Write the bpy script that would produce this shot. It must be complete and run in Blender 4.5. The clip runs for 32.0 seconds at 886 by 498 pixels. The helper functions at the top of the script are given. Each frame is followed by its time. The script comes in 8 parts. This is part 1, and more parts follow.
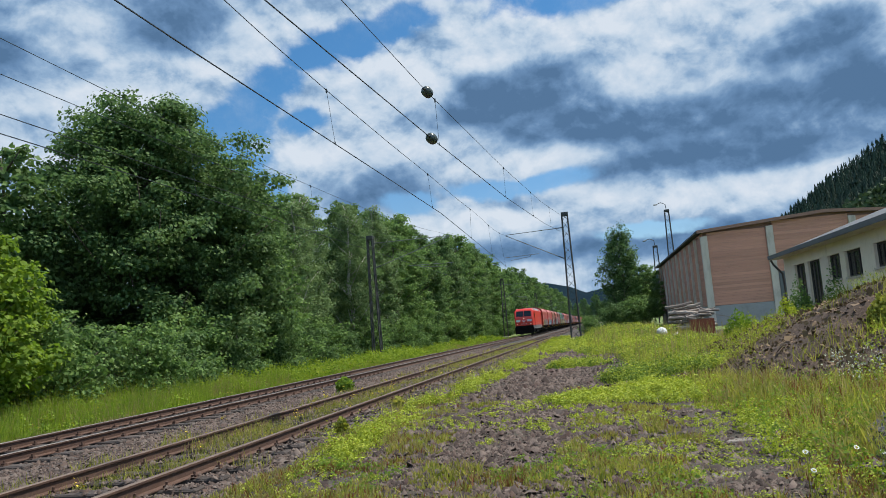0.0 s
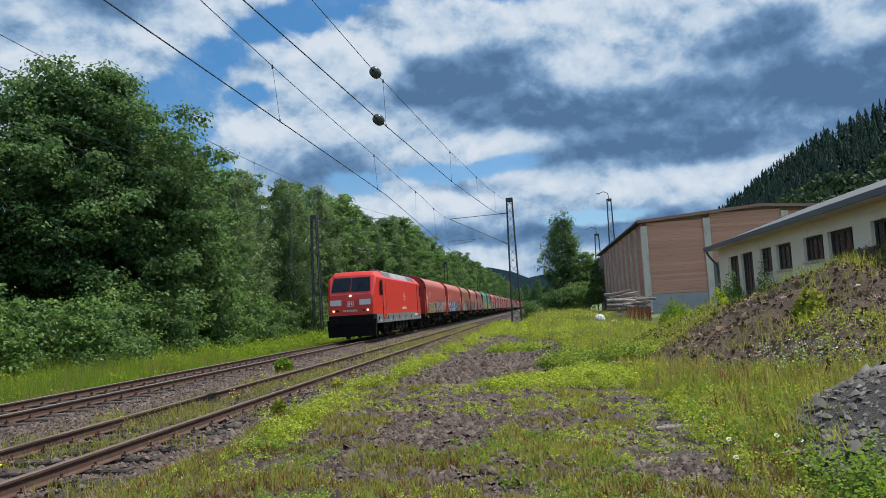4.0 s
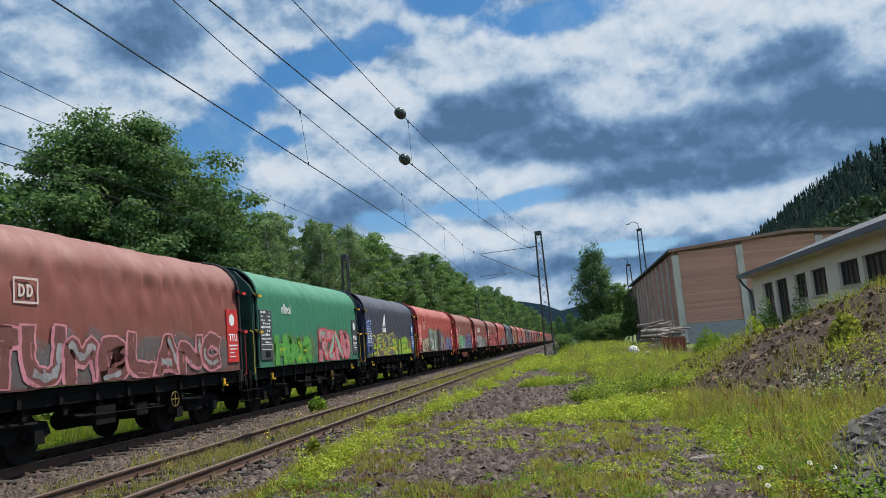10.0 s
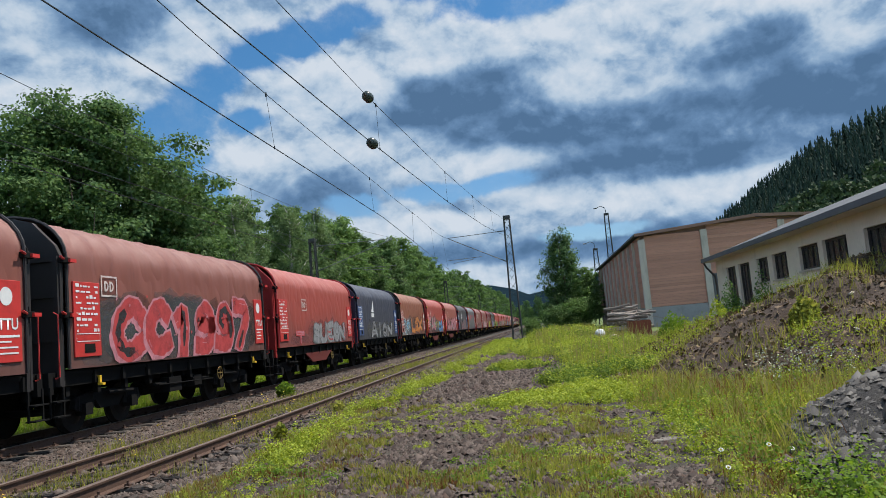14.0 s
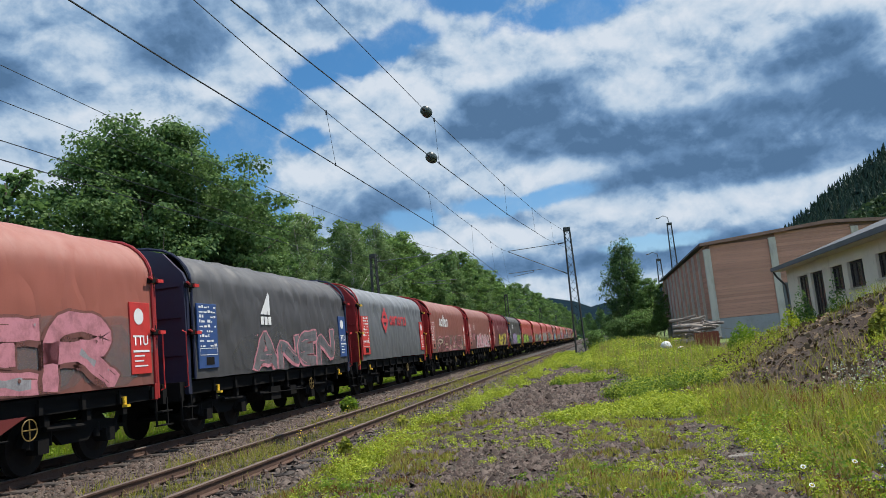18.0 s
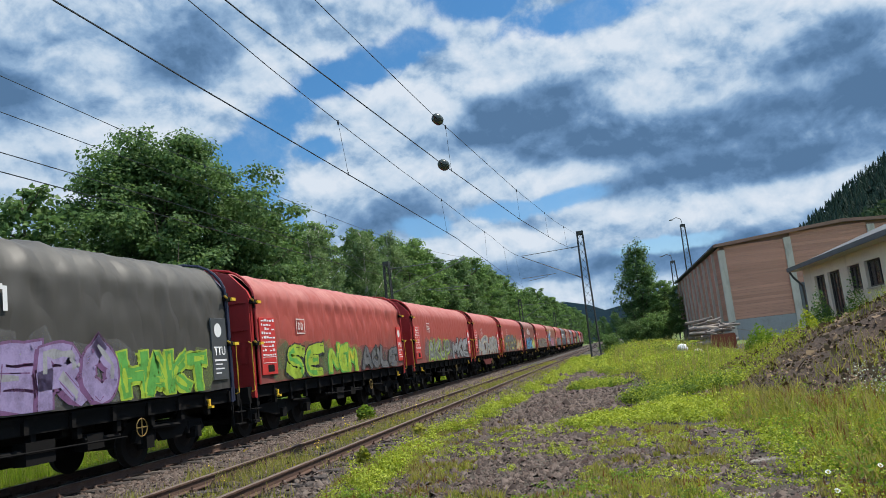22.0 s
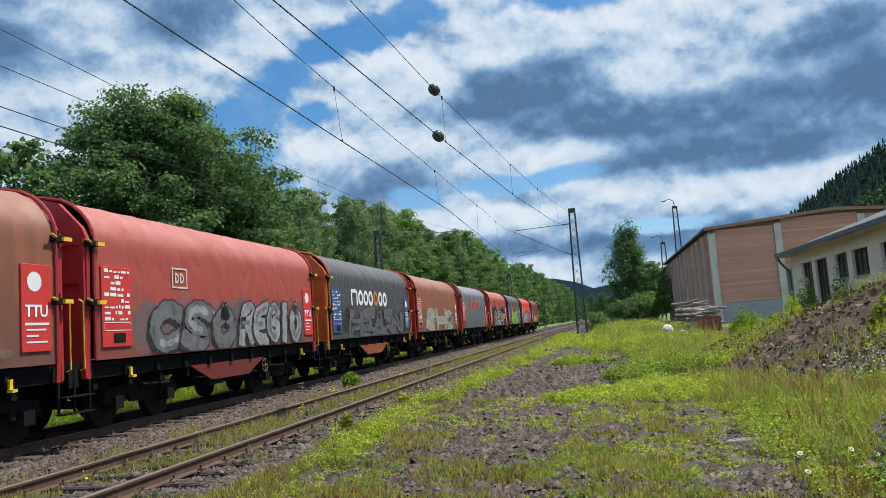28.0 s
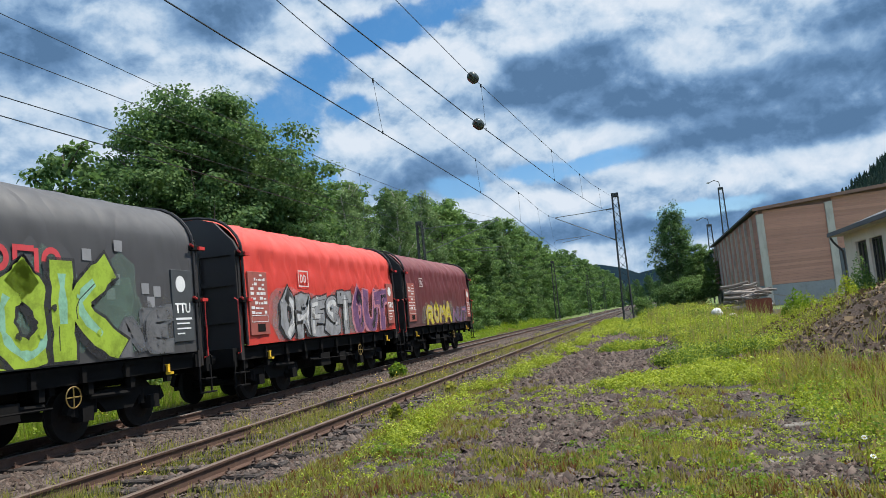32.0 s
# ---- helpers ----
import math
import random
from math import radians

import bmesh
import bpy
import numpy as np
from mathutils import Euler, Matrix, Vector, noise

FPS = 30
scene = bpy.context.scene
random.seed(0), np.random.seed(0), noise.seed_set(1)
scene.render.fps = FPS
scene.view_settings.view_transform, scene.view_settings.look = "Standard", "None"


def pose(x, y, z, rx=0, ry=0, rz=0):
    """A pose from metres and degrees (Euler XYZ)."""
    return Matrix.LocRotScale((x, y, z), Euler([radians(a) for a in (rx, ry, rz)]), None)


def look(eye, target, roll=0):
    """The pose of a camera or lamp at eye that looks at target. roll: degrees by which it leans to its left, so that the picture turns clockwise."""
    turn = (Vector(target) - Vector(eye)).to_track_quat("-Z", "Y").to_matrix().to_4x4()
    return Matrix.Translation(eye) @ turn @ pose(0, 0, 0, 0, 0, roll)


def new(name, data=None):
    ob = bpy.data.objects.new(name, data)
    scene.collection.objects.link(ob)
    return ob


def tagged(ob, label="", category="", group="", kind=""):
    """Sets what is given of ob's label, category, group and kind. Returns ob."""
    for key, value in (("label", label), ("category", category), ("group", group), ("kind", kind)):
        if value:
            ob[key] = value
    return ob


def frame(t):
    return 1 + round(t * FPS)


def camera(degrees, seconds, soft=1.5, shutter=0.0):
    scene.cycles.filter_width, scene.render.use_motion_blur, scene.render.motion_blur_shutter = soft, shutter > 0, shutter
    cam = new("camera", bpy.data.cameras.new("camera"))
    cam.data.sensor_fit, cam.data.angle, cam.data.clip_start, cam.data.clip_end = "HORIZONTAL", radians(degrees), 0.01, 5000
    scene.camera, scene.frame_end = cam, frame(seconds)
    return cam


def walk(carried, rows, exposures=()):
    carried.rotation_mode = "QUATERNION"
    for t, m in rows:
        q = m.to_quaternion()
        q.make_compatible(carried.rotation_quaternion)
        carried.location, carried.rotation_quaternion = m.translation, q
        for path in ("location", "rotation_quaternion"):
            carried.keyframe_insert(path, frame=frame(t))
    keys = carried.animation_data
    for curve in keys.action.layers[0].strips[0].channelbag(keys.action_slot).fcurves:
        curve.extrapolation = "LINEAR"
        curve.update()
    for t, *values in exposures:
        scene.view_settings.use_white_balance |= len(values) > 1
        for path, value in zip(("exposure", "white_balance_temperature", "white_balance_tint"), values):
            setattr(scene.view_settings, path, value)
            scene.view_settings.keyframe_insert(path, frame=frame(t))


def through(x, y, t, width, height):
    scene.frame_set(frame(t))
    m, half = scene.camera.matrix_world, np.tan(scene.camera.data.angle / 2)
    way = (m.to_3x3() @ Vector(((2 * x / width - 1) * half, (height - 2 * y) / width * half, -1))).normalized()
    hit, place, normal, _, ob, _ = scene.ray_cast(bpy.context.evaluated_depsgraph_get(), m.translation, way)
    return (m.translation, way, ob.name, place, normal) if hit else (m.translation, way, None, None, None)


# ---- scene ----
cam = camera(59.92, 32.0, soft=0.85)
PATH = [
    (0.0, (-0.060, 0.068, 1.394), (-1.916, 9.834, 2.472), -4.61),
    (0.5, (-0.060, 0.068, 1.418), (-2.042, 9.797, 2.604), -4.33),
    (1.0, (-0.063, 0.084, 1.406), (-1.925, 9.835, 2.607), -3.22),
    (1.5, (-0.021, 0.104, 1.400), (-1.469, 9.935, 2.525), -2.60),
    (2.0, (-0.011, 0.171, 1.380), (-1.220, 10.048, 2.369), -1.98),
    (2.5, (-0.026, 0.132, 1.405), (-1.177, 10.023, 2.328), -2.50),
    (3.0, (-0.025, 0.075, 1.398), (-1.161, 9.968, 2.315), -2.81),
    (3.5, (-0.033, 0.062, 1.403), (-1.203, 9.963, 2.182), -3.01),
    (5.5, (-0.020, 0.143, 1.426), (-1.122, 10.005, 2.670), -5.20),
    (6.0, (0.032, 0.177, 1.415), (-1.177, 9.986, 2.942), -6.20),
    (6.5, (0.080, 0.156, 1.414), (-1.412, 9.902, 3.084), -7.35),
    (7.0, (0.093, 0.113, 1.434), (-1.493, 9.848, 3.080), -8.29),
    (7.5, (0.074, 0.075, 1.436), (-1.573, 9.811, 3.013), -7.79),
    (8.0, (0.043, -0.003, 1.427), (-1.568, 9.777, 2.752), -6.43),
    (8.5, (0.027, -0.046, 1.426), (-1.522, 9.778, 2.469), -5.74),
    (9.0, (0.032, -0.049, 1.402), (-1.443, 9.787, 2.435), -4.77),
    (9.5, (0.030, -0.053, 1.397), (-1.328, 9.791, 2.518), -4.44),
    (10.0, (0.033, -0.071, 1.402), (-1.485, 9.729, 2.690), -4.79),
    (10.5, (0.027, -0.068, 1.407), (-1.636, 9.709, 2.687), -5.50),
    (11.0, (0.040, -0.068, 1.406), (-1.461, 9.743, 2.625), -6.22),
    (11.5, (0.029, -0.051, 1.405), (-1.258, 9.798, 2.561), -6.86),
    (12.0, (0.026, -0.066, 1.413), (-1.080, 9.796, 2.646), -7.19),
    (12.5, (0.029, -0.103, 1.430), (-1.094, 9.726, 2.888), -6.80),
    (13.0, (0.035, -0.084, 1.417), (-1.209, 9.742, 2.799), -6.09),
    (13.5, (0.049, -0.081, 1.421), (-1.238, 9.771, 2.549), -5.57),
    (14.0, (0.050, -0.057, 1.418), (-1.088, 9.822, 2.466), -5.05),
    (14.5, (0.036, -0.034, 1.436), (-1.166, 9.841, 2.450), -4.88),
    (16.5, (0.025, 0.012, 1.420), (-1.612, 9.815, 2.523), -5.90),
    (17.0, (0.012, -0.004, 1.421), (-1.610, 9.801, 2.529), -5.64),
    (17.5, (0.009, -0.009, 1.420), (-1.699, 9.768, 2.643), -5.40),
    (18.0, (0.010, -0.000, 1.419), (-1.868, 9.736, 2.714), -5.53),
    (18.5, (-0.008, 0.001, 1.417), (-1.940, 9.734, 2.653), -5.71),
    (19.0, (-0.022, -0.023, 1.442), (-1.792, 9.748, 2.627), -5.74),
    (19.5, (-0.034, 0.015, 1.460), (-1.844, 9.778, 2.647), -5.43),
    (20.0, (-0.030, 0.008, 1.461), (-1.792, 9.784, 2.613), -5.32),
    (20.5, (-0.030, 0.018, 1.435), (-1.917, 9.768, 2.610), -5.28),
    (21.0, (-0.055, -0.013, 1.448), (-2.288, 9.653, 2.706), -5.20),
    (21.5, (-0.043, -0.034, 1.451), (-2.166, 9.643, 2.812), -5.73),
    (22.0, (-0.016, -0.006, 1.452), (-2.043, 9.688, 2.840), -6.51),
    (22.5, (-0.021, -0.030, 1.449), (-2.124, 9.671, 2.657), -6.49),
    (23.0, (-0.031, -0.032, 1.443), (-2.302, 9.659, 2.415), -5.94),
    (23.5, (-0.028, -0.023, 1.436), (-2.332, 9.673, 2.249), -5.71),
    (24.0, (-0.024, -0.034, 1.435), (-2.240, 9.691, 2.154), -5.51),
    (24.5, (-0.033, -0.030, 1.436), (-2.145, 9.714, 2.206), -5.36),
    (25.0, (-0.035, -0.036, 1.438), (-2.183, 9.692, 2.299), -5.65),
    (25.5, (-0.022, -0.037, 1.437), (-2.456, 9.618, 2.353), -5.82),
    (27.5, (0.008, -0.036, 1.436), (-2.083, 9.690, 2.455), -4.51),
    (28.0, (0.007, -0.033, 1.434), (-1.952, 9.720, 2.451), -4.15),
    (28.5, (0.007, -0.038, 1.439), (-1.856, 9.732, 2.471), -3.73),
    (29.0, (0.007, -0.044, 1.432), (-1.915, 9.727, 2.347), -3.75),
    (29.5, (0.022, -0.029, 1.441), (-2.003, 9.715, 2.415), -4.28),
    (30.0, (-0.001, -0.050, 1.440), (-2.322, 9.633, 2.359), -4.44),
    (30.5, (0.002, -0.049, 1.435), (-2.340, 9.641, 2.220), -4.49),
    (31.0, (-0.004, -0.006, 1.438), (-2.165, 9.727, 2.219), -5.33),
    (31.5, (-0.031, 0.005, 1.446), (-2.373, 9.686, 2.333), -5.46),
    (32.0, (-0.034, 0.000, 1.438), (-2.538, 9.638, 2.364), -5.46),
]
walk(cam, [(t, look(eye, target, roll)) for t, eye, target, roll in PATH], [(0.0, 0.48), (6.0, 0.42), (13.0, 0.38), (19.0, 0.46), (25.0, 0.56), (32.0, 0.58)])

# ---- world: summer sky with cumulus, one sun ----
SUN_DIR = Vector((0.40, 0.28, 0.87)).normalized()
sun_data = bpy.data.lights.new("sun", "SUN")
sun_data.energy, sun_data.angle, sun_data.color = 4.3, radians(0.55), (1.0, 0.94, 0.84)
sun = new("sun", sun_data)
sun.matrix_world = look(SUN_DIR * 100, (0, 0, 0))

world = bpy.data.worlds.new("sky")
scene.world = world
world.use_nodes = True


def sky_nodes(tree):
    n, l = tree.nodes, tree.links
    n.clear()

    put = n.new

    def vec(op):
        node = put("ShaderNodeVectorMath")
        node.operation = op
        return node

    def ranged():
        node = put("ShaderNodeMapRange")
        node.interpolation_type = "SMOOTHSTEP"
        return node

    def calc(op, a, b=None, clamp=False):
        node = put("ShaderNodeMath")
        node.operation, node.use_clamp = op, clamp
        for k, s in enumerate((a, b)):
            if s is None:
                continue
            if isinstance(s, (int, float)):
                node.inputs[k].default_value = s
            else:
                l.new(s, node.inputs[k])
        return node.outputs[0]

    out = put("ShaderNodeOutputWorld")
    sky = put("ShaderNodeTexSky")
    sky.sky_type, sky.sun_disc = "NISHITA", False
    sky.sun_elevation = math.asin(SUN_DIR.z)
    sky.sun_rotation = math.atan2(SUN_DIR.x, SUN_DIR.y)
    sky.altitude, sky.dust_density, sky.ozone_density = 300, 0.6, 2.0
    clear = put("ShaderNodeBackground")
    clear.inputs["Strength"].default_value = 0.084
    blue = put("ShaderNodeMix")
    blue.data_type, blue.blend_type = "RGBA", "MULTIPLY"
    blue.inputs[0].default_value = 1.0
    l.new(sky.outputs[0], blue.inputs[6])

    where = put("ShaderNodeTexCoord")
    parts = put("ShaderNodeSeparateXYZ")
    l.new(where.outputs["Generated"], parts.inputs[0])
    az = calc("ARCTAN2", parts.outputs[0], parts.outputs[1])
    el = calc("ARCSINE", parts.outputs[2])
    flat = put("ShaderNodeCombineXYZ")
    l.new(az, flat.inputs[0])
    l.new(el, flat.inputs[1])

    low = ranged()
    l.new(el, low.inputs["Value"])
    low.inputs["From Min"].default_value, low.inputs["From Max"].default_value = 0.02, 0.34
    tint = put("ShaderNodeMix")
    tint.data_type = "RGBA"
    l.new(low.outputs[0], tint.inputs[0])
    tint.inputs[6].default_value, tint.inputs[7].default_value = (0.74, 0.88, 1.0, 1), (0.44, 0.84, 1.06, 1)
    l.new(tint.outputs[2], blue.inputs[7])
    l.new(blue.outputs[2], clear.inputs["Color"])

    def fbm(scale, detail, rough, seed):
        t = put("ShaderNodeTexNoise")
        t.inputs["Scale"].default_value = scale
        t.inputs["Detail"].default_value = detail
        t.inputs["Roughness"].default_value = rough
        shift = vec("ADD")
        l.new(flat.outputs[0], shift.inputs[0])
        shift.inputs[1].default_value = (seed, seed * 0.7, seed * 1.3)
        l.new(shift.outputs[0], t.inputs["Vector"])
        return t

    def warped(amount, scale, detail, seed, aim=(0.0, 0.0, 0.0)):
        t = fbm(scale, detail, 0.60, seed)
        mid = vec("SUBTRACT")
        l.new(t.outputs["Color"], mid.inputs[0])
        mid.inputs[1].default_value = (0.5, 0.5, 0.5)
        by = vec("SCALE")
        l.new(mid.outputs[0], by.inputs[0])
        by.inputs["Scale"].default_value = amount
        add = vec("ADD")
        l.new(flat.outputs[0], add.inputs[0])
        l.new(by.outputs[0], add.inputs[1])
        far = vec("ADD")
        l.new(add.outputs[0], far.inputs[0])
        far.inputs[1].default_value = aim
        return far.outputs[0]

    def blobs(rows, at, ragged, outer, inner, join="ADD"):
        """Ellipses with soft edges, joined."""
        total = None
        for a, e, ra, re in rows:
            m = put("ShaderNodeMapping")
            m.inputs["Scale"].default_value = (1 / ra, 1 / re, 0)
            m.inputs["Location"].default_value = (-a / ra, -e / re, 0)
            l.new(at, m.inputs["Vector"])
            d = vec("LENGTH")
            l.new(m.outputs[0], d.inputs[0])
            r = ranged()
            l.new(calc("ADD", d.outputs["Value"], ragged), r.inputs["Value"])
            r.inputs["From Min"].default_value, r.inputs["From Max"].default_value = outer, inner
            total = r.outputs[0] if total is None else calc(join, total, r.outputs[0], join == "ADD")
        return total

    # billows: rounded heads on rounded heads, a little wider than high
    def billow(aim):
        squash = put("ShaderNodeMapping")
        squash.inputs["Scale"].default_value = (1.0, 1.35, 1.0)
        l.new(warped(0.045, 7.0, 2, 3.1, aim), squash.inputs["Vector"])
        v = put("ShaderNodeTexVoronoi")
        v.feature, v.normalize = "SMOOTH_F1", True
        v.inputs["Scale"].default_value = 12.0
        v.inputs["Detail"].default_value = 4.0
        v.inputs["Roughness"].default_value = 0.5
        v.inputs["Lacunarity"].default_value = 2.3
        v.inputs["Smoothness"].default_value = 0.45
        l.new(squash.outputs[0], v.inputs["Vector"])
        return v.outputs["Distance"]

    here, above = billow((0, 0, 0)), billow((0.006, 0.015, 0))
    lit = calc("SUBTRACT", above, here)  # heads bright towards the sun, dim below
    grain = calc("SUBTRACT", fbm(26.0, 8, 0.66, 2.0).outputs["Fac"], 0.5)
    broad = calc("SUBTRACT", fbm(5.5, 4, 0.55, 9.0).outputs["Fac"], 0.5)
    rough_edge = calc("ADD", calc("MULTIPLY", calc("SUBTRACT", 0.40, here), 1.9), calc("MULTIPLY", grain, 0.55))
    soft_edge = calc("ADD", calc("MULTIPLY", calc("SUBTRACT", here, 0.40), 1.3), calc("MULTIPLY", grain, 0.25))
    gaps = blobs(GAPS, warped(0.05, 7.0, 5, 5.3), rough_edge, 1.22, 0.70, "MAXIMUM")
    bellies = blobs(BELLIES, warped(0.06, 6.0, 4, 7.7), soft_edge, 1.50, 0.10)
    heads = blobs(HEADS, warped(0.05, 7.0, 4, 1.7), soft_edge, 1.25, 0.45)
    # broken cloud over the rest of the sky
    rest = ranged()
    l.new(fbm(3.2, 8, 0.6, 11.0).outputs["Fac"], rest.inputs["Value"])
    rest.inputs["From Min"].default_value, rest.inputs["From Max"].default_value = 0.58, 0.46
    aside = ranged()
    off = calc("ABSOLUTE", calc("ADD", az, 0.12))
    l.new(calc("MAXIMUM", off, calc("ADD", el, 0.18)), aside.inputs["Value"])
    aside.inputs["From Min"].default_value, aside.inputs["From Max"].default_value = 0.72, 0.92
    open_sky = calc("MAXIMUM", gaps, calc("MULTIPLY", rest.outputs[0], aside.outputs[0]))
    thin = ranged()
    l.new(fbm(10.0, 10, 0.70, 5.0).outputs["Fac"], thin.inputs["Value"])
    thin.inputs["From Min"].default_value, thin.inputs["From Max"].default_value = 0.42, 0.80
    cover = calc("SUBTRACT", 1.0, calc("MULTIPLY", open_sky, calc("SUBTRACT", 1.0, calc("MULTIPLY", thin.outputs[0], 0.35))), True)
    dark = calc("ADD", calc("MULTIPLY", bellies, 0.58), calc("MULTIPLY", heads, -0.22))
    dark = calc("ADD", dark, calc("MULTIPLY", lit, -2.3))
    dark = calc("ADD", dark, calc("MULTIPLY", grain, 0.17))
    dark = calc("ADD", calc("ADD", dark, 0.38), calc("MULTIPLY", broad, 0.34), clamp=True)
    tone = put("ShaderNodeValToRGB")
    l.new(dark, tone.inputs[0])
    tone.color_ramp.elements[0].position, tone.color_ramp.elements[0].color = 0.0, (0.68, 0.755, 0.85, 1)
    tone.color_ramp.elements[1].position, tone.color_ramp.elements[1].color = 1.0, (0.090, 0.180, 0.325, 1)
    for at, c in ((0.28, (0.51, 0.63, 0.77, 1)), (0.52, (0.28, 0.425, 0.62, 1)), (0.76, (0.145, 0.265, 0.455, 1))):
        tone.color_ramp.elements.new(at).color = c
    cloud = put("ShaderNodeBackground")
    l.new(tone.outputs[0], cloud.inputs["Color"])
    # clouds away from the sun, out of view, brightened to fill the shaded sides
    facing = ranged()
    l.new(parts.outputs[1], facing.inputs["Value"])
    facing.inputs["From Min"].default_value, facing.inputs["From Max"].default_value = 0.55, -0.6
    facing.inputs["To Min"].default_value, facing.inputs["To Max"].default_value = 0.72, 1.75
    l.new(facing.outputs[0], cloud.inputs["Strength"])
    mix = put("ShaderNodeMixShader")
    l.new(cover, mix.inputs[0])
    l.new(clear.outputs[0], mix.inputs[1])
    l.new(cloud.outputs[0], mix.inputs[2])
    l.new(mix.outputs[0], out.inputs[0])


# openings of blue, shaded undersides and sunlit heads of the clouds: azimuth, elevation, half width, half height (radians)
GAPS = (
    (-0.303, 0.380, 0.080, 0.026),
    (-0.386, 0.335, 0.056, 0.032),
    (-0.442, 0.278, 0.070, 0.040),
    (-0.470, 0.235, 0.085, 0.046),
    (-0.345, 0.360, 0.060, 0.030),
    (-0.415, 0.305, 0.060, 0.036),
    (-0.260, 0.392, 0.070, 0.026),
    (-0.355, 0.280, 0.050, 0.020),
    (0.017, 0.403, 0.125, 0.024),
    (-0.215, 0.405, 0.075, 0.024),
    (-0.223, 0.165, 0.050, 0.018),
    (-0.085, 0.180, 0.110, 0.018),
    (-0.120, 0.448, 0.090, 0.035),
    (-0.420, 0.190, 0.055, 0.030),
    (0.080, 0.108, 0.080, 0.012),
)
BELLIES = (
    (-0.058, 0.290, 0.107, 0.046),
    (0.059, 0.247, 0.140, 0.027),
    (0.268, 0.222, 0.170, 0.042),
    (0.290, 0.302, 0.072, 0.026),
    (0.130, 0.184, 0.132, 0.025),
    (-0.270, 0.187, 0.080, 0.031),
    (-0.510, 0.400, 0.070, 0.036),
    (-0.740, 0.360, 0.060, 0.035),
    (0.405, 0.228, 0.094, 0.044),
    (-0.125, 0.297, 0.042, 0.025),
    (-0.095, 0.095, 0.132, 0.014),
    (0.150, 0.088, 0.120, 0.020),
)
HEADS = (
    (-0.237, 0.326, 0.084, 0.049),
    (-0.062, 0.368, 0.120, 0.034),
    (0.081, 0.322, 0.046, 0.055),
    (0.198, 0.371, 0.075, 0.030),
    (0.311, 0.365, 0.063, 0.030),
    (-0.316, 0.242, 0.095, 0.027),
    (-0.187, 0.240, 0.070, 0.025),
    (-0.040, 0.210, 0.070, 0.020),
    (0.190, 0.143, 0.125, 0.020),
    (-0.138, 0.134, 0.110, 0.018),
    (-0.430, 0.368, 0.070, 0.030),
    (-0.578, 0.310, 0.080, 0.030),
    (0.385, 0.290, 0.036, 0.034),
    (0.405, 0.355, 0.055, 0.032),
    (0.240, 0.333, 0.035, 0.020),
    (0.047, 0.163, 0.040, 0.018),
)
sky_nodes(world.node_tree)

# ---- materials ----
def nodes_of(name):
    m = bpy.data.materials.new(name)
    m.use_nodes = True
    return m, m.node_tree.nodes, m.node_tree.links, m.node_tree.nodes["Principled BSDF"]


def noise_on(n, l, coord, scale, detail=6, rough=0.6, stretch=None):
    t = n.new("ShaderNodeTexNoise")
    t.inputs["Scale"].default_value = scale
    t.inputs["Detail"].default_value = detail
    t.inputs["Roughness"].default_value = rough
    if stretch:
        m = n.new("ShaderNodeMapping")
        m.inputs["Scale"].default_value = stretch
        l.new(coord, m.inputs["Vector"])
        coord = m.outputs[0]
    l.new(coord, t.inputs["Vector"])
    return t


def spread(n, l, value, low, high):
    r = n.new("ShaderNodeMapRange")
    l.new(value, r.inputs["Value"])
    r.inputs["From Min"].default_value, r.inputs["From Max"].default_value = low, high
    return r.outputs[0]


def blend(n, l, fac, a, b):
    m = n.new("ShaderNodeMix")
    m.data_type = "RGBA"
    for slot, v in ((0, fac), (6, a), (7, b)):
        if isinstance(v, (int, float)):
            m.inputs[slot].default_value = v
        elif isinstance(v, tuple):
            m.inputs[slot].default_value = (*v, 1)
        else:
            l.new(v, m.inputs[slot])
    return m.outputs[2]


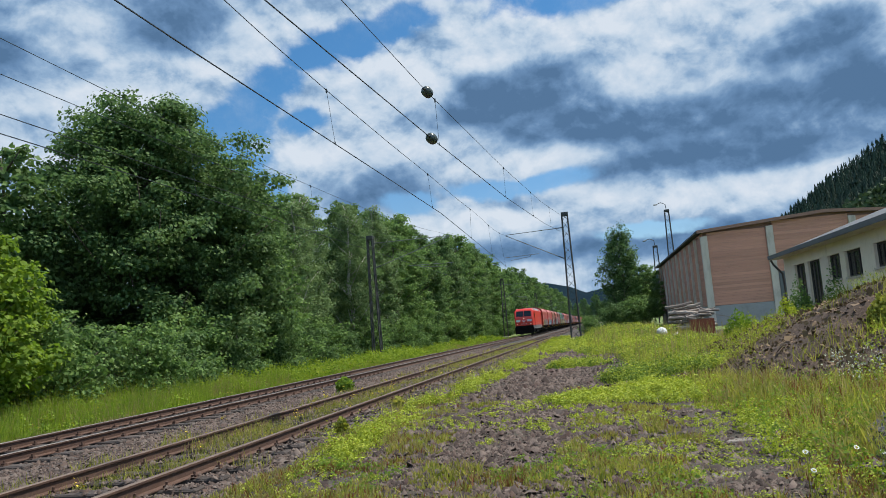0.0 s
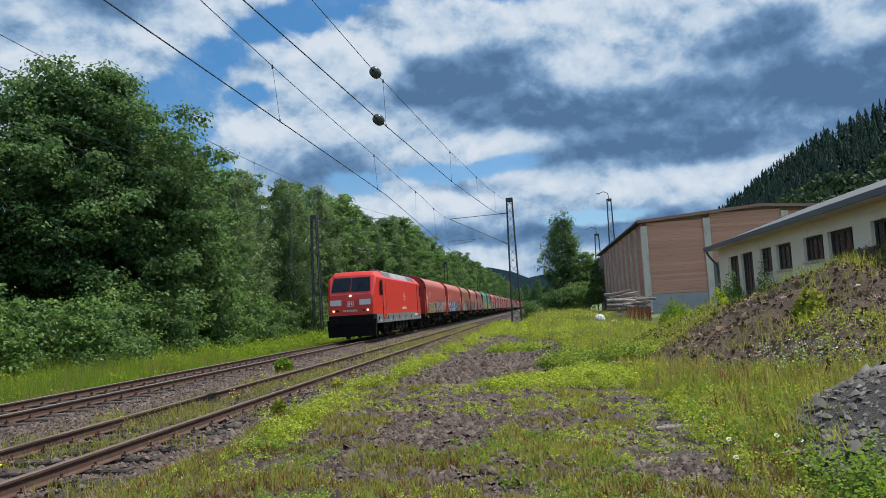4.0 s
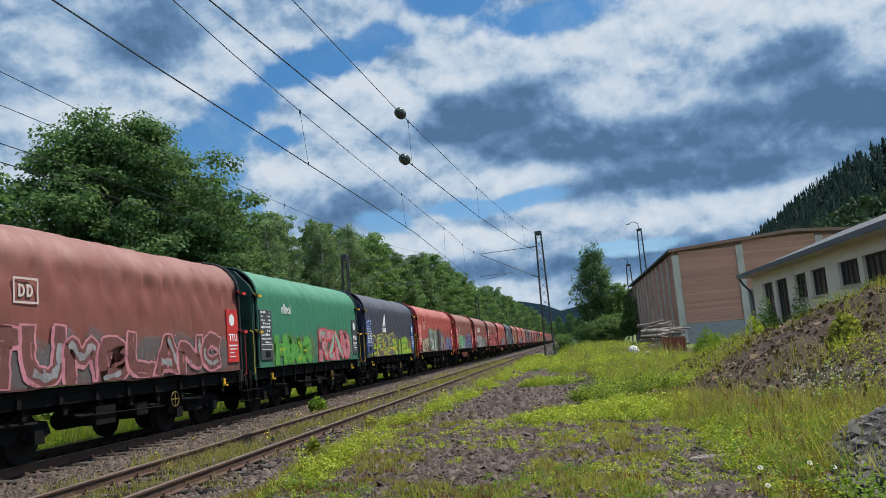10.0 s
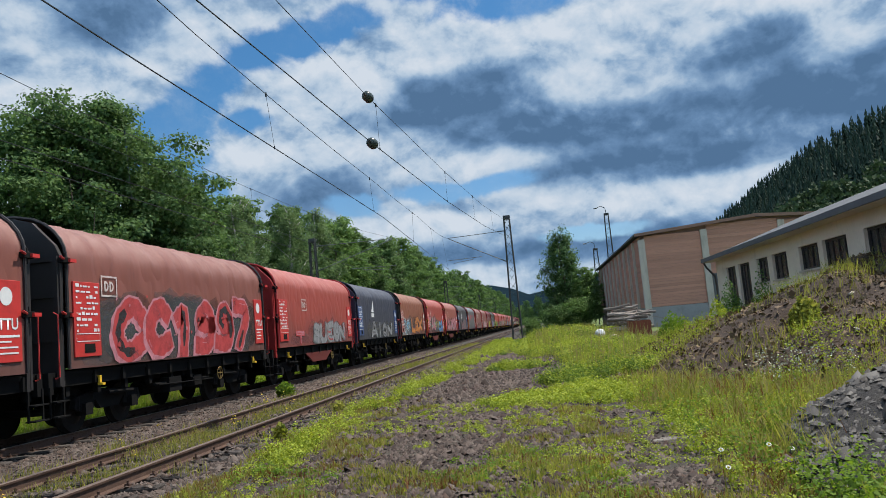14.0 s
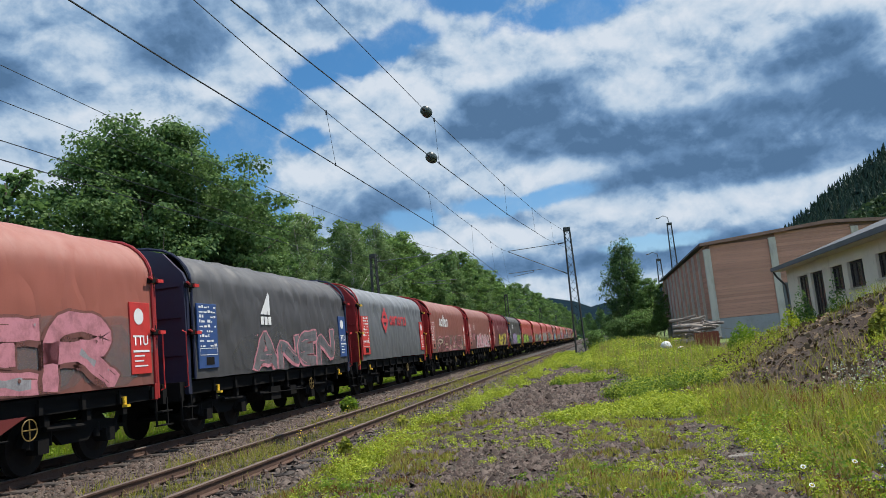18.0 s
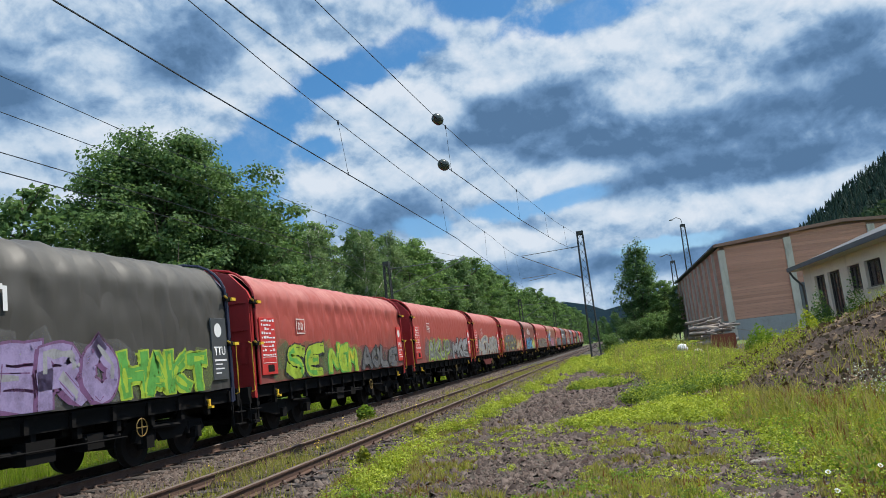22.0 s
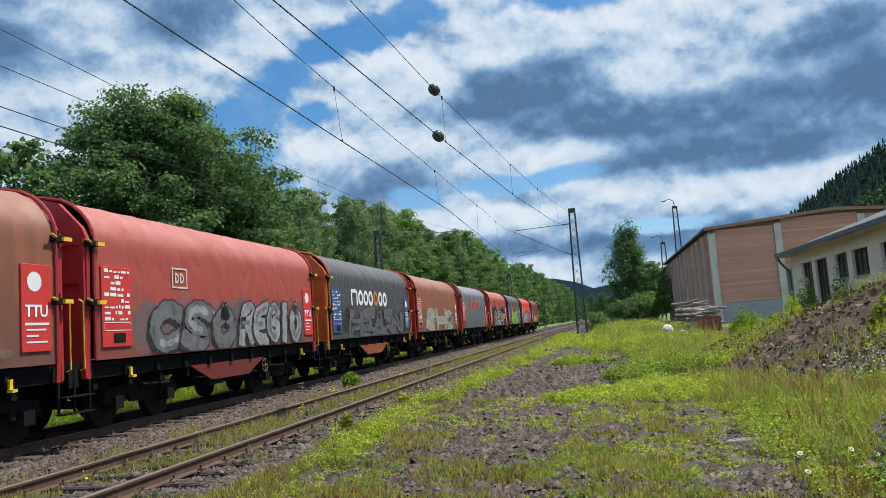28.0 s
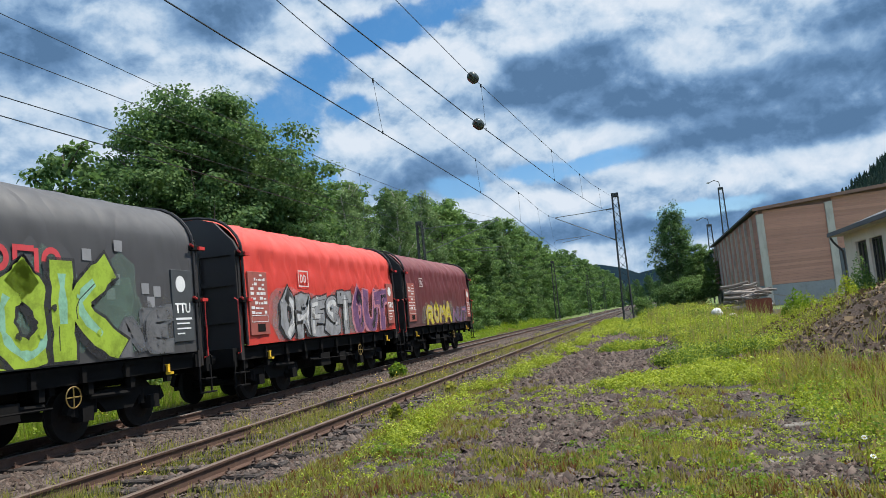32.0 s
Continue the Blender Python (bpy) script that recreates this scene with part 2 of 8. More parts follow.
def surface(name, main, other=None, dirt=None, scale=2.0, fine=30.0, rough=0.7, metal=0.0, bump=0.2, stretch=None, dirt_at=(0.5, 0.75), random=0.0, spec=None):
    """Base colour in two scales of variation, an optional dirt colour, fine relief."""
    m, n, l, p = nodes_of(name)
    co = n.new("ShaderNodeTexCoord").outputs["Object"]
    other = other or tuple(c * 0.75 for c in main)
    broad = noise_on(n, l, co, scale, 5, 0.6, stretch)
    small = noise_on(n, l, co, fine, 6, 0.65, stretch)
    col = blend(n, l, spread(n, l, broad.outputs["Fac"], 0.35, 0.68), main, other)
    shade = blend(n, l, spread(n, l, small.outputs["Fac"], 0.3, 0.75), tuple(c * 0.82 for c in main), tuple(min(1, c * 1.12) for c in main))
    col = blend(n, l, 0.4, col, shade)
    if dirt:
        stain = noise_on(n, l, co, scale * 1.7, 8, 0.7, stretch)
        col = blend(n, l, spread(n, l, stain.outputs["Fac"], *dirt_at), col, dirt)
    if random:
        info = n.new("ShaderNodeObjectInfo")
        hsv = n.new("ShaderNodeHueSaturation")
        l.new(spread(n, l, info.outputs["Random"], 0, 1), hsv.inputs["Value"])
        hsv.inputs["Value"].links[0].from_node.inputs["To Min"].default_value = 1 - random
        hsv.inputs["Value"].links[0].from_node.inputs["To Max"].default_value = 1 + random
        l.new(col, hsv.inputs["Color"])
        col = hsv.outputs[0]
    l.new(col, p.inputs["Base Color"])
    p.inputs["Roughness"].default_value, p.inputs["Metallic"].default_value = rough, metal
    if spec is not None:
        p.inputs["Specular IOR Level"].default_value = spec
    if bump:
        b = n.new("ShaderNodeBump")
        b.inputs["Strength"].default_value, b.inputs["Distance"].default_value = bump, 0.02
        l.new(small.outputs["Fac"], b.inputs["Height"])
        l.new(b.outputs[0], p.inputs["Normal"])
    return m


def island_surface(name, tones, rough=0.85, bump=0.3, fine=40.0, spec=0.3):
    """A heap of like pieces: each piece takes a tone of its own."""
    m, n, l, p = nodes_of(name)
    g = n.new("ShaderNodeNewGeometry")
    ramp = n.new("ShaderNodeValToRGB")
    ramp.color_ramp.interpolation = "LINEAR"
    for k, c in enumerate(tones):
        pos = k / max(1, len(tones) - 1)
        e = ramp.color_ramp.elements[k] if k < 2 else ramp.color_ramp.elements.new(pos)
        e.position, e.color = pos, (*c, 1)
    l.new(g.outputs["Random Per Island"], ramp.inputs[0])
    co = n.new("ShaderNodeTexCoord").outputs["Object"]
    t = noise_on(n, l, co, fine, 5)
    col = blend(n, l, 0.35, ramp.outputs[0], blend(n, l, t.outputs["Fac"], tuple(c * 0.6 for c in tones[0]), tuple(min(1, c * 1.3) for c in tones[-1])))
    l.new(col, p.inputs["Base Color"])
    p.inputs["Roughness"].default_value = rough
    p.inputs["Specular IOR Level"].default_value = spec
    if bump:
        b = n.new("ShaderNodeBump")
        b.inputs["Strength"].default_value, b.inputs["Distance"].default_value = bump, 0.01
        l.new(t.outputs["Fac"], b.inputs["Height"])
        l.new(b.outputs[0], p.inputs["Normal"])
    return m


def foliage(name, tones, through=0.4, rough=0.7, patch=0.25, spec=0.14):
    """Leaves and blades: a tone for each, paler patches, light shining through."""
    m, n, l, p = nodes_of(name)
    g = n.new("ShaderNodeNewGeometry")
    ramp = n.new("ShaderNodeValToRGB")
    for k, c in enumerate(tones):
        pos = k / max(1, len(tones) - 1)
        e = ramp.color_ramp.elements[k] if k < 2 else ramp.color_ramp.elements.new(pos)
        e.position, e.color = pos, (*c, 1)
    l.new(g.outputs["Random Per Island"], ramp.inputs[0])
    co = n.new("ShaderNodeTexCoord").outputs["Object"]
    t = noise_on(n, l, co, patch, 4)
    col = blend(n, l, spread(n, l, t.outputs["Fac"], 0.4, 0.7), ramp.outputs[0], tones[-1])
    col = blend(n, l, 0.55, ramp.outputs[0], col)
    l.new(col, p.inputs["Base Color"])
    p.inputs["Roughness"].default_value = rough
    p.inputs["Specular IOR Level"].default_value = spec
    tr = n.new("ShaderNodeBsdfTranslucent")
    bright = n.new("ShaderNodeHueSaturation")
    bright.inputs["Value"].default_value, bright.inputs["Saturation"].default_value = 1.5, 1.1
    l.new(col, bright.inputs["Color"])
    l.new(bright.outputs[0], tr.inputs["Color"])
    mix = n.new("ShaderNodeMixShader")
    mix.inputs[0].default_value = through
    l.new(p.outputs[0], mix.inputs[1])
    l.new(tr.outputs[0], mix.inputs[2])
    l.new(mix.outputs[0], n["Material Output"].inputs["Surface"])
    return m


def tarpaulin(name, main, streak, grime=(0.05, 0.035, 0.03), pale=None, rusty=0.5, sooty=0.72):
    """Weathered cover cloth: streaks running down from the hoops, grime near the bottom folds, paler towards the crown.
    """
    m, n, l, p = nodes_of(name)
    co = n.new("ShaderNodeTexCoord").outputs["Object"]
    run = noise_on(n, l, co, 2.2, 6, 0.65, (1, 1.6, 0.16))
    spots = noise_on(n, l, co, 1.1, 7, 0.7)
    fine = noise_on(n, l, co, 34.0, 5)
    col = blend(n, l, spread(n, l, run.outputs["Fac"], 0.4, 0.75), main, streak)
    col = blend(n, l, rusty, main, col)
    geo = n.new("ShaderNodeSeparateXYZ")
    l.new(co, geo.inputs[0])
    # patchy paler tone that sets in with height above the shoulder
    crown_mask = n.new("ShaderNodeMath")
    crown_mask.operation = "MULTIPLY"
    l.new(spread(n, l, spots.outputs["Fac"], 0.25, 0.8), crown_mask.inputs[0])
    up = n.new("ShaderNodeMapRange")
    up.interpolation_type = "SMOOTHSTEP"
    l.new(geo.outputs[2], up.inputs["Value"])
    up.inputs["From Min"].default_value, up.inputs["From Max"].default_value = 3.25, 3.95
    l.new(up.outputs[0], crown_mask.inputs[1])
    col = blend(n, l, crown_mask.outputs[0], col, pale or tuple(min(1, c * 0.7 + 0.13) for c in main))
    col = blend(n, l, spread(n, l, noise_on(n, l, co, 1.6, 9, 0.75).outputs["Fac"], 0.62, 0.9), col, grime)
    foot = n.new("ShaderNodeMapRange")
    foot.interpolation_type = "SMOOTHSTEP"
    sway = n.new("ShaderNodeMath")
    sway.operation = "MULTIPLY_ADD"
    l.new(noise_on(n, l, co, 0.55, 6, 0.65, (1, 1, 0.6)).outputs["Fac"], sway.inputs[0])
    sway.inputs[1].default_value = 2.6
    l.new(geo.outputs[2], sway.inputs[2])
    l.new(sway.outputs[0], foot.inputs["Value"])
    foot.inputs["From Min"].default_value, foot.inputs["From Max"].default_value = 4.1, 2.7
    foot.inputs["To Max"].default_value = sooty
    col = blend(n, l, foot.outputs[0], col, tuple(0.035 + 0.22 * c for c in main))
    col = blend(n, l, 0.2, col, blend(n, l, fine.outputs["Fac"], grime, main))
    l.new(col, p.inputs["Base Color"])
    p.inputs["Roughness"].default_value = 0.55
    p.inputs["Specular IOR Level"].default_value = 0.4
    b = n.new("ShaderNodeBump")
    b.inputs["Strength"].default_value, b.inputs["Distance"].default_value = 0.28, 0.05
    crease = n.new("ShaderNodeMath")
    crease.operation = "SUBTRACT"
    l.new(noise_on(n, l, co, 1.0, 1, 0.5, (1, 1.6, 0.8)).outputs["Fac"], crease.inputs[0])
    crease.inputs[1].default_value = 0.5
    edge = n.new("ShaderNodeMath")
    edge.operation = "ABSOLUTE"
    l.new(crease.outputs[0], edge.inputs[0])
    l.new(spread(n, l, edge.outputs[0], 0.0, 0.16), b.inputs["Height"])
    l.new(b.outputs[0], p.inputs["Normal"])
    return m


M = {}
M["soil"] = surface("soil_and_moss", (0.042, 0.032, 0.025), (0.040, 0.040, 0.018), (0.065, 0.052, 0.042), scale=0.9, fine=22, rough=0.95, bump=0.7)
M["field"] = surface("meadow_ground", (0.10, 0.16, 0.03), (0.13, 0.15, 0.045), (0.07, 0.12, 0.02), scale=0.35, fine=9, rough=0.95, bump=0.8)
M["bed"] = surface("ballast_bed", (0.055, 0.045, 0.040), (0.040, 0.033, 0.029), (0.085, 0.072, 0.064), scale=3, fine=26, rough=0.95, bump=1.0)
M["stone"] = island_surface("ballast_stone", ((0.026, 0.020, 0.017), (0.078, 0.059, 0.049), (0.19, 0.155, 0.132), (0.078, 0.046, 0.034)))
M["gravel"] = island_surface("reddish_gravel", ((0.016, 0.012, 0.010), (0.055, 0.041, 0.034), (0.19, 0.15, 0.125), (0.055, 0.030, 0.024)))
M["rubble"] = island_surface("brown_rubble", ((0.028, 0.018, 0.011), (0.10, 0.064, 0.037), (0.25, 0.175, 0.11), (0.075, 0.043, 0.024)))
M["earth"] = surface("brown_earth", (0.055, 0.032, 0.02), (0.04, 0.024, 0.015), (0.08, 0.05, 0.032), scale=1.6, fine=16, rough=0.95, bump=1.0)
M["slate"] = island_surface("dark_broken_rock", ((0.022, 0.021, 0.021), (0.062, 0.058, 0.056), (0.17, 0.16, 0.15), (0.045, 0.038, 0.034)), rough=0.7)
M["slate_soil"] = surface("dark_slate_grit", (0.035, 0.031, 0.029), (0.022, 0.020, 0.019), (0.06, 0.052, 0.046), scale=2.5, fine=30, rough=0.95, bump=1.0)
M["rail_side"] = surface("rusty_rail_side", (0.085, 0.042, 0.026), (0.055, 0.03, 0.022), (0.12, 0.07, 0.045), scale=3, fine=60, rough=0.85, bump=0.4)
M["rail_top"] = surface("worn_rail_top", (0.30, 0.27, 0.25), (0.22, 0.18, 0.16), scale=2, fine=50, rough=0.42, metal=0.85, bump=0.05)
M["rail_dull"] = surface("dull_rail_top", (0.17, 0.125, 0.10), (0.11, 0.075, 0.055), scale=2, fine=50, rough=0.6, metal=0.4, bump=0.1)
M["sleeper"] = surface("dark_timber_sleeper", (0.055, 0.042, 0.036), (0.085, 0.07, 0.06), (0.035, 0.027, 0.024), scale=2.5, fine=22, rough=0.9, bump=0.8, stretch=(0.3, 3, 3), random=0.3)
M["steel_dark"] = surface("dark_weathered_steel", (0.055, 0.06, 0.058), (0.04, 0.045, 0.042), (0.09, 0.06, 0.045), scale=2, fine=40, rough=0.7, metal=0.3)
M["zinc"] = surface("dull_galvanised_steel", (0.20, 0.21, 0.21), (0.13, 0.14, 0.14), scale=3, fine=50, rough=0.6, metal=0.5)
M["wire"] = surface("oxidised_copper_wire", (0.035, 0.045, 0.05), scale=1, fine=5, rough=0.6, metal=0.5, bump=0)
M["insulator"] = surface("green_grey_glazed_insulator", (0.05, 0.065, 0.055), (0.035, 0.045, 0.04), scale=6, fine=40, rough=0.3, bump=0.05)
M["concrete"] = surface("weathered_concrete", (0.52, 0.455, 0.385), (0.44, 0.385, 0.33), (0.29, 0.245, 0.205), scale=0.8, fine=18, rough=0.9, bump=0.3, stretch=(1, 1, 0.4))
M["plinth"] = surface("grey_concrete_plinth", (0.31, 0.30, 0.295), (0.26, 0.25, 0.245), (0.20, 0.185, 0.17), scale=0.7, fine=14, rough=0.9, bump=0.3)
M["board"] = surface("reddish_wooden_board", (0.52, 0.255, 0.18), (0.45, 0.215, 0.15), (0.34, 0.185, 0.135), scale=0.6, fine=9, rough=0.85, bump=0.4, stretch=(0.4, 0.4, 6), random=0.12)
M["roof_sheet"] = surface("rust_brown_sheet_edge", (0.26, 0.14, 0.10), (0.20, 0.11, 0.08), scale=1, fine=20, rough=0.7)
M["plaster"] = surface("stained_cream_plaster", (0.74, 0.65, 0.52), (0.66, 0.57, 0.45), (0.42, 0.35, 0.27), scale=0.7, fine=16, rough=0.95, bump=0.4, stretch=(1, 1, 0.35), dirt_at=(0.55, 0.8))
M["roof_felt"] = surface("dark_grey_roof_sheet", (0.10, 0.105, 0.115), (0.075, 0.08, 0.085), scale=1, fine=14, rough=0.8)
M["fascia"] = surface("grey_eave_board", (0.12, 0.125, 0.13), (0.09, 0.09, 0.095), scale=1, fine=14, rough=0.8)
M["window_frame"] = surface("dark_brown_window_frame", (0.05, 0.04, 0.034), scale=2, fine=20, rough=0.7)
M["bark"] = surface("grey_brown_bark", (0.10, 0.08, 0.06), (0.07, 0.055, 0.045), (0.14, 0.125, 0.10), scale=2, fine=14, rough=0.95, bump=0.9, stretch=(3, 3, 0.5))
M["birch"] = surface("pale_birch_bark", (0.45, 0.43, 0.40), (0.33, 0.31, 0.29), (0.06, 0.055, 0.05), scale=3, fine=14, rough=0.9, bump=0.4, stretch=(1, 1, 2.5), dirt_at=(0.55, 0.65))
M["log"] = surface("bleached_grey_log", (0.29, 0.245, 0.205), (0.19, 0.155, 0.13), (0.09, 0.07, 0.058), scale=2, fine=16, rough=0.9, bump=0.7, stretch=(0.4, 3, 3), random=0.25)
M["leaf_dark"] = foliage("dark_maple_leaf", ((0.036, 0.072, 0.026), (0.064, 0.120, 0.040), (0.10, 0.168, 0.055), (0.14, 0.215, 0.08)), 0.32, 0.65, spec=0.12)
M["leaf_mid"] = foliage("mid_green_leaf", ((0.056, 0.104, 0.033), (0.105, 0.182, 0.053), (0.20, 0.30, 0.095)), 0.33, 0.65, spec=0.12)
M["leaf_birch"] = foliage("birch_leaf", ((0.085, 0.138, 0.056), (0.135, 0.20, 0.078), (0.19, 0.262, 0.115)), 0.33, 0.65, spec=0.12)
M["leaf_bright"] = foliage("yellow_green_leaf", ((0.085, 0.150, 0.024), (0.138, 0.220, 0.032), (0.195, 0.275, 0.045)), 0.42)
M["needle"] = foliage("dark_spruce_needle", ((0.022, 0.042, 0.034), (0.029, 0.053, 0.038), (0.040, 0.068, 0.045)), 0.1)
M["weed"] = foliage("bright_weed_leaf", ((0.125, 0.175, 0.020), (0.25, 0.315, 0.036), (0.41, 0.45, 0.075)), 0.32, patch=0.8)
M["weed_dark"] = foliage("deep_green_weed_leaf", ((0.055, 0.100, 0.018), (0.105, 0.170, 0.028), (0.18, 0.25, 0.042)), 0.3, patch=0.8)
M["grass"] = foliage("fresh_grass_blade", ((0.10, 0.128, 0.022), (0.215, 0.235, 0.042), (0.38, 0.36, 0.09)), 0.42, patch=0.6)
M["meadow"] = foliage("lush_meadow_leaf", ((0.085, 0.145, 0.020), (0.165, 0.255, 0.030), (0.31, 0.38, 0.062)), 0.4, patch=0.5)
M["grass_dry"] = foliage("dry_grass_blade", ((0.24, 0.20, 0.08), (0.34, 0.28, 0.13), (0.21, 0.21, 0.06)), 0.4, patch=0.6)
M["sorrel"] = foliage("red_brown_sorrel", ((0.16, 0.055, 0.03), (0.22, 0.09, 0.045), (0.13, 0.11, 0.03)), 0.3)
M["litter"] = island_surface("brown_leaf_litter", ((0.05, 0.03, 0.017), (0.15, 0.09, 0.048), (0.32, 0.22, 0.125), (0.09, 0.07, 0.025)))
M["petal_white"] = surface("white_petal", (0.80, 0.80, 0.74), scale=8, fine=60, rough=0.7, bump=0)
M["petal_yellow"] = surface("yellow_petal", (0.75, 0.55, 0.03), scale=8, fine=60, rough=0.7, bump=0)
M["petal_pale"] = surface("cream_umbel_petal", (0.55, 0.56, 0.42), (0.42, 0.46, 0.28), scale=8, fine=60, rough=0.8, bump=0)
M["slab"] = surface("dirty_sunken_slab", (0.20, 0.18, 0.155), (0.15, 0.13, 0.11), (0.09, 0.075, 0.06), scale=3, fine=24, rough=0.95, bump=0.5)

# ---- mesh helpers ----
def empty(name, at=(0, 0, 0)):
    ob = new(name)
    ob.empty_display_size = 0.3
    ob.location = at
    return ob


def fast_mesh(name, verts, faces, mats):
    """A mesh from arrays; faces is an (n, 3) or (n, 4) array; mats one material or a list."""
    verts, faces = np.asarray(verts, np.float32), np.asarray(faces, np.int32)
    me = bpy.data.meshes.new(name)
    k = faces.shape[1]
    me.vertices.add(len(verts))
    me.vertices.foreach_set("co", verts.ravel())
    me.loops.add(faces.size)
    me.loops.foreach_set("vertex_index", faces.ravel())
    me.polygons.add(len(faces))
    me.polygons.foreach_set("loop_start", np.arange(0, faces.size, k, dtype=np.int32))
    me.polygons.foreach_set("loop_total", np.full(len(faces), k, np.int32))
    for m in mats if isinstance(mats, (list, tuple)) else [mats]:
        me.materials.append(m)
    me.update(calc_edges=True)
    return me


def bm_mesh(name, bm, mats, smooth=False):
    me = bpy.data.meshes.new(name)
    bm.normal_update()
    bm.to_mesh(me)
    bm.free()
    for m in mats if isinstance(mats, (list, tuple)) else [mats]:
        me.materials.append(m)
    if smooth:
        me.polygons.foreach_set("use_smooth", np.ones(len(me.polygons), bool))
    return me


def part(name, data, parent, label="", at=None):
    """A mesh (or a (bmesh, material) pair) as one part under its thing."""
    ob = new(name, bm_mesh(name, *data) if isinstance(data, tuple) else data)
    ob.parent = parent
    if at is not None:
        ob.location = at
    if label:
        ob["label"] = label
    return ob


def box(bm, x0, x1, y0, y1, z0, z1, mat=0):
    v = [bm.verts.new((x, y, z)) for z in (z0, z1) for y in (y0, y1) for x in (x0, x1)]
    for f in ((0, 2, 3, 1), (4, 5, 7, 6), (0, 1, 5, 4), (2, 6, 7, 3), (0, 4, 6, 2), (1, 3, 7, 5)):
        bm.faces.new([v[k] for k in f]).material_index = mat


def soft_box(x0, x1, y0, y1, z0, z1, r=0.02, seg=2):
    bm = bmesh.new()
    box(bm, x0, x1, y0, y1, z0, z1)
    bmesh.ops.bevel(bm, geom=bm.edges[:], offset=r, segments=seg, affect="EDGES", profile=0.5)
    return bm


def rod(bm, a, b, r, sides=6, r2=None, cap=True, mat=0):
    a, b = Vector(a), Vector(b)
    q = (b - a).to_track_quat("Z", "Y")
    rings = []
    for at, rad in ((a, r), (b, r if r2 is None else r2)):
        rings.append([bm.verts.new(at + q @ Vector((rad * math.cos(2 * math.pi * k / sides), rad * math.sin(2 * math.pi * k / sides), 0))) for k in range(sides)])
    for k in range(sides):
        bm.faces.new((rings[0][k], rings[0][(k + 1) % sides], rings[1][(k + 1) % sides], rings[1][k])).material_index = mat
    if cap:
        bm.faces.new(rings[0][::-1]).material_index = mat
        bm.faces.new(rings[1]).material_index = mat


def bar(bm, a, b, w, d, mat=0):
    """A flat-sided member from a to b."""
    a, b = Vector(a), Vector(b)
    q = (b - a).to_track_quat("Z", "Y")
    v = [bm.verts.new(p + q @ Vector((sx * w / 2, sy * d / 2, 0))) for p in (a, b) for sx, sy in ((-1, -1), (1, -1), (1, 1), (-1, 1))]
    for f in ((3, 2, 1, 0), (4, 5, 6, 7), (0, 1, 5, 4), (1, 2, 6, 5), (2, 3, 7, 6), (3, 0, 4, 7)):
        bm.faces.new([v[k] for k in f]).material_index = mat


def tube(bm, points, radii, sides=6, mat=0):
    """A bent tube through points with a radius at each."""
    rings = []
    for k, p in enumerate(points):
        p = Vector(p)
        d = Vector(points[min(k + 1, len(points) - 1)]) - Vector(points[max(k - 1, 0)])
        q = d.to_track_quat("Z", "Y")
        rings.append([bm.verts.new(p + q @ Vector((radii[k] * math.cos(2 * math.pi * j / sides), radii[k] * math.sin(2 * math.pi * j / sides), 0))) for j in range(sides)])
    for a, b in zip(rings, rings[1:]):
        for j in range(sides):
            bm.faces.new((a[j], a[(j + 1) % sides], b[(j + 1) % sides], b[j])).material_index = mat
    bm.faces.new(rings[0][::-1]).material_index = mat
    bm.faces.new(rings[-1]).material_index = mat


def prism(bm, outline, axis, a, b, mat=0):
    """An outline of 2D points, pushed from a to b along an axis; its points name the other two axes in order."""
    def at(p, w):
        return {"x": (w, p[0], p[1]), "y": (p[0], w, p[1]), "z": (p[0], p[1], w)}[axis]
    lo = [bm.verts.new(at(p, a)) for p in outline]
    hi = [bm.verts.new(at(p, b)) for p in outline]
    n = len(outline)
    fs = [bm.faces.new(lo), bm.faces.new(hi[::-1])]
    for k in range(n):
        fs.append(bm.faces.new((lo[k], hi[k], hi[(k + 1) % n], lo[(k + 1) % n])))
    for f in fs:
        f.material_index = mat
    bmesh.ops.recalc_face_normals(bm, faces=fs)


rng = np.random.default_rng(7)


def gz(x, y):
    """Height of the ground; the rail tops lie at 0."""
    x, y = np.asarray(x, float), np.asarray(y, float)
    def step(a, b, v):
        t = np.clip((v - a) / (b - a), 0, 1)
        return t * t * (3 - 2 * t)
    z = -0.26 + 0.24 * step(-4.6, -3.5, x)
    z = z - 0.35 * step(-12.3, -13.4, x) + 0.45 * step(-14.5, -19.0, x)
    z = z + 0.25 * np.exp(-((x - 2.0) / 2.0) ** 2 - ((y - 33) / 9.0) ** 2)
    z = z + 0.16 * step(2.0, 6.0, x) + 0.10 * step(30, 60, y) * step(-4, -2.5, x)
    wob = 0.03 * np.sin(1.7 * x + 0.6 * np.sin(0.9 * y)) * np.sin(1.3 * y + 0.4) + 0.02 * np.sin(3.1 * x - 2.3 * y)
    return z + wob * step(-4.4, -3.2, x) + wob * step(-13, -15, x)


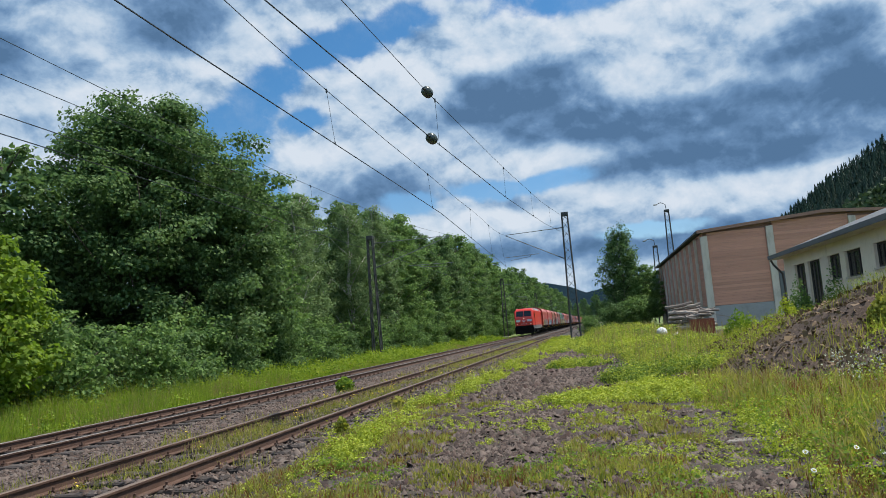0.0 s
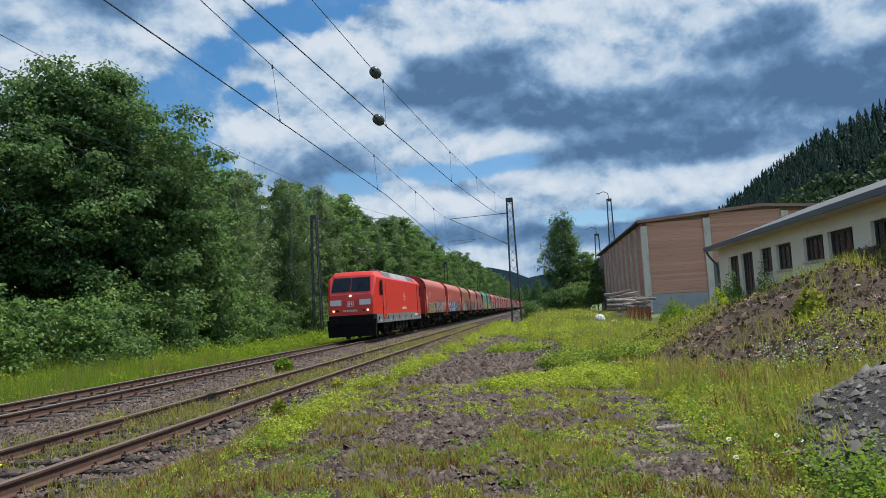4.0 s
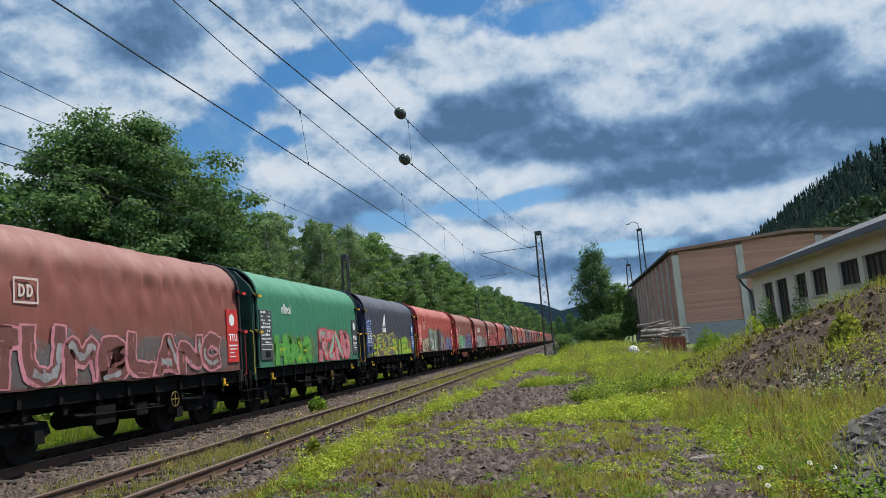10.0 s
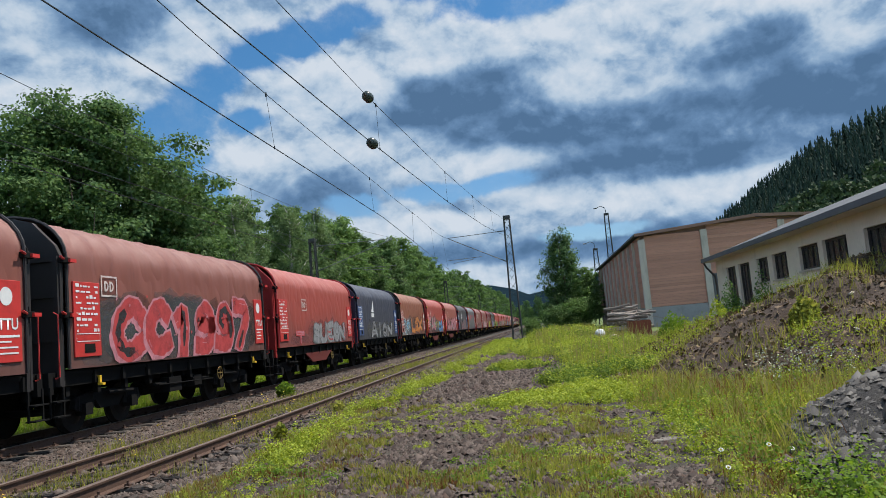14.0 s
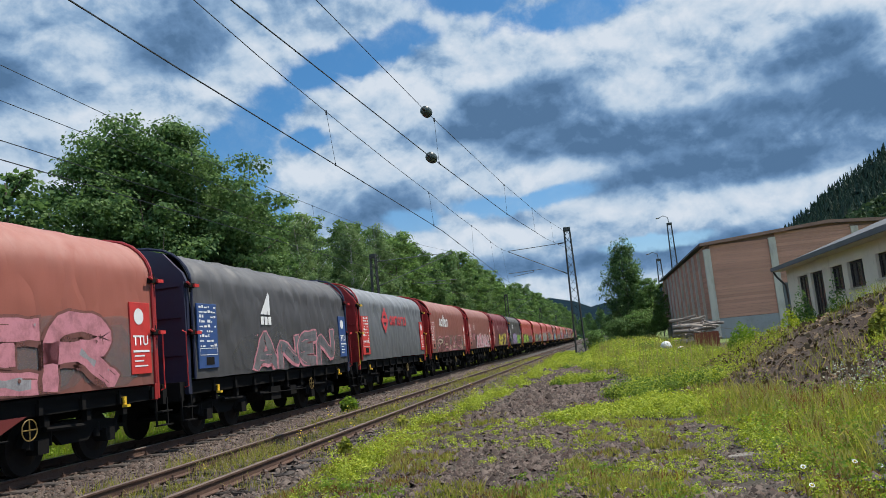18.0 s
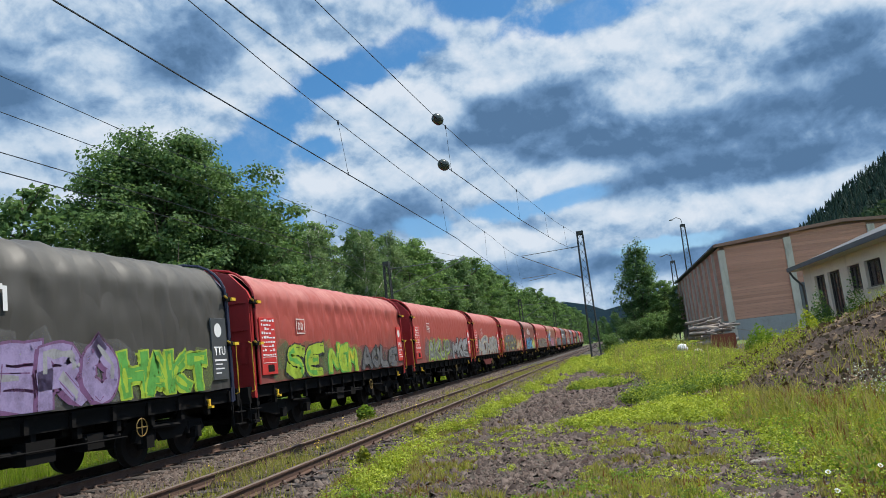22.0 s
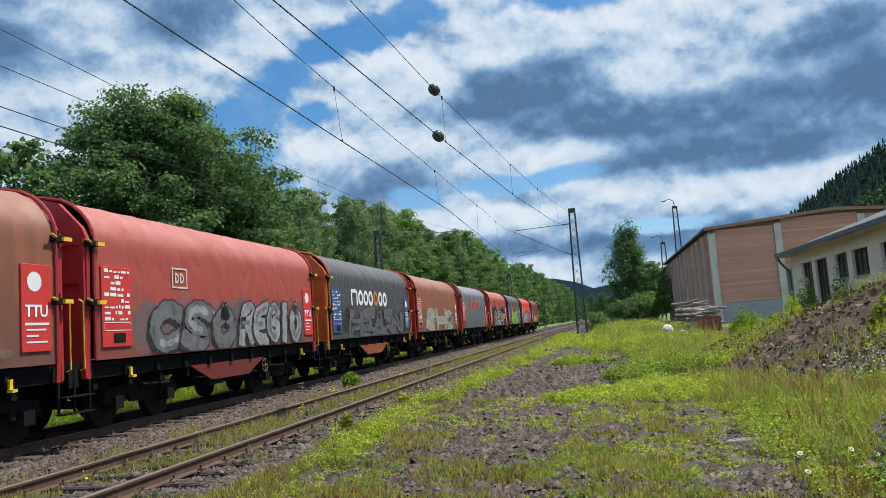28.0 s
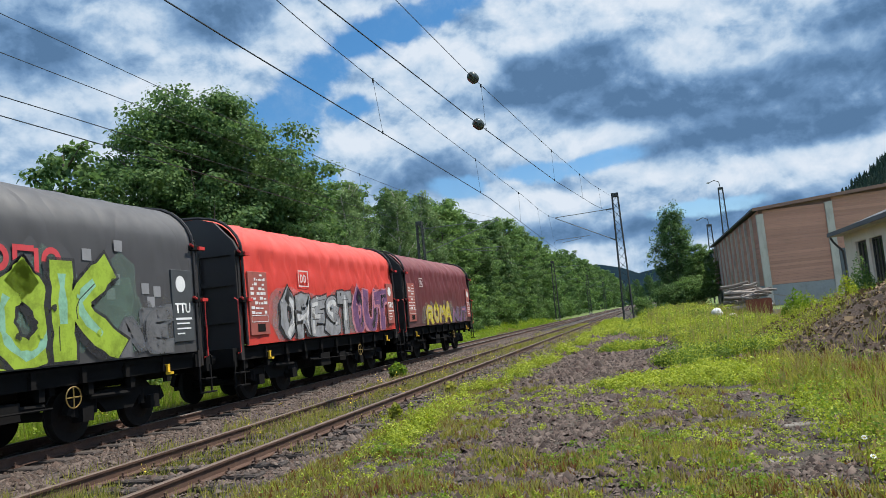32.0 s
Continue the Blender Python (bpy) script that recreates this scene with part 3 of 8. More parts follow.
def stones(name, xs, ys, zs, sizes, mat, flat=0.7, seed=1, sunk=False):
    """Broken stones, each an uneven block of eight faces; sunk ones show their upper half alone."""
    r = np.random.default_rng(seed)
    n = len(xs)
    base = np.array(((1, 0, 0), (-1, 0, 0), (0, 1, 0), (0, -1, 0), (0, 0, 1), (0, 0, -1)), float)
    tri = np.array(((0, 2, 4), (2, 1, 4), (1, 3, 4), (3, 0, 4), (2, 0, 5), (1, 2, 5), (3, 1, 5), (0, 3, 5)))
    v = base[None] * r.uniform(0.55, 1.1, (n, 6, 1)) + r.normal(0, 0.16, (n, 6, 3))
    a = r.uniform(0, 6.283, n)
    tilt = r.normal(0, 0.5, (n, 2))
    v[:, :, 2] *= flat
    v[:, :, 2] += v[:, :, 0] * tilt[:, :1] * 0.5 + v[:, :, 1] * tilt[:, 1:] * 0.5
    c, s = np.cos(a)[:, None], np.sin(a)[:, None]
    v = np.stack([c * v[:, :, 0] - s * v[:, :, 1], s * v[:, :, 0] + c * v[:, :, 1], v[:, :, 2]], -1)
    v = v * np.asarray(sizes)[:, None, None] + np.stack([xs, ys, zs], -1)[:, None]
    if sunk:
        tri = tri[:4]
    f = (tri[None] + 6 * np.arange(n)[:, None, None]).reshape(-1, 3)
    return fast_mesh(name, v.reshape(-1, 3), f, mat)


def blades(name, xs, ys, zs, heights, widths, mat, lean=0.35, seed=1, thin=False):
    """Grass blades: tapering and bent; thin ones are a single face."""
    r = np.random.default_rng(seed)
    n = len(xs)
    a = r.uniform(0, 6.283, n)
    side = np.stack([np.cos(a), np.sin(a), 0 * a], -1) * (np.asarray(widths) / 2)[:, None]
    bend = r.uniform(0, 6.283, n)
    off = np.stack([np.cos(bend), np.sin(bend), 0 * a], -1) * (np.asarray(heights) * np.abs(r.normal(0, lean, n)))[:, None]
    p = np.stack([xs, ys, zs], -1)
    up = np.zeros((n, 3))
    up[:, 2] = heights
    if thin:
        v = np.stack([p - side, p + side, p + up * 0.95 + off], 1)
        return fast_mesh(name, v.reshape(-1, 3), np.arange(3 * n).reshape(n, 3), mat)
    mid = p + 0.55 * up + 0.35 * off
    tip = p + up * 0.95 + off
    v = np.stack([p - side, p + side, mid + side * 0.8, mid - side * 0.8, tip], 1)
    q = np.arange(n)[:, None] * 5
    f = np.concatenate([q + (0, 1, 2), q + (0, 2, 3), q + (3, 2, 4)], 1).reshape(-1, 3)
    return fast_mesh(name, v.reshape(-1, 3), f, mat)


def leaves(name, points, sizes, mat, droop=0.3, seed=1, outward=None):
    """Leaves: small bent diamonds at the points; with outward, their upper faces turn that way and up."""
    r = np.random.default_rng(seed)
    n = len(points)
    d = r.normal(0, 1, (n, 3))
    d[:, 2] -= droop
    if outward is None:
        d /= np.linalg.norm(d, axis=1)[:, None]
        w = np.cross(d, r.normal(0, 1, (n, 3)))
    else:
        face = outward * 0.9 + r.normal(0, 0.45, (n, 3)) + np.array((0, 0, 0.30))
        face /= np.linalg.norm(face, axis=1)[:, None]
        d -= face * (d * face).sum(1)[:, None]
        d /= np.linalg.norm(d, axis=1)[:, None]
        w = np.cross(face, d)
    w /= np.linalg.norm(w, axis=1)[:, None]
    nrm = np.cross(d, w)
    s = np.asarray(sizes)[:, None]
    p = np.asarray(points)
    v = np.stack([p, p + (0.5 * d + 0.42 * w + 0.08 * nrm) * s, p + d * s, p + (0.5 * d - 0.42 * w + 0.08 * nrm) * s], 1)
    f = np.arange(4 * n).reshape(n, 4)
    return fast_mesh(name, v.reshape(-1, 3), f, mat)

# ---- ground: one sheet to the horizon ----
def ground_sheet():
    xs = np.concatenate([[-2600, -1500, -800, -400, -200, -120, -80], np.arange(-60, -22, 4), np.arange(-22, 14, 0.5), np.arange(14, 60, 4), [80, 120, 200, 400, 800, 1500, 2600]])
    ys = np.concatenate([[-2600, -1200, -500, -200, -100, -50, -25, -12, -6], np.arange(-3, 45, 0.75), np.arange(45, 120, 3), [130, 160, 200, 300, 500, 900, 1600, 2600]])
    gx, gy = np.meshgrid(xs, ys)
    z = gz(gx, gy)
    nx, ny = len(xs), len(ys)
    k = (np.arange(ny - 1)[:, None] * nx + np.arange(nx - 1)[None]).ravel()
    f = np.stack([k, k + 1, k + nx + 1, k + nx], -1)
    me = fast_mesh("ground", np.stack([gx, gy, z], -1).reshape(-1, 3), f, [M["soil"], M["field"]])
    mid = gx[:-1, :-1].ravel()
    far = gy[:-1, :-1].ravel()
    me.polygons.foreach_set("material_index", ((mid < -12.6) | (mid > 14) | (far > 50) & (mid > 4)).astype(np.int32))
    me.polygons.foreach_set("use_smooth", np.ones(len(me.polygons), bool))
    tagged(new("ground", me), "uneven ground of soil, moss and meadow beside the railway", "ground", kind="structure")


ground_sheet()

NEAR, FAR = -6.05, -10.46  # centre lines of the two tracks
Y0, Y1 = -14.0, 900.0


def track_bed():
    outline = ((-13.3, -0.62), (-12.4, -0.235), (-9.0, -0.22), (-8.2, -0.245), (-4.7, -0.225), (-3.9, -0.30), (-3.9, -0.7), (-13.3, -0.9))
    bm = bmesh.new()
    prism(bm, outline, "y", -60, 2400)
    tagged(new("ballast_bed", bm_mesh("ballast_bed", bm, M["bed"])), "dark grey ballast bed carrying two railway tracks", "track bed", kind="structure")


track_bed()


def rail_mesh(top):
    """Flat-bottomed rail, 0.17 m high."""
    o = ((-0.07, -0.165), (0.07, -0.165), (0.07, -0.152), (0.012, -0.135), (0.009, -0.045), (0.034, -0.034), (0.036, -0.008), (0.028, 0.0), (-0.028, 0.0), (-0.036, -0.008), (-0.034, -0.034), (-0.009, -0.045), (-0.012, -0.135), (-0.07, -0.152))
    bm = bmesh.new()
    prism(bm, o, "y", Y0, 2300)
    bm.normal_update()
    for f in bm.faces:
        if f.normal.z > 0.5 and f.calc_center_median().z > -0.006:
            f.material_index = 1
    return bm_mesh("rail", bm, [M["rail_side"], top])


def fastening():
    bm = bmesh.new()
    box(bm, -0.16, 0.16, -0.08, 0.08, -0.17, -0.155)
    for s in (-1, 1):
        box(bm, s * 0.105 - 0.035, s * 0.105 + 0.035, -0.03, 0.03, -0.155, -0.125)
        rod(bm, (s * 0.105, 0, -0.125), (s * 0.105, 0, -0.085), 0.017, 6)
    return bm_mesh("fastening", bm, M["rail_side"])


def tracks():
    clip = fastening()
    plank = bm_mesh("sleeper", soft_box(-1.3, 1.3, -0.13, 0.13, -0.33, -0.165, 0.02, 1), M["sleeper"])
    for name, cx, top in (("railway_track", NEAR, M["rail_dull"]), ("railway_track", FAR, M["rail_top"])):
        t = tagged(empty(name, (cx, 0, 0)), "weed-grown railway track with rusty rails on dark timber sleepers" if cx == NEAR else "railway track with worn rails on dark sleepers under the train", "railway track", "railway tracks")
        me = rail_mesh(top)
        for s in (-1, 1):
            part("rail", me, t, at=(s * 0.7535, 0, 0))
        rest = bmesh.new()
        for k in range(-20, 480):
            y = 0.64 * k + 0.2
            if -4 < y < 62:
                part("sleeper", plank, t, at=(0.012 * math.sin(k * 7.1), y, 0))
                if y < 34:
                    for s in (-1, 1):
                        part("fastening", clip, t, at=(s * 0.7535, y, 0))
            else:
                box(rest, -1.3, 1.3, y - 0.13, y + 0.13, -0.33, -0.165)
        far = part("sleeper_row", (rest, M["sleeper"]), t)
        far["kind"] = "stuff"


tracks()


def ballast():
    r = np.random.default_rng(3)
    n = 150000
    y = 4 + 60 * r.random(n) ** 2.0
    x = r.uniform(-12.6, -4.0, n)
    # stones lie between the sleepers and outside the rails, few in the weedy near track
    keep = (np.abs(np.abs(x - FAR) - 0.7535) > 0.09) & (np.abs(np.abs(x - NEAR) - 0.7535) > 0.09)
    keep &= ~((np.abs(x - NEAR) < 0.7) & (r.random(n) < 0.45))
    on = (np.abs(x - FAR) < 1.3) | (np.abs(x - NEAR) < 1.3)
    d = np.abs((y - 0.2 + 0.32) % 0.64 - 0.32)
    keep &= ~(on & (d < 0.13) & (r.random(n) < np.where(x > -8, 0.45, 0.75)))
    x, y = x[keep], y[keep]
    z = np.interp(x, [-13.3, -12.4, -9.0, -8.2, -4.7, -3.9], [-0.62, -0.235, -0.22, -0.245, -0.225, -0.30])
    size = (0.012 + r.gamma(1.8, 0.0062, len(x))) * (1 + y / 40)
    me = stones("ballast", x, y, z + r.uniform(-0.012, 0.018, len(x)) + 0.075 * ((np.abs(x - NEAR) < 1.25) & (np.abs((y - 0.2 + 0.32) % 0.64 - 0.32) < 0.14)), size * 1.1, M["stone"], 0.8, 4, True)
    tagged(new("ballast", me), "loose grey and brown crushed ballast stones", "ballast", kind="stuff")
    # gravel path beside the track
    n = 190000
    y = 3.2 + 44 * r.random(n) ** 2.0
    x = r.uniform(-4.0, 2.6, n)
    mid = np.interp(y, [3, 9, 16, 24, 34, 48], [-0.4, -1.2, -1.6, -1.5, -1.2, -1.4])
    half = np.interp(y, [3, 9, 16, 24, 34, 48], [2.6, 1.9, 1.4, 0.9, 0.5, 0.4])
    keep = r.random(n) < np.clip(1.6 - np.abs(x - mid) / half, 0.35, 1)
    x, y = x[keep], y[keep]
    me = stones("gravel", x, y, gz(x, y) + r.uniform(-0.01, 0.008, len(x)), (0.006 + r.gamma(1.4, 0.0062, len(x))) * (1 + y / 16), M["gravel"], 0.85, 6, True)
    tagged(new("gravel", me), "reddish grey loose gravel on the path beside the track", "gravel", kind="stuff")

    # coarser broken stones strewn over the near ground
    n = 5200
    y = 3.4 + 9 * r.random(n) ** 1.2
    x = r.uniform(-3.2, 2.8, n)
    x = x + 0.25 * np.sin(7 * y)
    me = stones("strewn_stones", x, y, gz(x, y) + r.uniform(-0.006, 0.01, n), 0.009 + r.gamma(1.4, 0.008, n), M["stone"], 0.8, 8, True)
    tagged(new("strewn_stones", me), "dark broken stones strewn over the short grass", "stones", kind="stuff")


ballast()

# ---- overhead line ----
def lattice_mast(name, x, y, z, h, bottom, top, label):
    """A square lattice mast of four angle legs with crossed braces on a concrete foot."""
    t = tagged(empty(name, (x, y, z)), label, "catenary mast", "overhead line masts")
    def corner(sx, sy, u):
        w = bottom + (top - bottom) * u
        return Vector((sx * w / 2, sy * w / 2 * 0.8, 0.1 + u * (h - 0.1)))
    for sx in (-1, 1):
        for sy in (-1, 1):
            bm = bmesh.new()
            bar(bm, corner(sx, sy, 0), corner(sx, sy, 1), 0.085, 0.085)
            part("leg", (bm, M["steel_dark"]), t)
    n = max(6, int(h / 0.62))
    for (a, b) in (((-1, -1), (1, -1)), ((1, -1), (1, 1)), ((1, 1), (-1, 1)), ((-1, 1), (-1, -1))):
        bm = bmesh.new()
        for k in range(n):
            u0, u1 = k / n, (k + 1) / n
            p, q = (a, b) if k % 2 else (b, a)
            bar(bm, corner(*p, u0), corner(*q, u1), 0.05, 0.03)
            if y < 110:
                part("brace", (bm, M["steel_dark"]), t)
                bm = bmesh.new()
        if y >= 110:
            part("bracing", (bm, M["steel_dark"]), t)["kind"] = "stuff"
        else:
            bm.free()
    part("cap", (soft_box(-top * 0.62, top * 0.62, -top * 0.55, top * 0.55, h - 0.28, h + 0.02, 0.015, 1), M["steel_dark"]), t)
    part("foot", (soft_box(-bottom * 0.7, bottom * 0.7, -bottom * 0.65, bottom * 0.65, -0.5, 0.14, 0.04, 2), M["concrete"]), t, "concrete foot")
    return t


def ribbed(bm, a, b, r, ribs=6):
    a, b = Vector(a), Vector(b)
    for k in range(ribs):
        p, q = a.lerp(b, k / ribs), a.lerp(b, (k + 0.55) / ribs)
        rod(bm, p, q, r, 8, r * 0.6)
        rod(bm, q, a.lerp(b, (k + 1) / ribs), r * 0.5, 6)


def cantilever(mast, root_x, root_top, root_low, tip_x, tip_top, wire_z):
    """Top tube, strut and steady arm that hold the wires beside a mast; places in the mast's space."""
    bm = bmesh.new()
    rod(bm, (root_x, 0, root_top), (tip_x, 0, tip_top), 0.028)
    part("top_tube", (bm, M["zinc"]), mast)
    bm = bmesh.new()
    rod(bm, (root_x, 0, root_low), (tip_x, 0, tip_top - 0.05), 0.033)
    part("strut", (bm, M["zinc"]), mast)
    bm = bmesh.new()
    s = 1 if tip_x > root_x else -1
    rod(bm, (root_x + (tip_x - root_x) * 0.45, 0, wire_z + 0.35), (tip_x + s * 0.15, 0, wire_z + 0.28), 0.022)
    rod(bm, (root_x + (tip_x - root_x) * 0.60, 0, wire_z + 0.34), (root_x + (tip_x - root_x) * 0.6, 0, wire_z + 0.20), 0.018)
    rod(bm, (root_x + (tip_x - root_x) * 0.60, 0, wire_z + 0.20), (tip_x - s * 0.25, 0, wire_z + 0.02), 0.018)
    part("steady_arm", (bm, M["zinc"]), mast)
    for z, zt in ((root_top, tip_top), (root_low, tip_top - 0.05)):
        bm = bmesh.new()
        a, b = Vector((root_x, 0, z)), Vector((tip_x, 0, zt))
        d = (b - a).normalized()
        ribbed(bm, a + d * 0.12, a + d * 0.62, 0.07, 6)
        part("insulator", (bm, M["insulator"]), mast, "ribbed grey-green insulator")


mast_right = lattice_mast("catenary_mast", -1.66, 60.0, 0.04, 9.85, 0.72, 0.42, "dark steel lattice mast holding the overhead line beside the near track")
cantilever(mast_right, -0.2, 8.70, 6.22, -4.7, 8.55, 5.55 + 0.95)
mast_left = lattice_mast("catenary_mast", -17.0, 58.5, -0.15, 9.6, 0.66, 0.40, "dark steel lattice mast standing before the trees on the far side")
cantilever(mast_left, 0.2, 9.0, 7.0, 6.4, 9.0, 6.6)
for x, y in ((-14.6, 126.0), (-14.4, 195.0), (-14.4, 264.0)):
    m = lattice_mast("catenary_mast", x, y, -0.2, 9.6, 0.66, 0.42, "distant steel lattice mast beside the far track")
    cantilever(m, 0.2, 8.6, 6.4, 4.2, 8.5, 6.1)


def line_wire(name, points, r, label, sag=0.0, parts=()):
    """A wire through given places, sagging between them; parts: (name, mesh maker) pairs."""
    bm = bmesh.new()
    pts = []
    for a, b in zip(points, points[1:]):
        a, b = Vector(a), Vector(b)
        n = 10 if sag else 2
        for k in range(n + (b == Vector(points[-1]))):
            u = k / n
            p = a.lerp(b, u)
            p.z -= sag * 4 * u * (1 - u)
            pts.append(p)
    tube(bm, pts, [r] * len(pts), 5)
    return tagged(new(name, bm_mesh(name, bm, M["wire"])), label, "overhead wire", "overhead line wires")


def at_y(points, y):
    for a, b in zip(points, points[1:]):
        if a[1] <= y <= b[1]:
            return Vector(a).lerp(Vector(b), (y - a[1]) / (b[1] - a[1]))


def droppers(catenary, carrier, contact, ys, sag):
    for k, y in enumerate(ys):
        a, b = at_y(carrier, y), at_y(contact, y)
        for p, q in zip(carrier, carrier[1:]):
            if p[1] <= y <= q[1]:
                u = (y - p[1]) / (q[1] - p[1])
                a.z -= sag * 4 * u * (1 - u)
        bm = bmesh.new()
        rod(bm, a, b, 0.0045, 5)
        rod(bm, a + Vector((0, 0, 0.03)), a - Vector((0, 0, 0.06)), 0.02, 6)
        rod(bm, b + Vector((0, 0, 0.05)), b - Vector((0, 0, 0.02)), 0.014, 6)
        part("dropper", (bm, M["wire"]), catenary)


def hung(xs, low, mid, high, span, ys):
    """Places of a hanging carrier wire: lowest at mid, high at the supports."""
    return tuple((float(np.interp(y, *xs)), float(y), low + (high - low) * ((y - mid) / span) ** 2) for y in ys)


A_CONTACT = ((-5.15, -12, 5.5), (-5.12, 9, 5.5), (-5.0, 20, 5.5), (-4.95, 26, 5.5), (-5.4, 42.5, 5.5), (-5.95, 60, 5.55), (-6.3, 128, 5.5), (-5.8, 196, 5.5), (-6.2, 265, 5.5), (-6, 335, 5.5))
A_CARRIER = hung(((-14, 12, 24.6, 36, 60), (-5.3, -5.22, -5.02, -5.15, -6.35)), 6.62, 22.0, 8.55, 38, (-14, -6, 2, 8, 12, 16, 20, 25, 30, 36, 42, 48, 54, 60))
B_CONTACT = ((-5.3, -8, 6.8), (-4.19, 9, 6.2), (-3.45, 17.6, 5.98), (-2.84, 27.8, 6.11), (-2.35, 42, 6.9), (-1.7, 60, 8.2))
B_CARRIER = ((-5.2, -8, 7.9), (-3.83, 11.3, 7.18), (-3.47, 17.6, 7.12), (-2.84, 27.8, 7.22), (-2.4, 42, 8.1), (-1.7, 60, 9.5))
C_CONTACT = ((-10.3, -12, 5.6), (-10.3, 14, 5.62), (-10.6, 58.5, 5.65), (-10.2, 126, 5.5), (-10.6, 195, 5.5), (-10.4, 264, 5.5))
C_CARRIER = hung(((-14, 60), (-10.4, -10.5)), 7.43, 21.0, 8.9, 38, (-14, -4, 4, 10, 15, 20, 26, 33, 40, 48, 58.5))
D_CONTACT = ((-10.9, -12, 6.0), (-10.5, 12, 6.07), (-11.2, 58, 6.6))
D_CARRIER = ((-10.8, -12, 7.1), (-10.5, 12, 6.85), (-11.5, 58, 7.3))
w = line_wire("contact_wire", A_CONTACT, 0.011, "dark contact wire over the near track")
cat = line_wire("carrier_wire", A_CARRIER, 0.008, "dark carrier wire with droppers over the near track")
droppers(cat, A_CARRIER, A_CONTACT, (-3, 6, 15.2, 24.6, 34, 43, 52), 0.0)
line_wire("contact_wire", B_CONTACT, 0.011, "dark contact wire that leaves the line towards the mast")
cat = line_wire("carrier_wire", B_CARRIER, 0.008, "dark carrier wire that leaves the line towards the mast")
droppers(cat, B_CARRIER, B_CONTACT, (18.3, 27.8, 37.0, 47), 0.0)
line_wire("contact_wire", C_CONTACT, 0.011, "dark contact wire over the far track")
cat = line_wire("carrier_wire", C_CARRIER, 0.008, "thin carrier wire over the far track")
droppers(cat, C_CARRIER, C_CONTACT, (2, 10, 19, 28.2, 37, 46), 0.0)
line_wire("contact_wire", D_CONTACT, 0.010, "second thin wire over the far track")
line_wire("carrier_wire", D_CARRIER, 0.008, "second thin carrier wire over the far track")


def wire_insulator(at, along):
    """A barrel insulator cut into a wire, with end caps."""
    d = Vector(along).normalized()
    at = Vector(at)
    t = tagged(empty("wire_insulator", at), "grey-green ribbed barrel insulator cut into an overhead wire", "insulator", "wire insulators")
    bm = bmesh.new()
    prof = [0.05, 0.105, 0.125, 0.11, 0.13, 0.112, 0.125, 0.10, 0.05]
    tube(bm, [d * (0.42 * (k / 8 - 0.5)) for k in range(9)], prof, 12)
    part("barrel", bm_mesh("barrel", bm, M["insulator"], True), t)
    for s in (-1, 1):
        bm = bmesh.new()
        rod(bm, d * s * 0.2, d * s * 0.34, 0.035, 8, 0.02)
        part("end_cap", (bm, M["steel_dark"]), t)


wire_insulator(at_y(B_CARRIER, 17.6), (0.06, 1, 0.01))
wire_insulator(at_y(B_CONTACT, 17.6), (0.06, 1, 0.01))

# tall masts behind the hall, one with a lamp
for x, y, h in ((11.2, 112.0, 16.0), (9.6, 118.0, 11.6)):
    m = lattice_mast("floodlight_mast", x, y, 0.1, h, 1.1, 0.55, "tall steel lattice mast beyond the hall")
    bm = bmesh.new()
    tube(bm, [(0, 0, h), (-0.1, 0, h + 0.8), (-0.7, 0, h + 1.1), (-1.3, 0, h + 0.9)], [0.05] * 4, 6)
    part("lamp_arm", (bm, M["steel_dark"]), m)
    part("lamp_head", (soft_box(-1.7, -1.2, -0.15, 0.15, h + 0.78, h + 0.92, 0.03, 1), M["zinc"]), m)

# ---- the hall with timber cladding ----
HX, HY, HZ = 8.36, 61.4, 0.0
EAVE, RIDGE, HALL_W, HALL_L = 7.5, 8.15, 18.0, 42.0


def hall_roof_z(x):
    return EAVE + (RIDGE - EAVE) * (1 - abs(x - HALL_W / 2) / (HALL_W / 2))


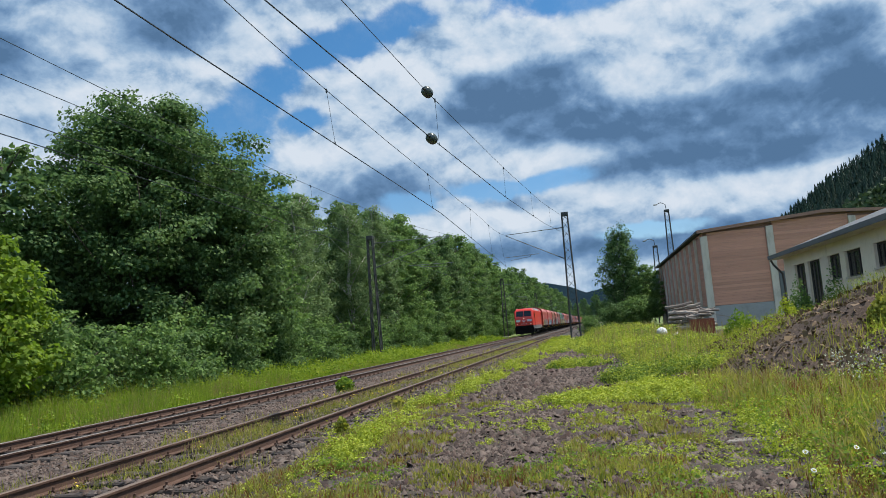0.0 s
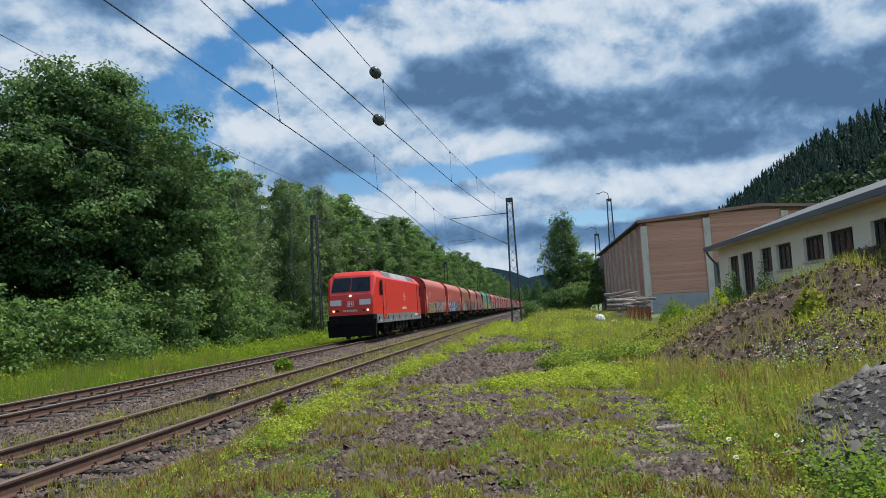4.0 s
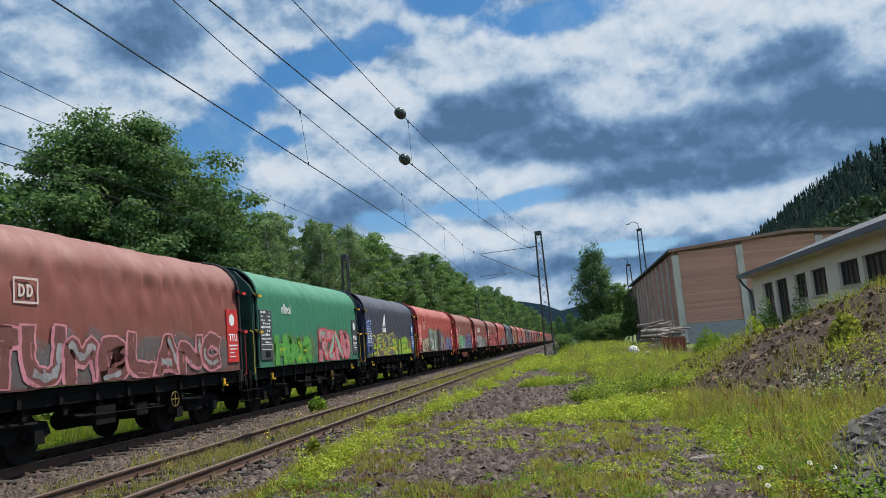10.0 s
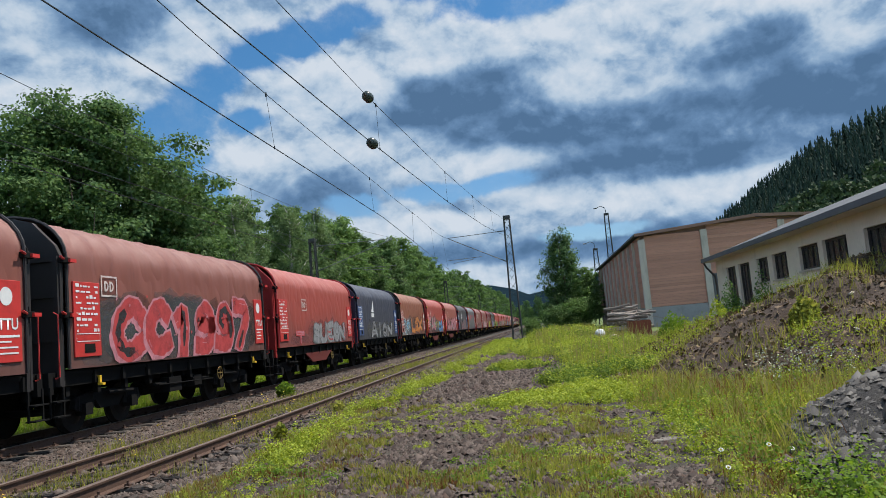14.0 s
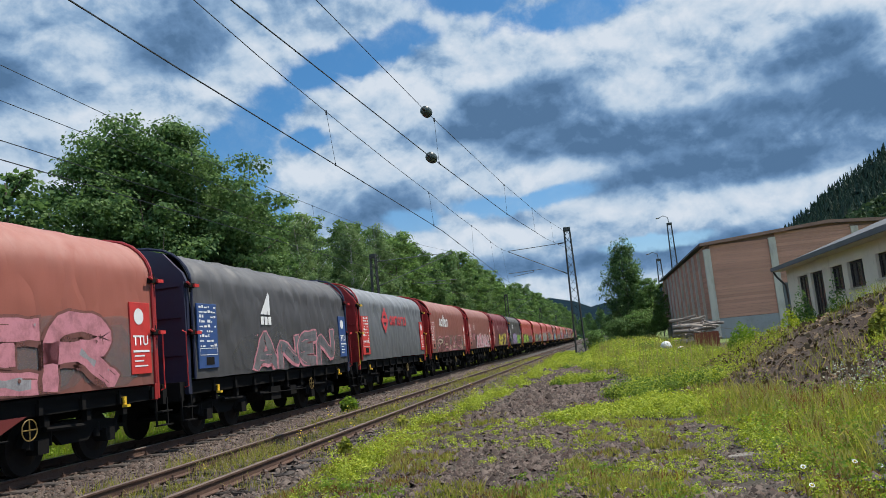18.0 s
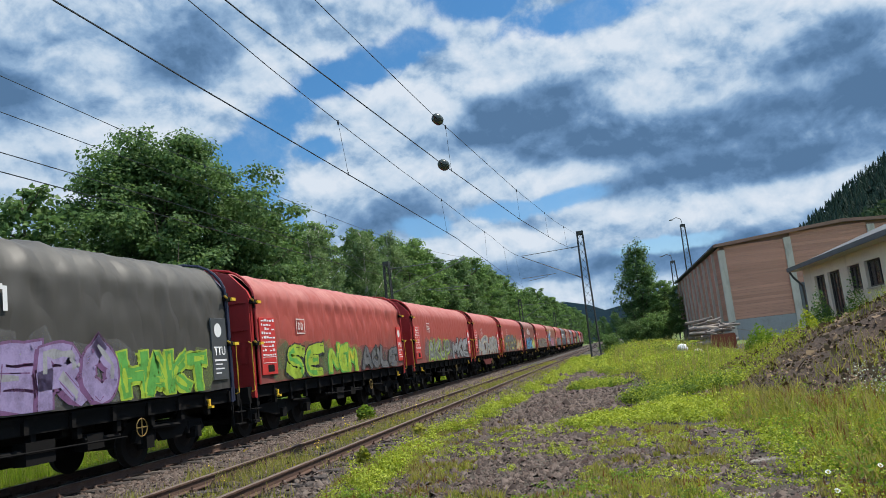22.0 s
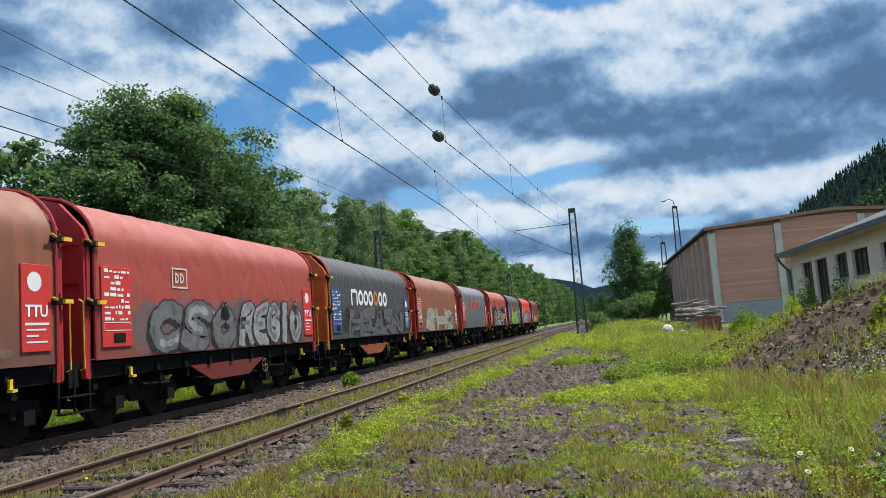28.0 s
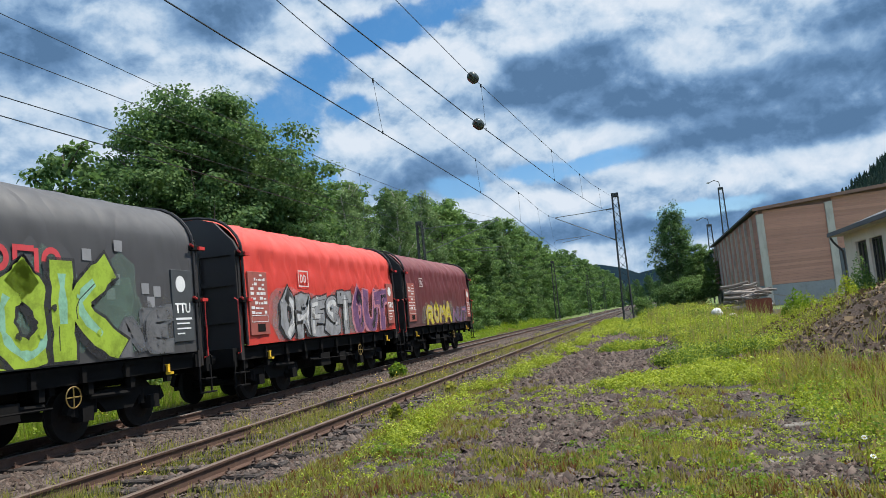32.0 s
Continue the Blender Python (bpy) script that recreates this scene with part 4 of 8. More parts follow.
def hall():
    t = tagged(empty("hall", (HX, HY, HZ)), "long timber-clad hall with concrete piers and a grey plinth", "hall")
    t["kind"] = "thing"
    # plinth and core
    bm = bmesh.new()
    box(bm, 0.05, HALL_W - 0.05, 0.02, HALL_L, -0.8, 1.75)
    part("plinth", (bm, M["plinth"]), t, "grey concrete plinth")
    bm = bmesh.new()
    prism(bm, [(0.22, 1.7), (HALL_W - 0.22, 1.7), (HALL_W - 0.22, EAVE - 0.1), (HALL_W / 2, RIDGE - 0.1), (0.22, EAVE - 0.1)], "y", 0.25, HALL_L - 0.2)
    part("core_wall", (bm, M["roof_sheet"]), t)
    # piers of the gable
    px = [0.0, 4.78, 10.6, 16.0]
    for x in px + [HALL_W - 0.5]:
        bm = bmesh.new()
        prism(bm, [(x, -0.6), (x + 0.5, -0.6), (x + 0.5, hall_roof_z(x + 0.5) - 0.42), (x, hall_roof_z(x) - 0.42)], "y", -0.06, 0.3)
        part("pier", (bm, M["concrete"]), t, "weathered concrete pier")
    # piers of the side facing the tracks
    for k in range(1, 12):
        y = k * 3.7
        bm = bmesh.new()
        box(bm, -0.06, 0.3, y - 0.2, y + 0.2, -0.6, EAVE - 0.3)
        part("pier", (bm, M["concrete"]), t, "weathered concrete pier")
    # boards between the piers of the gable
    edges = [0.0] + px[1:] + [HALL_W - 0.5]
    pitch = 0.215
    for a, b in zip(edges, edges[1:]):
        x0, x1 = a + 0.5, b
        z = 1.78
        k = 0
        while z < RIDGE - 0.45:
            top = min(hall_roof_z(x0 + 0.1), hall_roof_z(x1 - 0.1)) - 0.12
            if z + pitch < top + 0.12:
                bm = bmesh.new()
                dy = 0.012 * math.sin(k * 5.3 + a)
                box(bm, x0 + 0.004, x1 - 0.004, 0.10 + dy, 0.24, z, z + pitch - 0.014)
                part("board", (bm, M["board"]), t)
            z += pitch
            k += 1
    # boards between the side piers
    bm = bmesh.new()
    box(bm, 0, 0.08, 0, 3.3, 0, pitch - 0.014)
    plank = bm_mesh("board", bm, M["board"])
    for k in range(11):
        y0, y1 = k * 3.7 + 0.2, (k + 1) * 3.7 - 0.2
        z, j = 1.78, 0
        while z + pitch < EAVE - 0.1:
            part("board", plank, t, at=(0.12 + 0.012 * math.sin(j * 3 + k), y0, z))
            z += pitch
            j += 1
    # roof edge and slopes
    for s in (0, 1):
        bm = bmesh.new()
        if s == 0:
            o = [(-0.25, EAVE - 0.06), (HALL_W / 2, RIDGE - 0.04), (HALL_W / 2, RIDGE + 0.1), (-0.25, EAVE + 0.08)]
        else:
            o = [(HALL_W / 2, RIDGE - 0.04), (HALL_W + 0.25, EAVE - 0.06), (HALL_W + 0.25, EAVE + 0.08), (HALL_W / 2, RIDGE + 0.1)]
        prism(bm, o, "y", -0.22, HALL_L + 0.2)
        part("roof", (bm, M["roof_felt"]), t, "low dark sheet roof")
        bm = bmesh.new()
        o2 = [(p, q - 0.10) for p, q in o[:2]] + [(o[1][0], o[1][1] + 0.14), (o[0][0], o[0][1] + 0.14)]
        prism(bm, o2, "y", -0.27, -0.223)
        part("verge_board", (bm, M["roof_sheet"]), t, "rust-brown verge board")
    bm = bmesh.new()
    box(bm, 5.32, 6.5, 0.02, 0.09, 0.1, 3.95)
    part("door", (bm, M["fascia"]), t, "grey sheet door")


hall()


# ---- the plastered low building beside the hall ----
def low_house():
    X, YA, YB, Z = 9.0, 16.0, 39.3, 0.0
    t = tagged(empty("low_building", (X, YA, Z)), "low cream-plastered workshop with a dark sheet roof and barred windows", "building")
    L = YB - YA
    # windows along the wall: start, width, sill, head
    rows = [(35.7, 37.4, 0.9), (33.4, 35.2, 0.9), (30.8, 32.3, 2.2), (28.5, 30.2, 2.2), (25.4, 27.2, 2.35), (23.1, 25.0, 2.3), (20.4, 21.9, 2.3), (17.6, 19.2, 2.3)]
    head = 3.15
    cuts = sorted((a - YA, b - YA, c) for a, b, c in rows)
    bm = bmesh.new()
    at = 0.0
    for a, b, sill in cuts:
        if a > at:
            box(bm, 0, 0.3, at, a, -0.6, 3.72)
        box(bm, 0, 0.3, a, b, -0.6, sill)
        box(bm, 0, 0.3, a, b, head, 3.72)
        at = b
    box(bm, 0, 0.3, at, L, -0.6, 3.72)
    bmesh.ops.remove_doubles(bm, verts=bm.verts[:], dist=0.0005)
    part("front_wall", (bm, M["plaster"]), t, "stained cream plaster wall")
    bm = bmesh.new()
    for y in (0.0, L - 0.3):
        prism(bm, [(0.3, -0.6), (9.0, -0.6), (9.0, 3.7), (4.6, 5.3), (0.3, 3.7)], "y", y, y + 0.3)
    part("gable_wall", (bm, M["plaster"]), t)
    bm = bmesh.new()
    box(bm, 8.7, 9.0, 0.3, L - 0.3, -0.6, 3.7)
    part("back_wall", (bm, M["plaster"]), t)
    for a, b, sill in cuts:
        wdw = empty("window", (0, 0, 0))
        wdw.parent = t
        bm = bmesh.new()
        w = b - a
        for z0, z1, y0, y1 in ((sill, sill + 0.07, a, b), (head - 0.07, head, a, b), (sill, head, a, a + 0.06), (sill, head, b - 0.06, b)):
            box(bm, 0.1, 0.2, y0, y1, z0, z1)
        for k in range(1, max(2, int(w / 0.45))):
            y = a + w * k / max(2, int(w / 0.45))
            box(bm, 0.115, 0.185, y - 0.025, y + 0.025, sill + 0.07, head - 0.07)
        part("window_frame", (bm, M["window_frame"]), wdw, "dark window frame with bars")
        bm = bmesh.new()
        box(bm, 0.145, 0.155, a + 0.06, b - 0.06, sill + 0.07, head - 0.07)
        part("pane", (bm, M["dusty_glass"]), wdw, "dusty dark pane")
        bm = bmesh.new()
        box(bm, -0.06, 0.12, a - 0.04, b + 0.04, sill - 0.06, sill + 0.004)
        part("window_sill", (bm, M["concrete"]), wdw)
    for sx in (0, 1):
        bm = bmesh.new()
        o = [(-0.55, 3.62), (4.6, 5.38), (4.6, 5.5), (-0.55, 3.76)] if sx == 0 else [(4.6, 5.38), (9.5, 3.62), (9.5, 3.76), (4.6, 5.5)]
        prism(bm, o, "y", -0.3, L + 0.45)
        part("roof", (bm, M["roof_felt"]), t, "dark grey sheet roof")
    bm = bmesh.new()
    box(bm, -0.60, -0.556, -0.3, L + 0.45, 3.62, 3.80)
    part("eave_board", (bm, M["fascia"]), t, "grey eave board")
    bm = bmesh.new()
    box(bm, -0.55, -0.004, -0.2, L + 0.4, 3.60, 3.616)
    part("soffit", (bm, M["plaster"]), t, "pale boarded soffit")
    bm = bmesh.new()
    tube(bm, [(-0.5, L + 0.3, 3.6), (-0.4, L + 0.25, 3.35), (-0.08, L + 0.12, 2.9), (-0.06, L + 0.1, 2.5), (-0.06, L + 0.1, 0.2)], [0.05] * 5, 8)
    part("downpipe", (bm, M["window_frame"]), t, "dark downpipe at the corner")


m_, n_, l_, p_ = nodes_of("dusty_dark_glass")
p_.inputs["Base Color"].default_value = (0.02, 0.022, 0.025, 1)
p_.inputs["Roughness"].default_value = 0.25
M["dusty_glass"] = m_
low_house()


# ---- spoil heap and rock heap ----
def heap(name, blobs, mat, label, span, step, rough, seed):
    """A heap of soil as one uneven sheet over given mounds: x, y, half width, half length, height."""
    xs, ys = np.arange(span[0], span[1], step), np.arange(span[2], span[3], step)
    gx, gy = np.meshgrid(xs, ys)
    z = np.zeros_like(gx)
    for x, y, rx, ry, h in blobs:
        z = np.maximum(z, h * np.clip(1.25 - np.sqrt(((gx - x) / rx) ** 2 + ((gy - y) / ry) ** 2), 0, 1) ** 0.9)
    r = np.random.default_rng(seed)
    z += (r.random(z.shape) - 0.5) * rough * 0.22 * (z > 0.02)
    for k in range(3):
        z += rough * 0.7 * np.sin((1.3 + 1.1 * k) * gx + 3 * k + np.sin(gy)) * np.sin((1.1 + 0.9 * k) * gy + k + np.sin(1.3 * gx)) * np.clip(z, 0, 1)
    base = gz(gx, gy)
    zz = np.where(z > 0.02, base + z, base - 0.25)
    nx, ny = len(xs), len(ys)
    k = (np.arange(ny - 1)[:, None] * nx + np.arange(nx - 1)[None]).ravel()
    f = np.stack([k, k + 1, k + nx + 1, k + nx], -1)
    ob = tagged(new(name, fast_mesh(name, np.stack([gx, gy, zz], -1).reshape(-1, 3), f, mat)), label, "heap")
    def height(x, y):
        i = np.clip(((x - span[0]) / step).astype(int), 0, nx - 1)
        j = np.clip(((y - span[2]) / step).astype(int), 0, ny - 1)
        return zz[j, i], z[j, i]
    return ob, height


SPOIL = ((9.4, 19.6, 5.0, 6.6, 2.1), (6.6, 17.6, 3.4, 5.6, 1.5), (5.0, 21.5, 2.2, 4.6, 0.8), (12.5, 15.5, 4.5, 5.5, 2.35))
spoil, spoil_z = heap("spoil_heap", SPOIL, M["earth"], "brown spoil heap of earth and broken stone before the building", (2.0, 17.0, 8.0, 30.0), 0.14, 0.15, 5)
ROCKS = ((4.9, 7.3, 2.2, 2.4, 1.25), (3.4, 6.4, 1.2, 1.3, 0.55))
rocks, rocks_z = heap("rock_heap", ROCKS, M["slate_soil"], "dark grey heap of broken slate rock", (1.8, 8.2, 4.0, 11.0), 0.10, 0.10, 6)


def heap_stones():
    r = np.random.default_rng(12)
    x, y = r.uniform(2.6, 15, 150000), r.uniform(9, 29, 150000)
    z, h = spoil_z(x, y)
    k = h > 0.06
    x, y, z = x[k], y[k], z[k]
    s = r.gamma(1.2, 0.011, len(x)) + 0.008
    tagged(new("rubble", stones("rubble", x, y, z + 0.01, s, M["rubble"], 0.7, 13, True)), "brown broken stones and clods on the spoil heap", "rubble", kind="stuff")
    x, y = r.uniform(2.0, 8, 60000), r.uniform(4.2, 10.5, 60000)
    z, h = rocks_z(x, y)
    k = h > 0.05
    x, y, z = x[k], y[k], z[k]
    s = r.gamma(1.1, 0.016, len(x)) + 0.006
    tagged(new("broken_rock", stones("broken_rock", x, y, z + 0.006, s, M["slate"], 0.7, 14, True)), "dark grey broken rock and splinters on the heap", "rubble", kind="stuff")
    for k, (x, y, s) in enumerate(((3.55, 6.9, 0.30), (4.1, 6.6, 0.42), (3.2, 6.2, 0.22), (4.4, 7.6, 0.34), (2.9, 6.75, 0.16), (3.75, 7.6, 0.26))):
        z = float(rocks_z(np.array([x]), np.array([y]))[0][0])
        bm = bmesh.new()
        bmesh.ops.create_icosphere(bm, subdivisions=2, radius=s)
        for v in bm.verts:
            v.co *= 1 + 0.35 * noise.noise(v.co * 3.1 / s * 0.4 + Vector((k * 3, 0, 0)))
            v.co.z *= 0.7
            v.co.x = round(v.co.x / (s * 0.42)) * s * 0.42 * 0.5 + v.co.x * 0.5
        ob = tagged(new("boulder", bm_mesh("boulder", bm, M["slate"])), "angular dark grey boulder on the rock heap", "rock", "boulders")
        ob.location, ob.rotation_euler = (x, y, z + s * 0.25), (0.3 * k, 0.2, k * 1.3)


heap_stones()

# ---- goods train ----
SPEED = 17.807
TRAIN = []  # (thing, place of its front along the line at the start)


def paint(name, col, rough=0.5, dirt=None, **kw):
    return surface(name, col, tuple(c * 0.8 for c in col), dirt or tuple(c * 0.45 for c in col), scale=1.3, fine=26, rough=rough, bump=0.1, dirt_at=(0.55, 0.85), **kw)


M["loco_red"] = paint("traffic_red_paint", (0.62, 0.035, 0.022), 0.38, (0.42, 0.03, 0.022))
M["loco_grey"] = paint("grey_skirt_paint", (0.17, 0.175, 0.18), 0.5)
M["roof_grey"] = paint("grey_roof_paint", (0.30, 0.31, 0.32), 0.55)
M["roof_grille"] = paint("dark_roof_grille", (0.085, 0.09, 0.095), 0.6)
M["black"] = paint("grimy_black_steel", (0.0085, 0.008, 0.008), 0.9, (0.022, 0.017, 0.014), spec=0.12)
M["wheel"] = paint("grimy_wheel_steel", (0.014, 0.0125, 0.012), 0.85, (0.026, 0.019, 0.014), spec=0.15)
M["white"] = paint("dull_white_paint", (0.68, 0.67, 0.65), 0.55, (0.45, 0.42, 0.40))
M["yellow"] = paint("yellow_paint", (0.72, 0.45, 0.03), 0.5)
M["orange"] = paint("orange_steel", (0.52, 0.12, 0.02), 0.5)
M["end_red"] = paint("dark_red_steel", (0.34, 0.022, 0.022), 0.5)
M["belly_red"] = paint("grimy_red_frame", (0.13, 0.016, 0.014), 0.6, (0.03, 0.014, 0.012))
M["belly_orange"] = paint("grimy_orange_frame", (0.26, 0.06, 0.014), 0.6, (0.06, 0.025, 0.014))
M["end_black"] = paint("black_steel_end", (0.022, 0.018, 0.018), 0.6)
M["end_navy"] = paint("navy_steel_end", (0.018, 0.022, 0.05), 0.55)
M["end_green"] = paint("dark_green_steel_end", (0.012, 0.05, 0.035), 0.55)
M["plate_red"] = paint("red_notice_plate", (0.55, 0.035, 0.03), 0.5)
M["plate_dull"] = paint("dull_red_notice_plate", (0.34, 0.09, 0.07), 0.6)
M["plate_blue"] = paint("blue_notice_plate", (0.03, 0.075, 0.22), 0.5)
M["plate_grey"] = paint("dark_grey_notice_plate", (0.06, 0.065, 0.07), 0.5)
m_, n_, l_, p_ = nodes_of("tinted_cab_glass")
p_.inputs["Base Color"].default_value, p_.inputs["Roughness"].default_value = (0.012, 0.014, 0.018, 1), 0.06
M["cab_glass"] = m_
m_, n_, l_, p_ = nodes_of("warm_headlamp")
p_.inputs["Emission Color"].default_value, p_.inputs["Emission Strength"].default_value = (1.0, 0.72, 0.35, 1), 1.0
M["headlamp"] = m_

TARPS = {
    "red": tarpaulin("faded_red_cover", (0.36, 0.062, 0.045), (0.30, 0.06, 0.045), pale=(0.50, 0.23, 0.20), rusty=0.5),
    "bright": tarpaulin("bright_red_cover", (0.62, 0.045, 0.030), (0.52, 0.04, 0.03), pale=(0.66, 0.12, 0.09), rusty=0.3, sooty=0.15),
    "brown": tarpaulin("red_brown_cover", (0.23, 0.075, 0.055), (0.17, 0.055, 0.042), pale=(0.38, 0.22, 0.19), rusty=0.7),
    "rust": tarpaulin("rusty_orange_brown_cover", (0.26, 0.088, 0.046), (0.15, 0.055, 0.036), pale=(0.39, 0.225, 0.165), rusty=0.9),
    "salmon": tarpaulin("faded_salmon_cover", (0.33, 0.10, 0.07), (0.26, 0.08, 0.058), pale=(0.46, 0.26, 0.22), rusty=0.5),
    "wine": tarpaulin("dark_wine_red_cover", (0.13, 0.022, 0.026), (0.10, 0.02, 0.022), pale=(0.24, 0.07, 0.07), rusty=0.5),
    "green": tarpaulin("green_cover", (0.035, 0.20, 0.11), (0.03, 0.15, 0.085), pale=(0.13, 0.33, 0.22), rusty=0.4, sooty=0.3),
    "navy": tarpaulin("navy_blue_cover", (0.042, 0.046, 0.068), (0.034, 0.037, 0.052), pale=(0.13, 0.14, 0.17), rusty=0.4),
    "grey": tarpaulin("light_grey_cover", (0.125, 0.135, 0.145), (0.10, 0.105, 0.115), pale=(0.30, 0.32, 0.34), rusty=0.4),
    "dark": tarpaulin("dark_grey_cover", (0.06, 0.06, 0.064), (0.045, 0.045, 0.048), pale=(0.15, 0.15, 0.15), rusty=0.4),
    "olive": tarpaulin("olive_black_cover", (0.055, 0.052, 0.045), (0.04, 0.038, 0.033), pale=(0.13, 0.125, 0.11), rusty=0.5),
}
CACHE = {}


def shared(key, make):
    if key not in CACHE:
        CACHE[key] = make()
    return CACHE[key]


HALF = 1.47
TARP_PROFILE = ((HALF, 1.30), (HALF, 1.9), (HALF, 2.5), (HALF, 3.05), (HALF, 3.45), (1.44, 3.66), (1.36, 3.84), (1.22, 4.02), (1.04, 4.17), (0.82, 4.28), (0.45, 4.36), (0.0, 4.39))


def tarp_mesh(length, style, mat, seed):
    """Cover cloth over hoops: sagging between them, wrinkled along the shoulder as the style asks."""
    q = random.Random(seed)
    sag, wrinkle, hoop = {"tight": (0.012, 0.006, 1.1), "hooped": (0.045, 0.012, 0.85), "loose": (0.04, 0.055, 0.9), "wrinkled": (0.02, 0.05, 1.2)}[style]
    fine = [(HALF, 1.30 + 0.18 * k) for k in range(12)] + [(HALF - 0.004, 3.45), (1.46, 3.56)]
    prof = fine + list(TARP_PROFILE[5:]) + [(-x, z) for x, z in TARP_PROFILE[-2::-1]]
    crease = {"tight": 0.009, "hooped": 0.008, "loose": 0.045, "wrinkled": 0.036}[style]
    scallop = {"tight": 0.010, "hooped": 0.0, "loose": 0.05, "wrinkled": 0.085}[style]
    n = int(length / 0.11)
    V = []
    for i in range(n + 1):
        y = length * i / n
        ph = math.pi * y / hoop
        dip = sag * abs(math.sin(ph)) ** 0.8
        for x, z in prof:
            u = min(1, max(0, (z - 2.9) / 0.9)) * (1.0 if z < 4.3 else 0.7)
            k = dip * u
            f = noise.noise(Vector((x * 0.6 + seed, y * 1.7, z * 1.1))) * wrinkle
            g = noise.noise(Vector((x * 1.2 + seed * 2, y * 4.1, z * 0.8))) * wrinkle * 0.6
            k += abs(f) * (0.25 + 1.1 * u) + abs(g) * (0.2 + u)
            if style in ("loose", "wrinkled"):
                fold = noise.noise(Vector((seed * 3, y * (2.3 + 0.25 * (z - 3)), 0.5 * z)))
                k += max(0.0, fold) * (0.075 if style == "loose" else 0.05) * math.exp(-abs(z - 3.2) / 0.75)
            if x > 0:
                slant = noise.noise(Vector((seed, y * 1.1 + z * 0.9, z * 0.8 - y * 0.45)))
                k += crease * max(0.0, 1 - 5 * abs(slant)) * (0.5 + noise.noise(Vector((y * 0.4, z * 0.6, seed))))
                k += scallop * max(0.0, math.sin(6.283 * y / (hoop * 0.62) + 1.5 * noise.noise(Vector((seed, y * 0.8, 0))))) * math.exp(-((z - 3.36) / 0.26) ** 2)
            d = Vector((x, 0, max(0, z - 3.3) * 1.4)).normalized()
            low = 0.03 * wrinkle / 0.05 * noise.noise(Vector((seed, y * 1.3, 0))) if z < 1.35 else 0
            V.append((x - d.x * k, y, z - d.z * k + low))
    m = len(prof)
    a = (np.arange(n)[:, None] * m + np.arange(m - 1)[None]).ravel()
    F = np.stack([a, a + m, a + m + 1, a + 1], -1)
    me = fast_mesh("cover", np.array(V), F, mat)
    me.polygons.foreach_set("use_smooth", np.ones(len(me.polygons), bool))
    return me


def end_wall_mesh(mat):
    o = [(-1.42, 0.98), (1.42, 0.98), (1.46, 3.5), (1.36, 3.72), (0.9, 4.2), (0.5, 4.32), (-0.5, 4.32), (-0.9, 4.2), (-1.36, 3.72), (-1.46, 3.5)]
    bm = bmesh.new()
    prism(bm, o, "y", 0.0, 0.10)
    return bm_mesh("end_wall", bm, mat)


def rib_mesh(mat, upright):
    bm = bmesh.new()
    if upright:
        box(bm, -0.05, 0.05, -0.06, 0.0, 1.0, 3.5)
    else:
        box(bm, -1.38, 1.38, -0.05, 0.0, -0.05, 0.05)
    return bm_mesh("rib", bm, mat)


def hoop_mesh(mat):
    """Bow at the end of the cover that clamps on the end wall."""
    bm = bmesh.new()
    prof = [(x * 1.012, z + 0.012) for x, z in TARP_PROFILE]
    prof = prof + [(-x, z) for x, z in prof[-2::-1]]
    tube(bm, [(x, 0, z) for x, z in prof], [0.035] * len(prof), 6)
    return bm_mesh("end_bow", bm, mat)


def wheelset_mesh():
    bm = bmesh.new()
    rod(bm, (-0.95, 0, 0.46), (0.95, 0, 0.46), 0.08, 8)
    for s in (-1, 1):
        rod(bm, (s * 0.69, 0, 0.46), (s * 0.72, 0, 0.46), 0.485, 28)
        rod(bm, (s * 0.72, 0, 0.46), (s * 0.83, 0, 0.46), 0.46, 28, 0.45)
        rod(bm, (s * 0.83, 0, 0.46), (s * 0.90, 0, 0.46), 0.30, 16, 0.16)
    return bm_mesh("wheelset", bm, M["wheel"])


def bogie_frame_mesh(axles=2, pitch=1.8):
    bm = bmesh.new()
    half = pitch * (axles - 1) / 2
    for s in (-1, 1):
        prism(bm, [(-half - 0.4, 0.50), (-half - 0.3, 0.72), (-0.5, 0.80), (0.5, 0.80), (half + 0.3, 0.72), (half + 0.4, 0.50), (half + 0.15, 0.42), (half - 0.35, 0.62), (0.35, 0.42), (-0.35, 0.42), (-half + 0.35, 0.62), (-half - 0.15, 0.42)], "x", s * 0.98, s * 1.10)
        for k in range(axles):
            y = -half + k * pitch
            box(bm, s * 0.95 if s > 0 else -1.18, 1.18 if s > 0 else s * 0.95, y - 0.13, y + 0.13, 0.34, 0.58)
            for d in (-0.26, 0.26):
                rod(bm, (s * 1.05, y + d, 0.45), (s * 1.05, y + d, 0.72), 0.07, 8)
    box(bm, -1.0, 1.0, -0.2, 0.2, 0.55, 0.82)
    return bm_mesh("bogie_frame", bm, M["black"])


